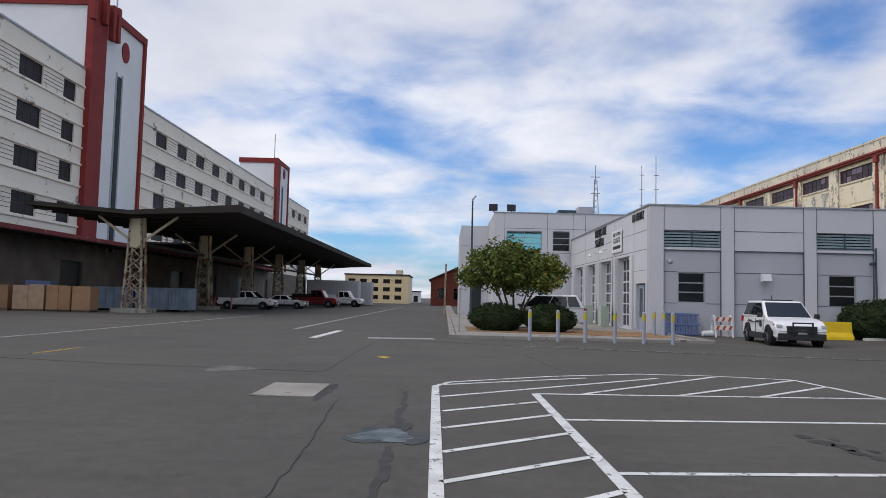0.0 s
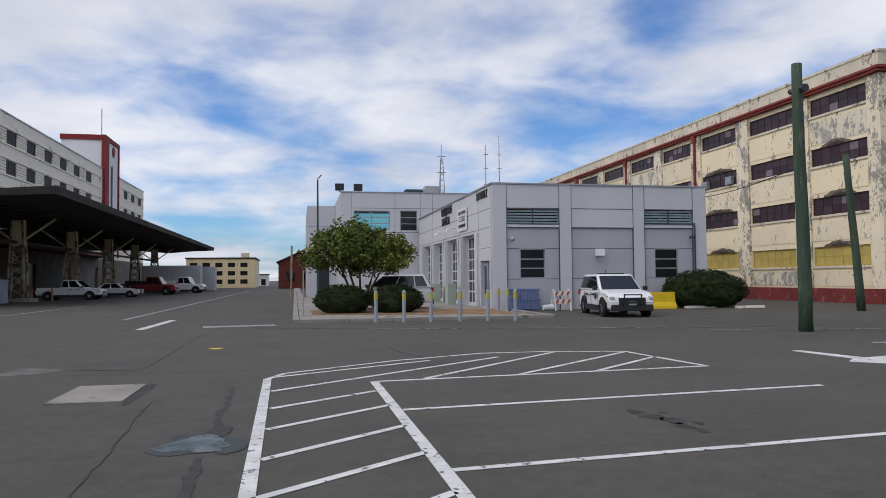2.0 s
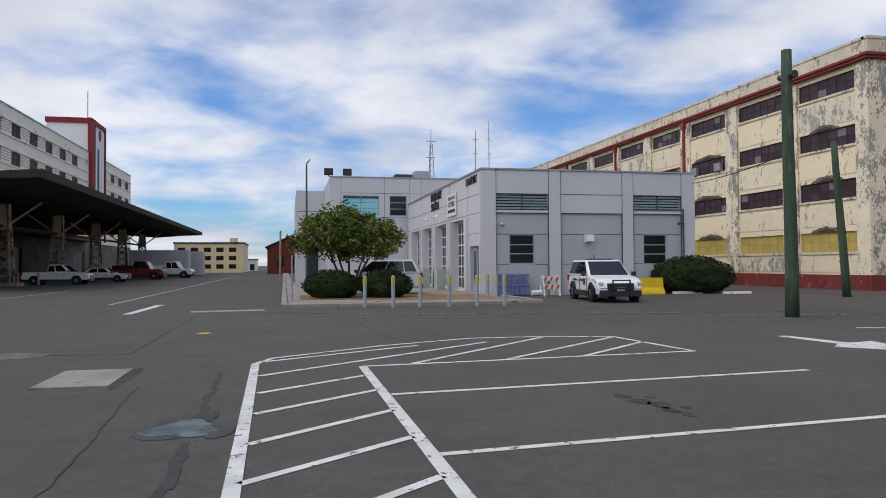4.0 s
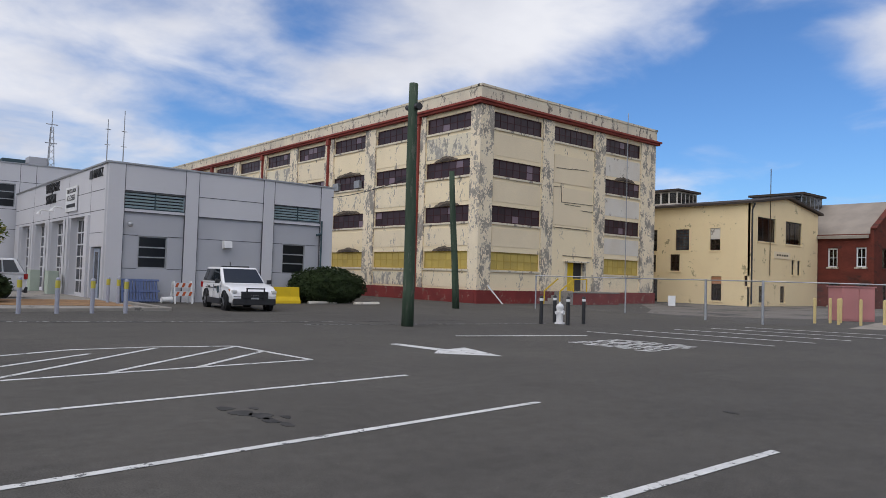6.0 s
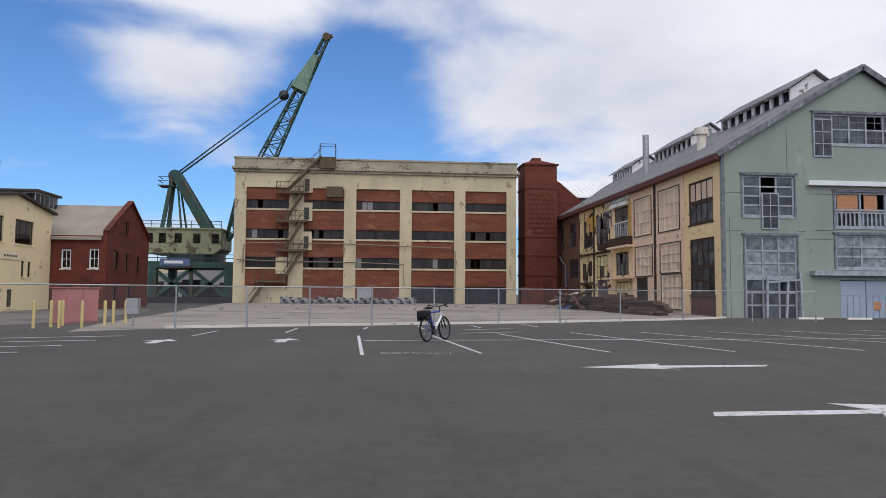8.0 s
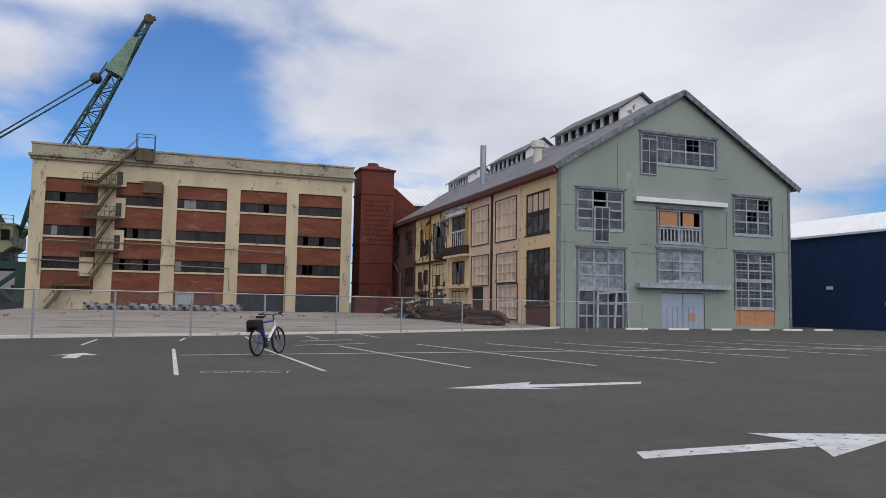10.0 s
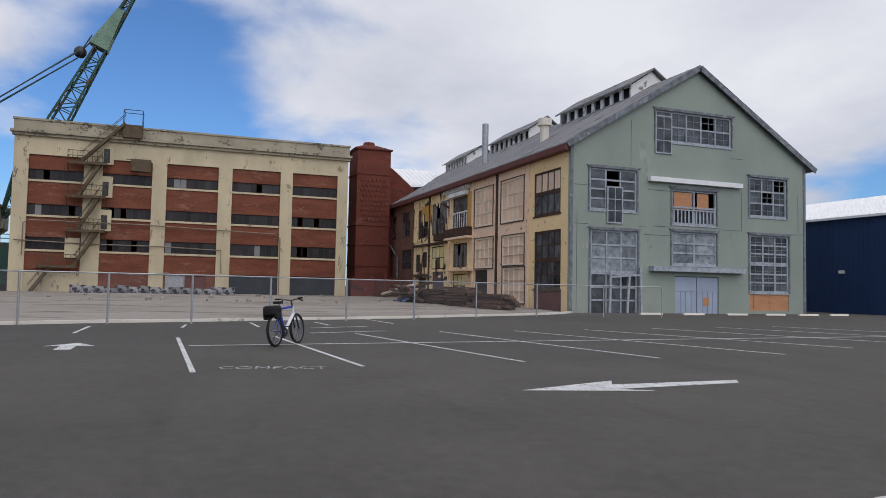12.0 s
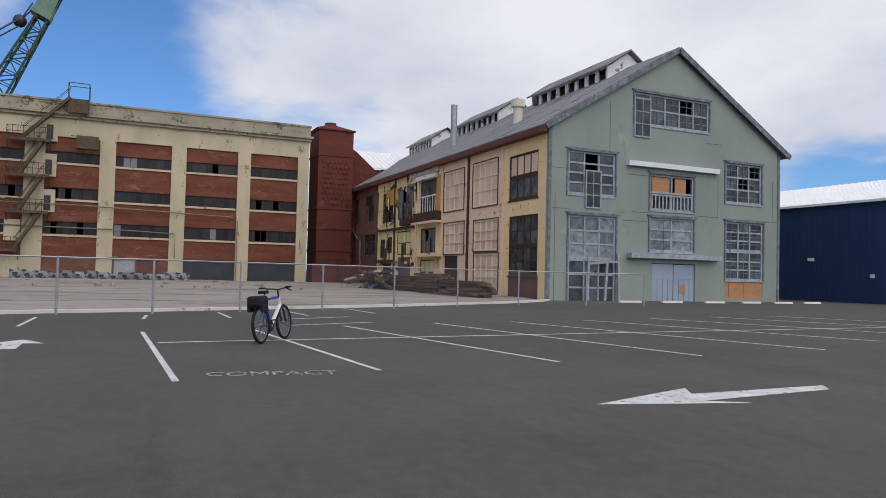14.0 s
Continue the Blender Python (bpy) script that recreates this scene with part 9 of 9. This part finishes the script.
# ---- bicycle ----
BIKE_BLUE = material("blue_bike_frame", (0.05, 0.08, 0.42), (0.03, 0.05, 0.3), 0.3, scale=2.2, local=True, bump=0)
bi = base("bicycle", "blue and white bicycle with black rear bag on its stand", "bicycle", world=False)


def bike_wheel(x):
    bm = bmesh.new()
    n, m_ = 32, 6
    rings = [[bm.verts.new((x + (0.322 + 0.03 * math.cos(b)) * math.cos(a), 0.03 * math.sin(b), 0.352 + (0.322 + 0.03 * math.cos(b)) * math.sin(a))) for b in (2 * math.pi * j / m_ for j in range(m_))] for a in (2 * math.pi * k / n for k in range(n))]
    for k in range(n):
        for j in range(m_):
            bm.faces.new((rings[k][j], rings[k][(j + 1) % m_], rings[(k + 1) % n][(j + 1) % m_], rings[(k + 1) % n][j]))
    w = part("wheel", bm, BLACK, bi, smooth=True)
    bm = bmesh.new()
    for k in range(n):
        a, b = 2 * math.pi * k / n, 2 * math.pi * (k + 1) / n
        bar(bm, (x + 0.297 * math.cos(a), 0, 0.35 + 0.297 * math.sin(a)), (x + 0.297 * math.cos(b), 0, 0.35 + 0.297 * math.sin(b)), 0.022, 0.02, up=(0, 1, 0))
    part("rim", bm, RIM, w)
    bm = bmesh.new()
    for k in range(18):
        a = 2 * math.pi * k / 18
        bar(bm, (x, 0.03 * (-1) ** k, 0.35), (x + 0.295 * math.cos(a), 0, 0.35 + 0.295 * math.sin(a)), 0.004)
    tube(bm, [(x, -0.05, 0.35), (x, 0.05, 0.35)], 0.025)
    part("spokes", bm, RIM, w)


bike_wheel(-0.52)
bike_wheel(0.55)
bb_, seat_, head_, head2 = (-0.08, 0, 0.3), (-0.25, 0, 0.82), (0.36, 0, 0.86), (0.4, 0, 0.7)
bm = bmesh.new()
tube(bm, [bb_, head2], 0.036, sides=8)
tube(bm, [head_, head2], 0.032, sides=8)
part("down_tube", bm, WHITE_PAINT, bi, "white down tube")
bm = bmesh.new()
for a, b, r in ((bb_, seat_, 0.026), (seat_, head_, 0.026)):
    tube(bm, [a, b], r, sides=8)
for k in (-1, 1):
    tube(bm, [bb_, (-0.52, 0.05 * k, 0.35)], 0.012, sides=6)
    tube(bm, [(-0.24, 0, 0.78), (-0.52, 0.05 * k, 0.35)], 0.011, sides=6)
part("frame", bm, BIKE_BLUE, bi)
bm = bmesh.new()
for k in (-1, 1):
    tube(bm, [head2, (0.44, 0.045 * k, 0.62), (0.55, 0.05 * k, 0.35)], 0.022, sides=6)
part("fork", bm, BLACK_METAL, bi)
bm = bmesh.new()
tube(bm, [head_, (0.33, 0, 1.0)], 0.018)
tube(bm, [(0.22, -0.32, 1.04), (0.32, -0.12, 1.02), (0.34, 0, 1.0), (0.32, 0.12, 1.02), (0.22, 0.32, 1.04)], 0.014)
part("handlebar", bm, BLACK_METAL, bi)
for k in (-1, 1):
    bm = bmesh.new()
    tube(bm, [(0.24, 0.22 * k, 1.04), (0.2, 0.34 * k, 1.045)], 0.02)
    bar(bm, (0.3, 0.2 * k, 1.02), (0.4, 0.26 * k, 0.97), 0.02)
    part("grip", bm, BLACK, bi)
bm = bmesh.new()
tube(bm, [seat_, (-0.28, 0, 0.93)], 0.015)
part("seat_post", bm, RIM, bi)
bm = bmesh.new()
prism(bm, [(-0.42, -0.08), (-0.4, 0.08), (-0.3, 0.07), (-0.12, 0.02), (-0.12, -0.02), (-0.3, -0.07)], "z", 0.93, 0.99)
soften(bm, 0.015)
part("saddle", bm, BLACK, bi)
bm = bmesh.new()
box(bm, -0.8, -0.38, -0.14, 0.14, 0.68, 0.9)
soften(bm, 0.09, 4)
part("rear_bag", bm, BLACK, bi, "black rear bag")
bm = bmesh.new()
for k in (-1, 1):
    box(bm, -0.72, -0.48, 0.13 * k - 0.035, 0.13 * k + 0.035, 0.6, 0.74)
soften(bm, 0.03)
part("pannier", bm, BLACK, bi)
bm = bmesh.new()
tube(bm, [(-0.08, -0.03, 0.3), (-0.08, 0.05, 0.3)], 0.1, sides=18)
bar(bm, (-0.08, 0.07, 0.3), (0.04, 0.07, 0.18), 0.02)
bar(bm, (-0.08, -0.07, 0.3), (-0.2, -0.07, 0.42), 0.02)
part("crankset", bm, BLACK_METAL, bi)
for x, y, z in ((0.04, 0.12, 0.18), (-0.2, -0.12, 0.42)):
    bm = bmesh.new()
    box(bm, x - 0.045, x + 0.045, y - 0.04, y + 0.04, z - 0.012, z + 0.012)
    part("pedal", bm, BLACK, bi)
bm = bmesh.new()
bar(bm, (-0.3, 0.06, 0.33), (-0.38, 0.22, 0.0), 0.018)
part("kickstand", bm, BLACK_METAL, bi)
bi.scale = (1.16, 1.16, 1.16)
bi.location, bi.rotation_euler = (27.42, -1.55, 0), (radians(-5), 0, radians(-35))

# ---- sheds across the dock, behind the crane ----
for x, y0, y1, h_, mt, lb in ((175, 22, 52, 5.5, ROOF_GREY, "grey industrial shed far behind the crane"), (190, 46, 78, 8.0, BRICK_CREAM, "cream industrial shed far behind the crane")):
    sh = base("far_shed", lb, "building", (x, (y0 + y1) / 2, 0), group="sheds across the dock")
    bm = bmesh.new()
    prism(bm, [(y0, 0), (y1, 0), (y1, h_), ((y0 + y1) / 2, h_ + 1.6), (y0, h_)], "x", x, x + 20)
    part("wall", bm, mt, sh)
    for k in range(6):
        y = y0 + (k + 0.5) * (y1 - y0) / 6
        bm = bmesh.new()
        box(bm, x - 0.06, x - 0.01, y - 1.2, y + 1.2, h_ * 0.35, h_ * 0.7)
        part("window", bm, DARK_PANE, sh)
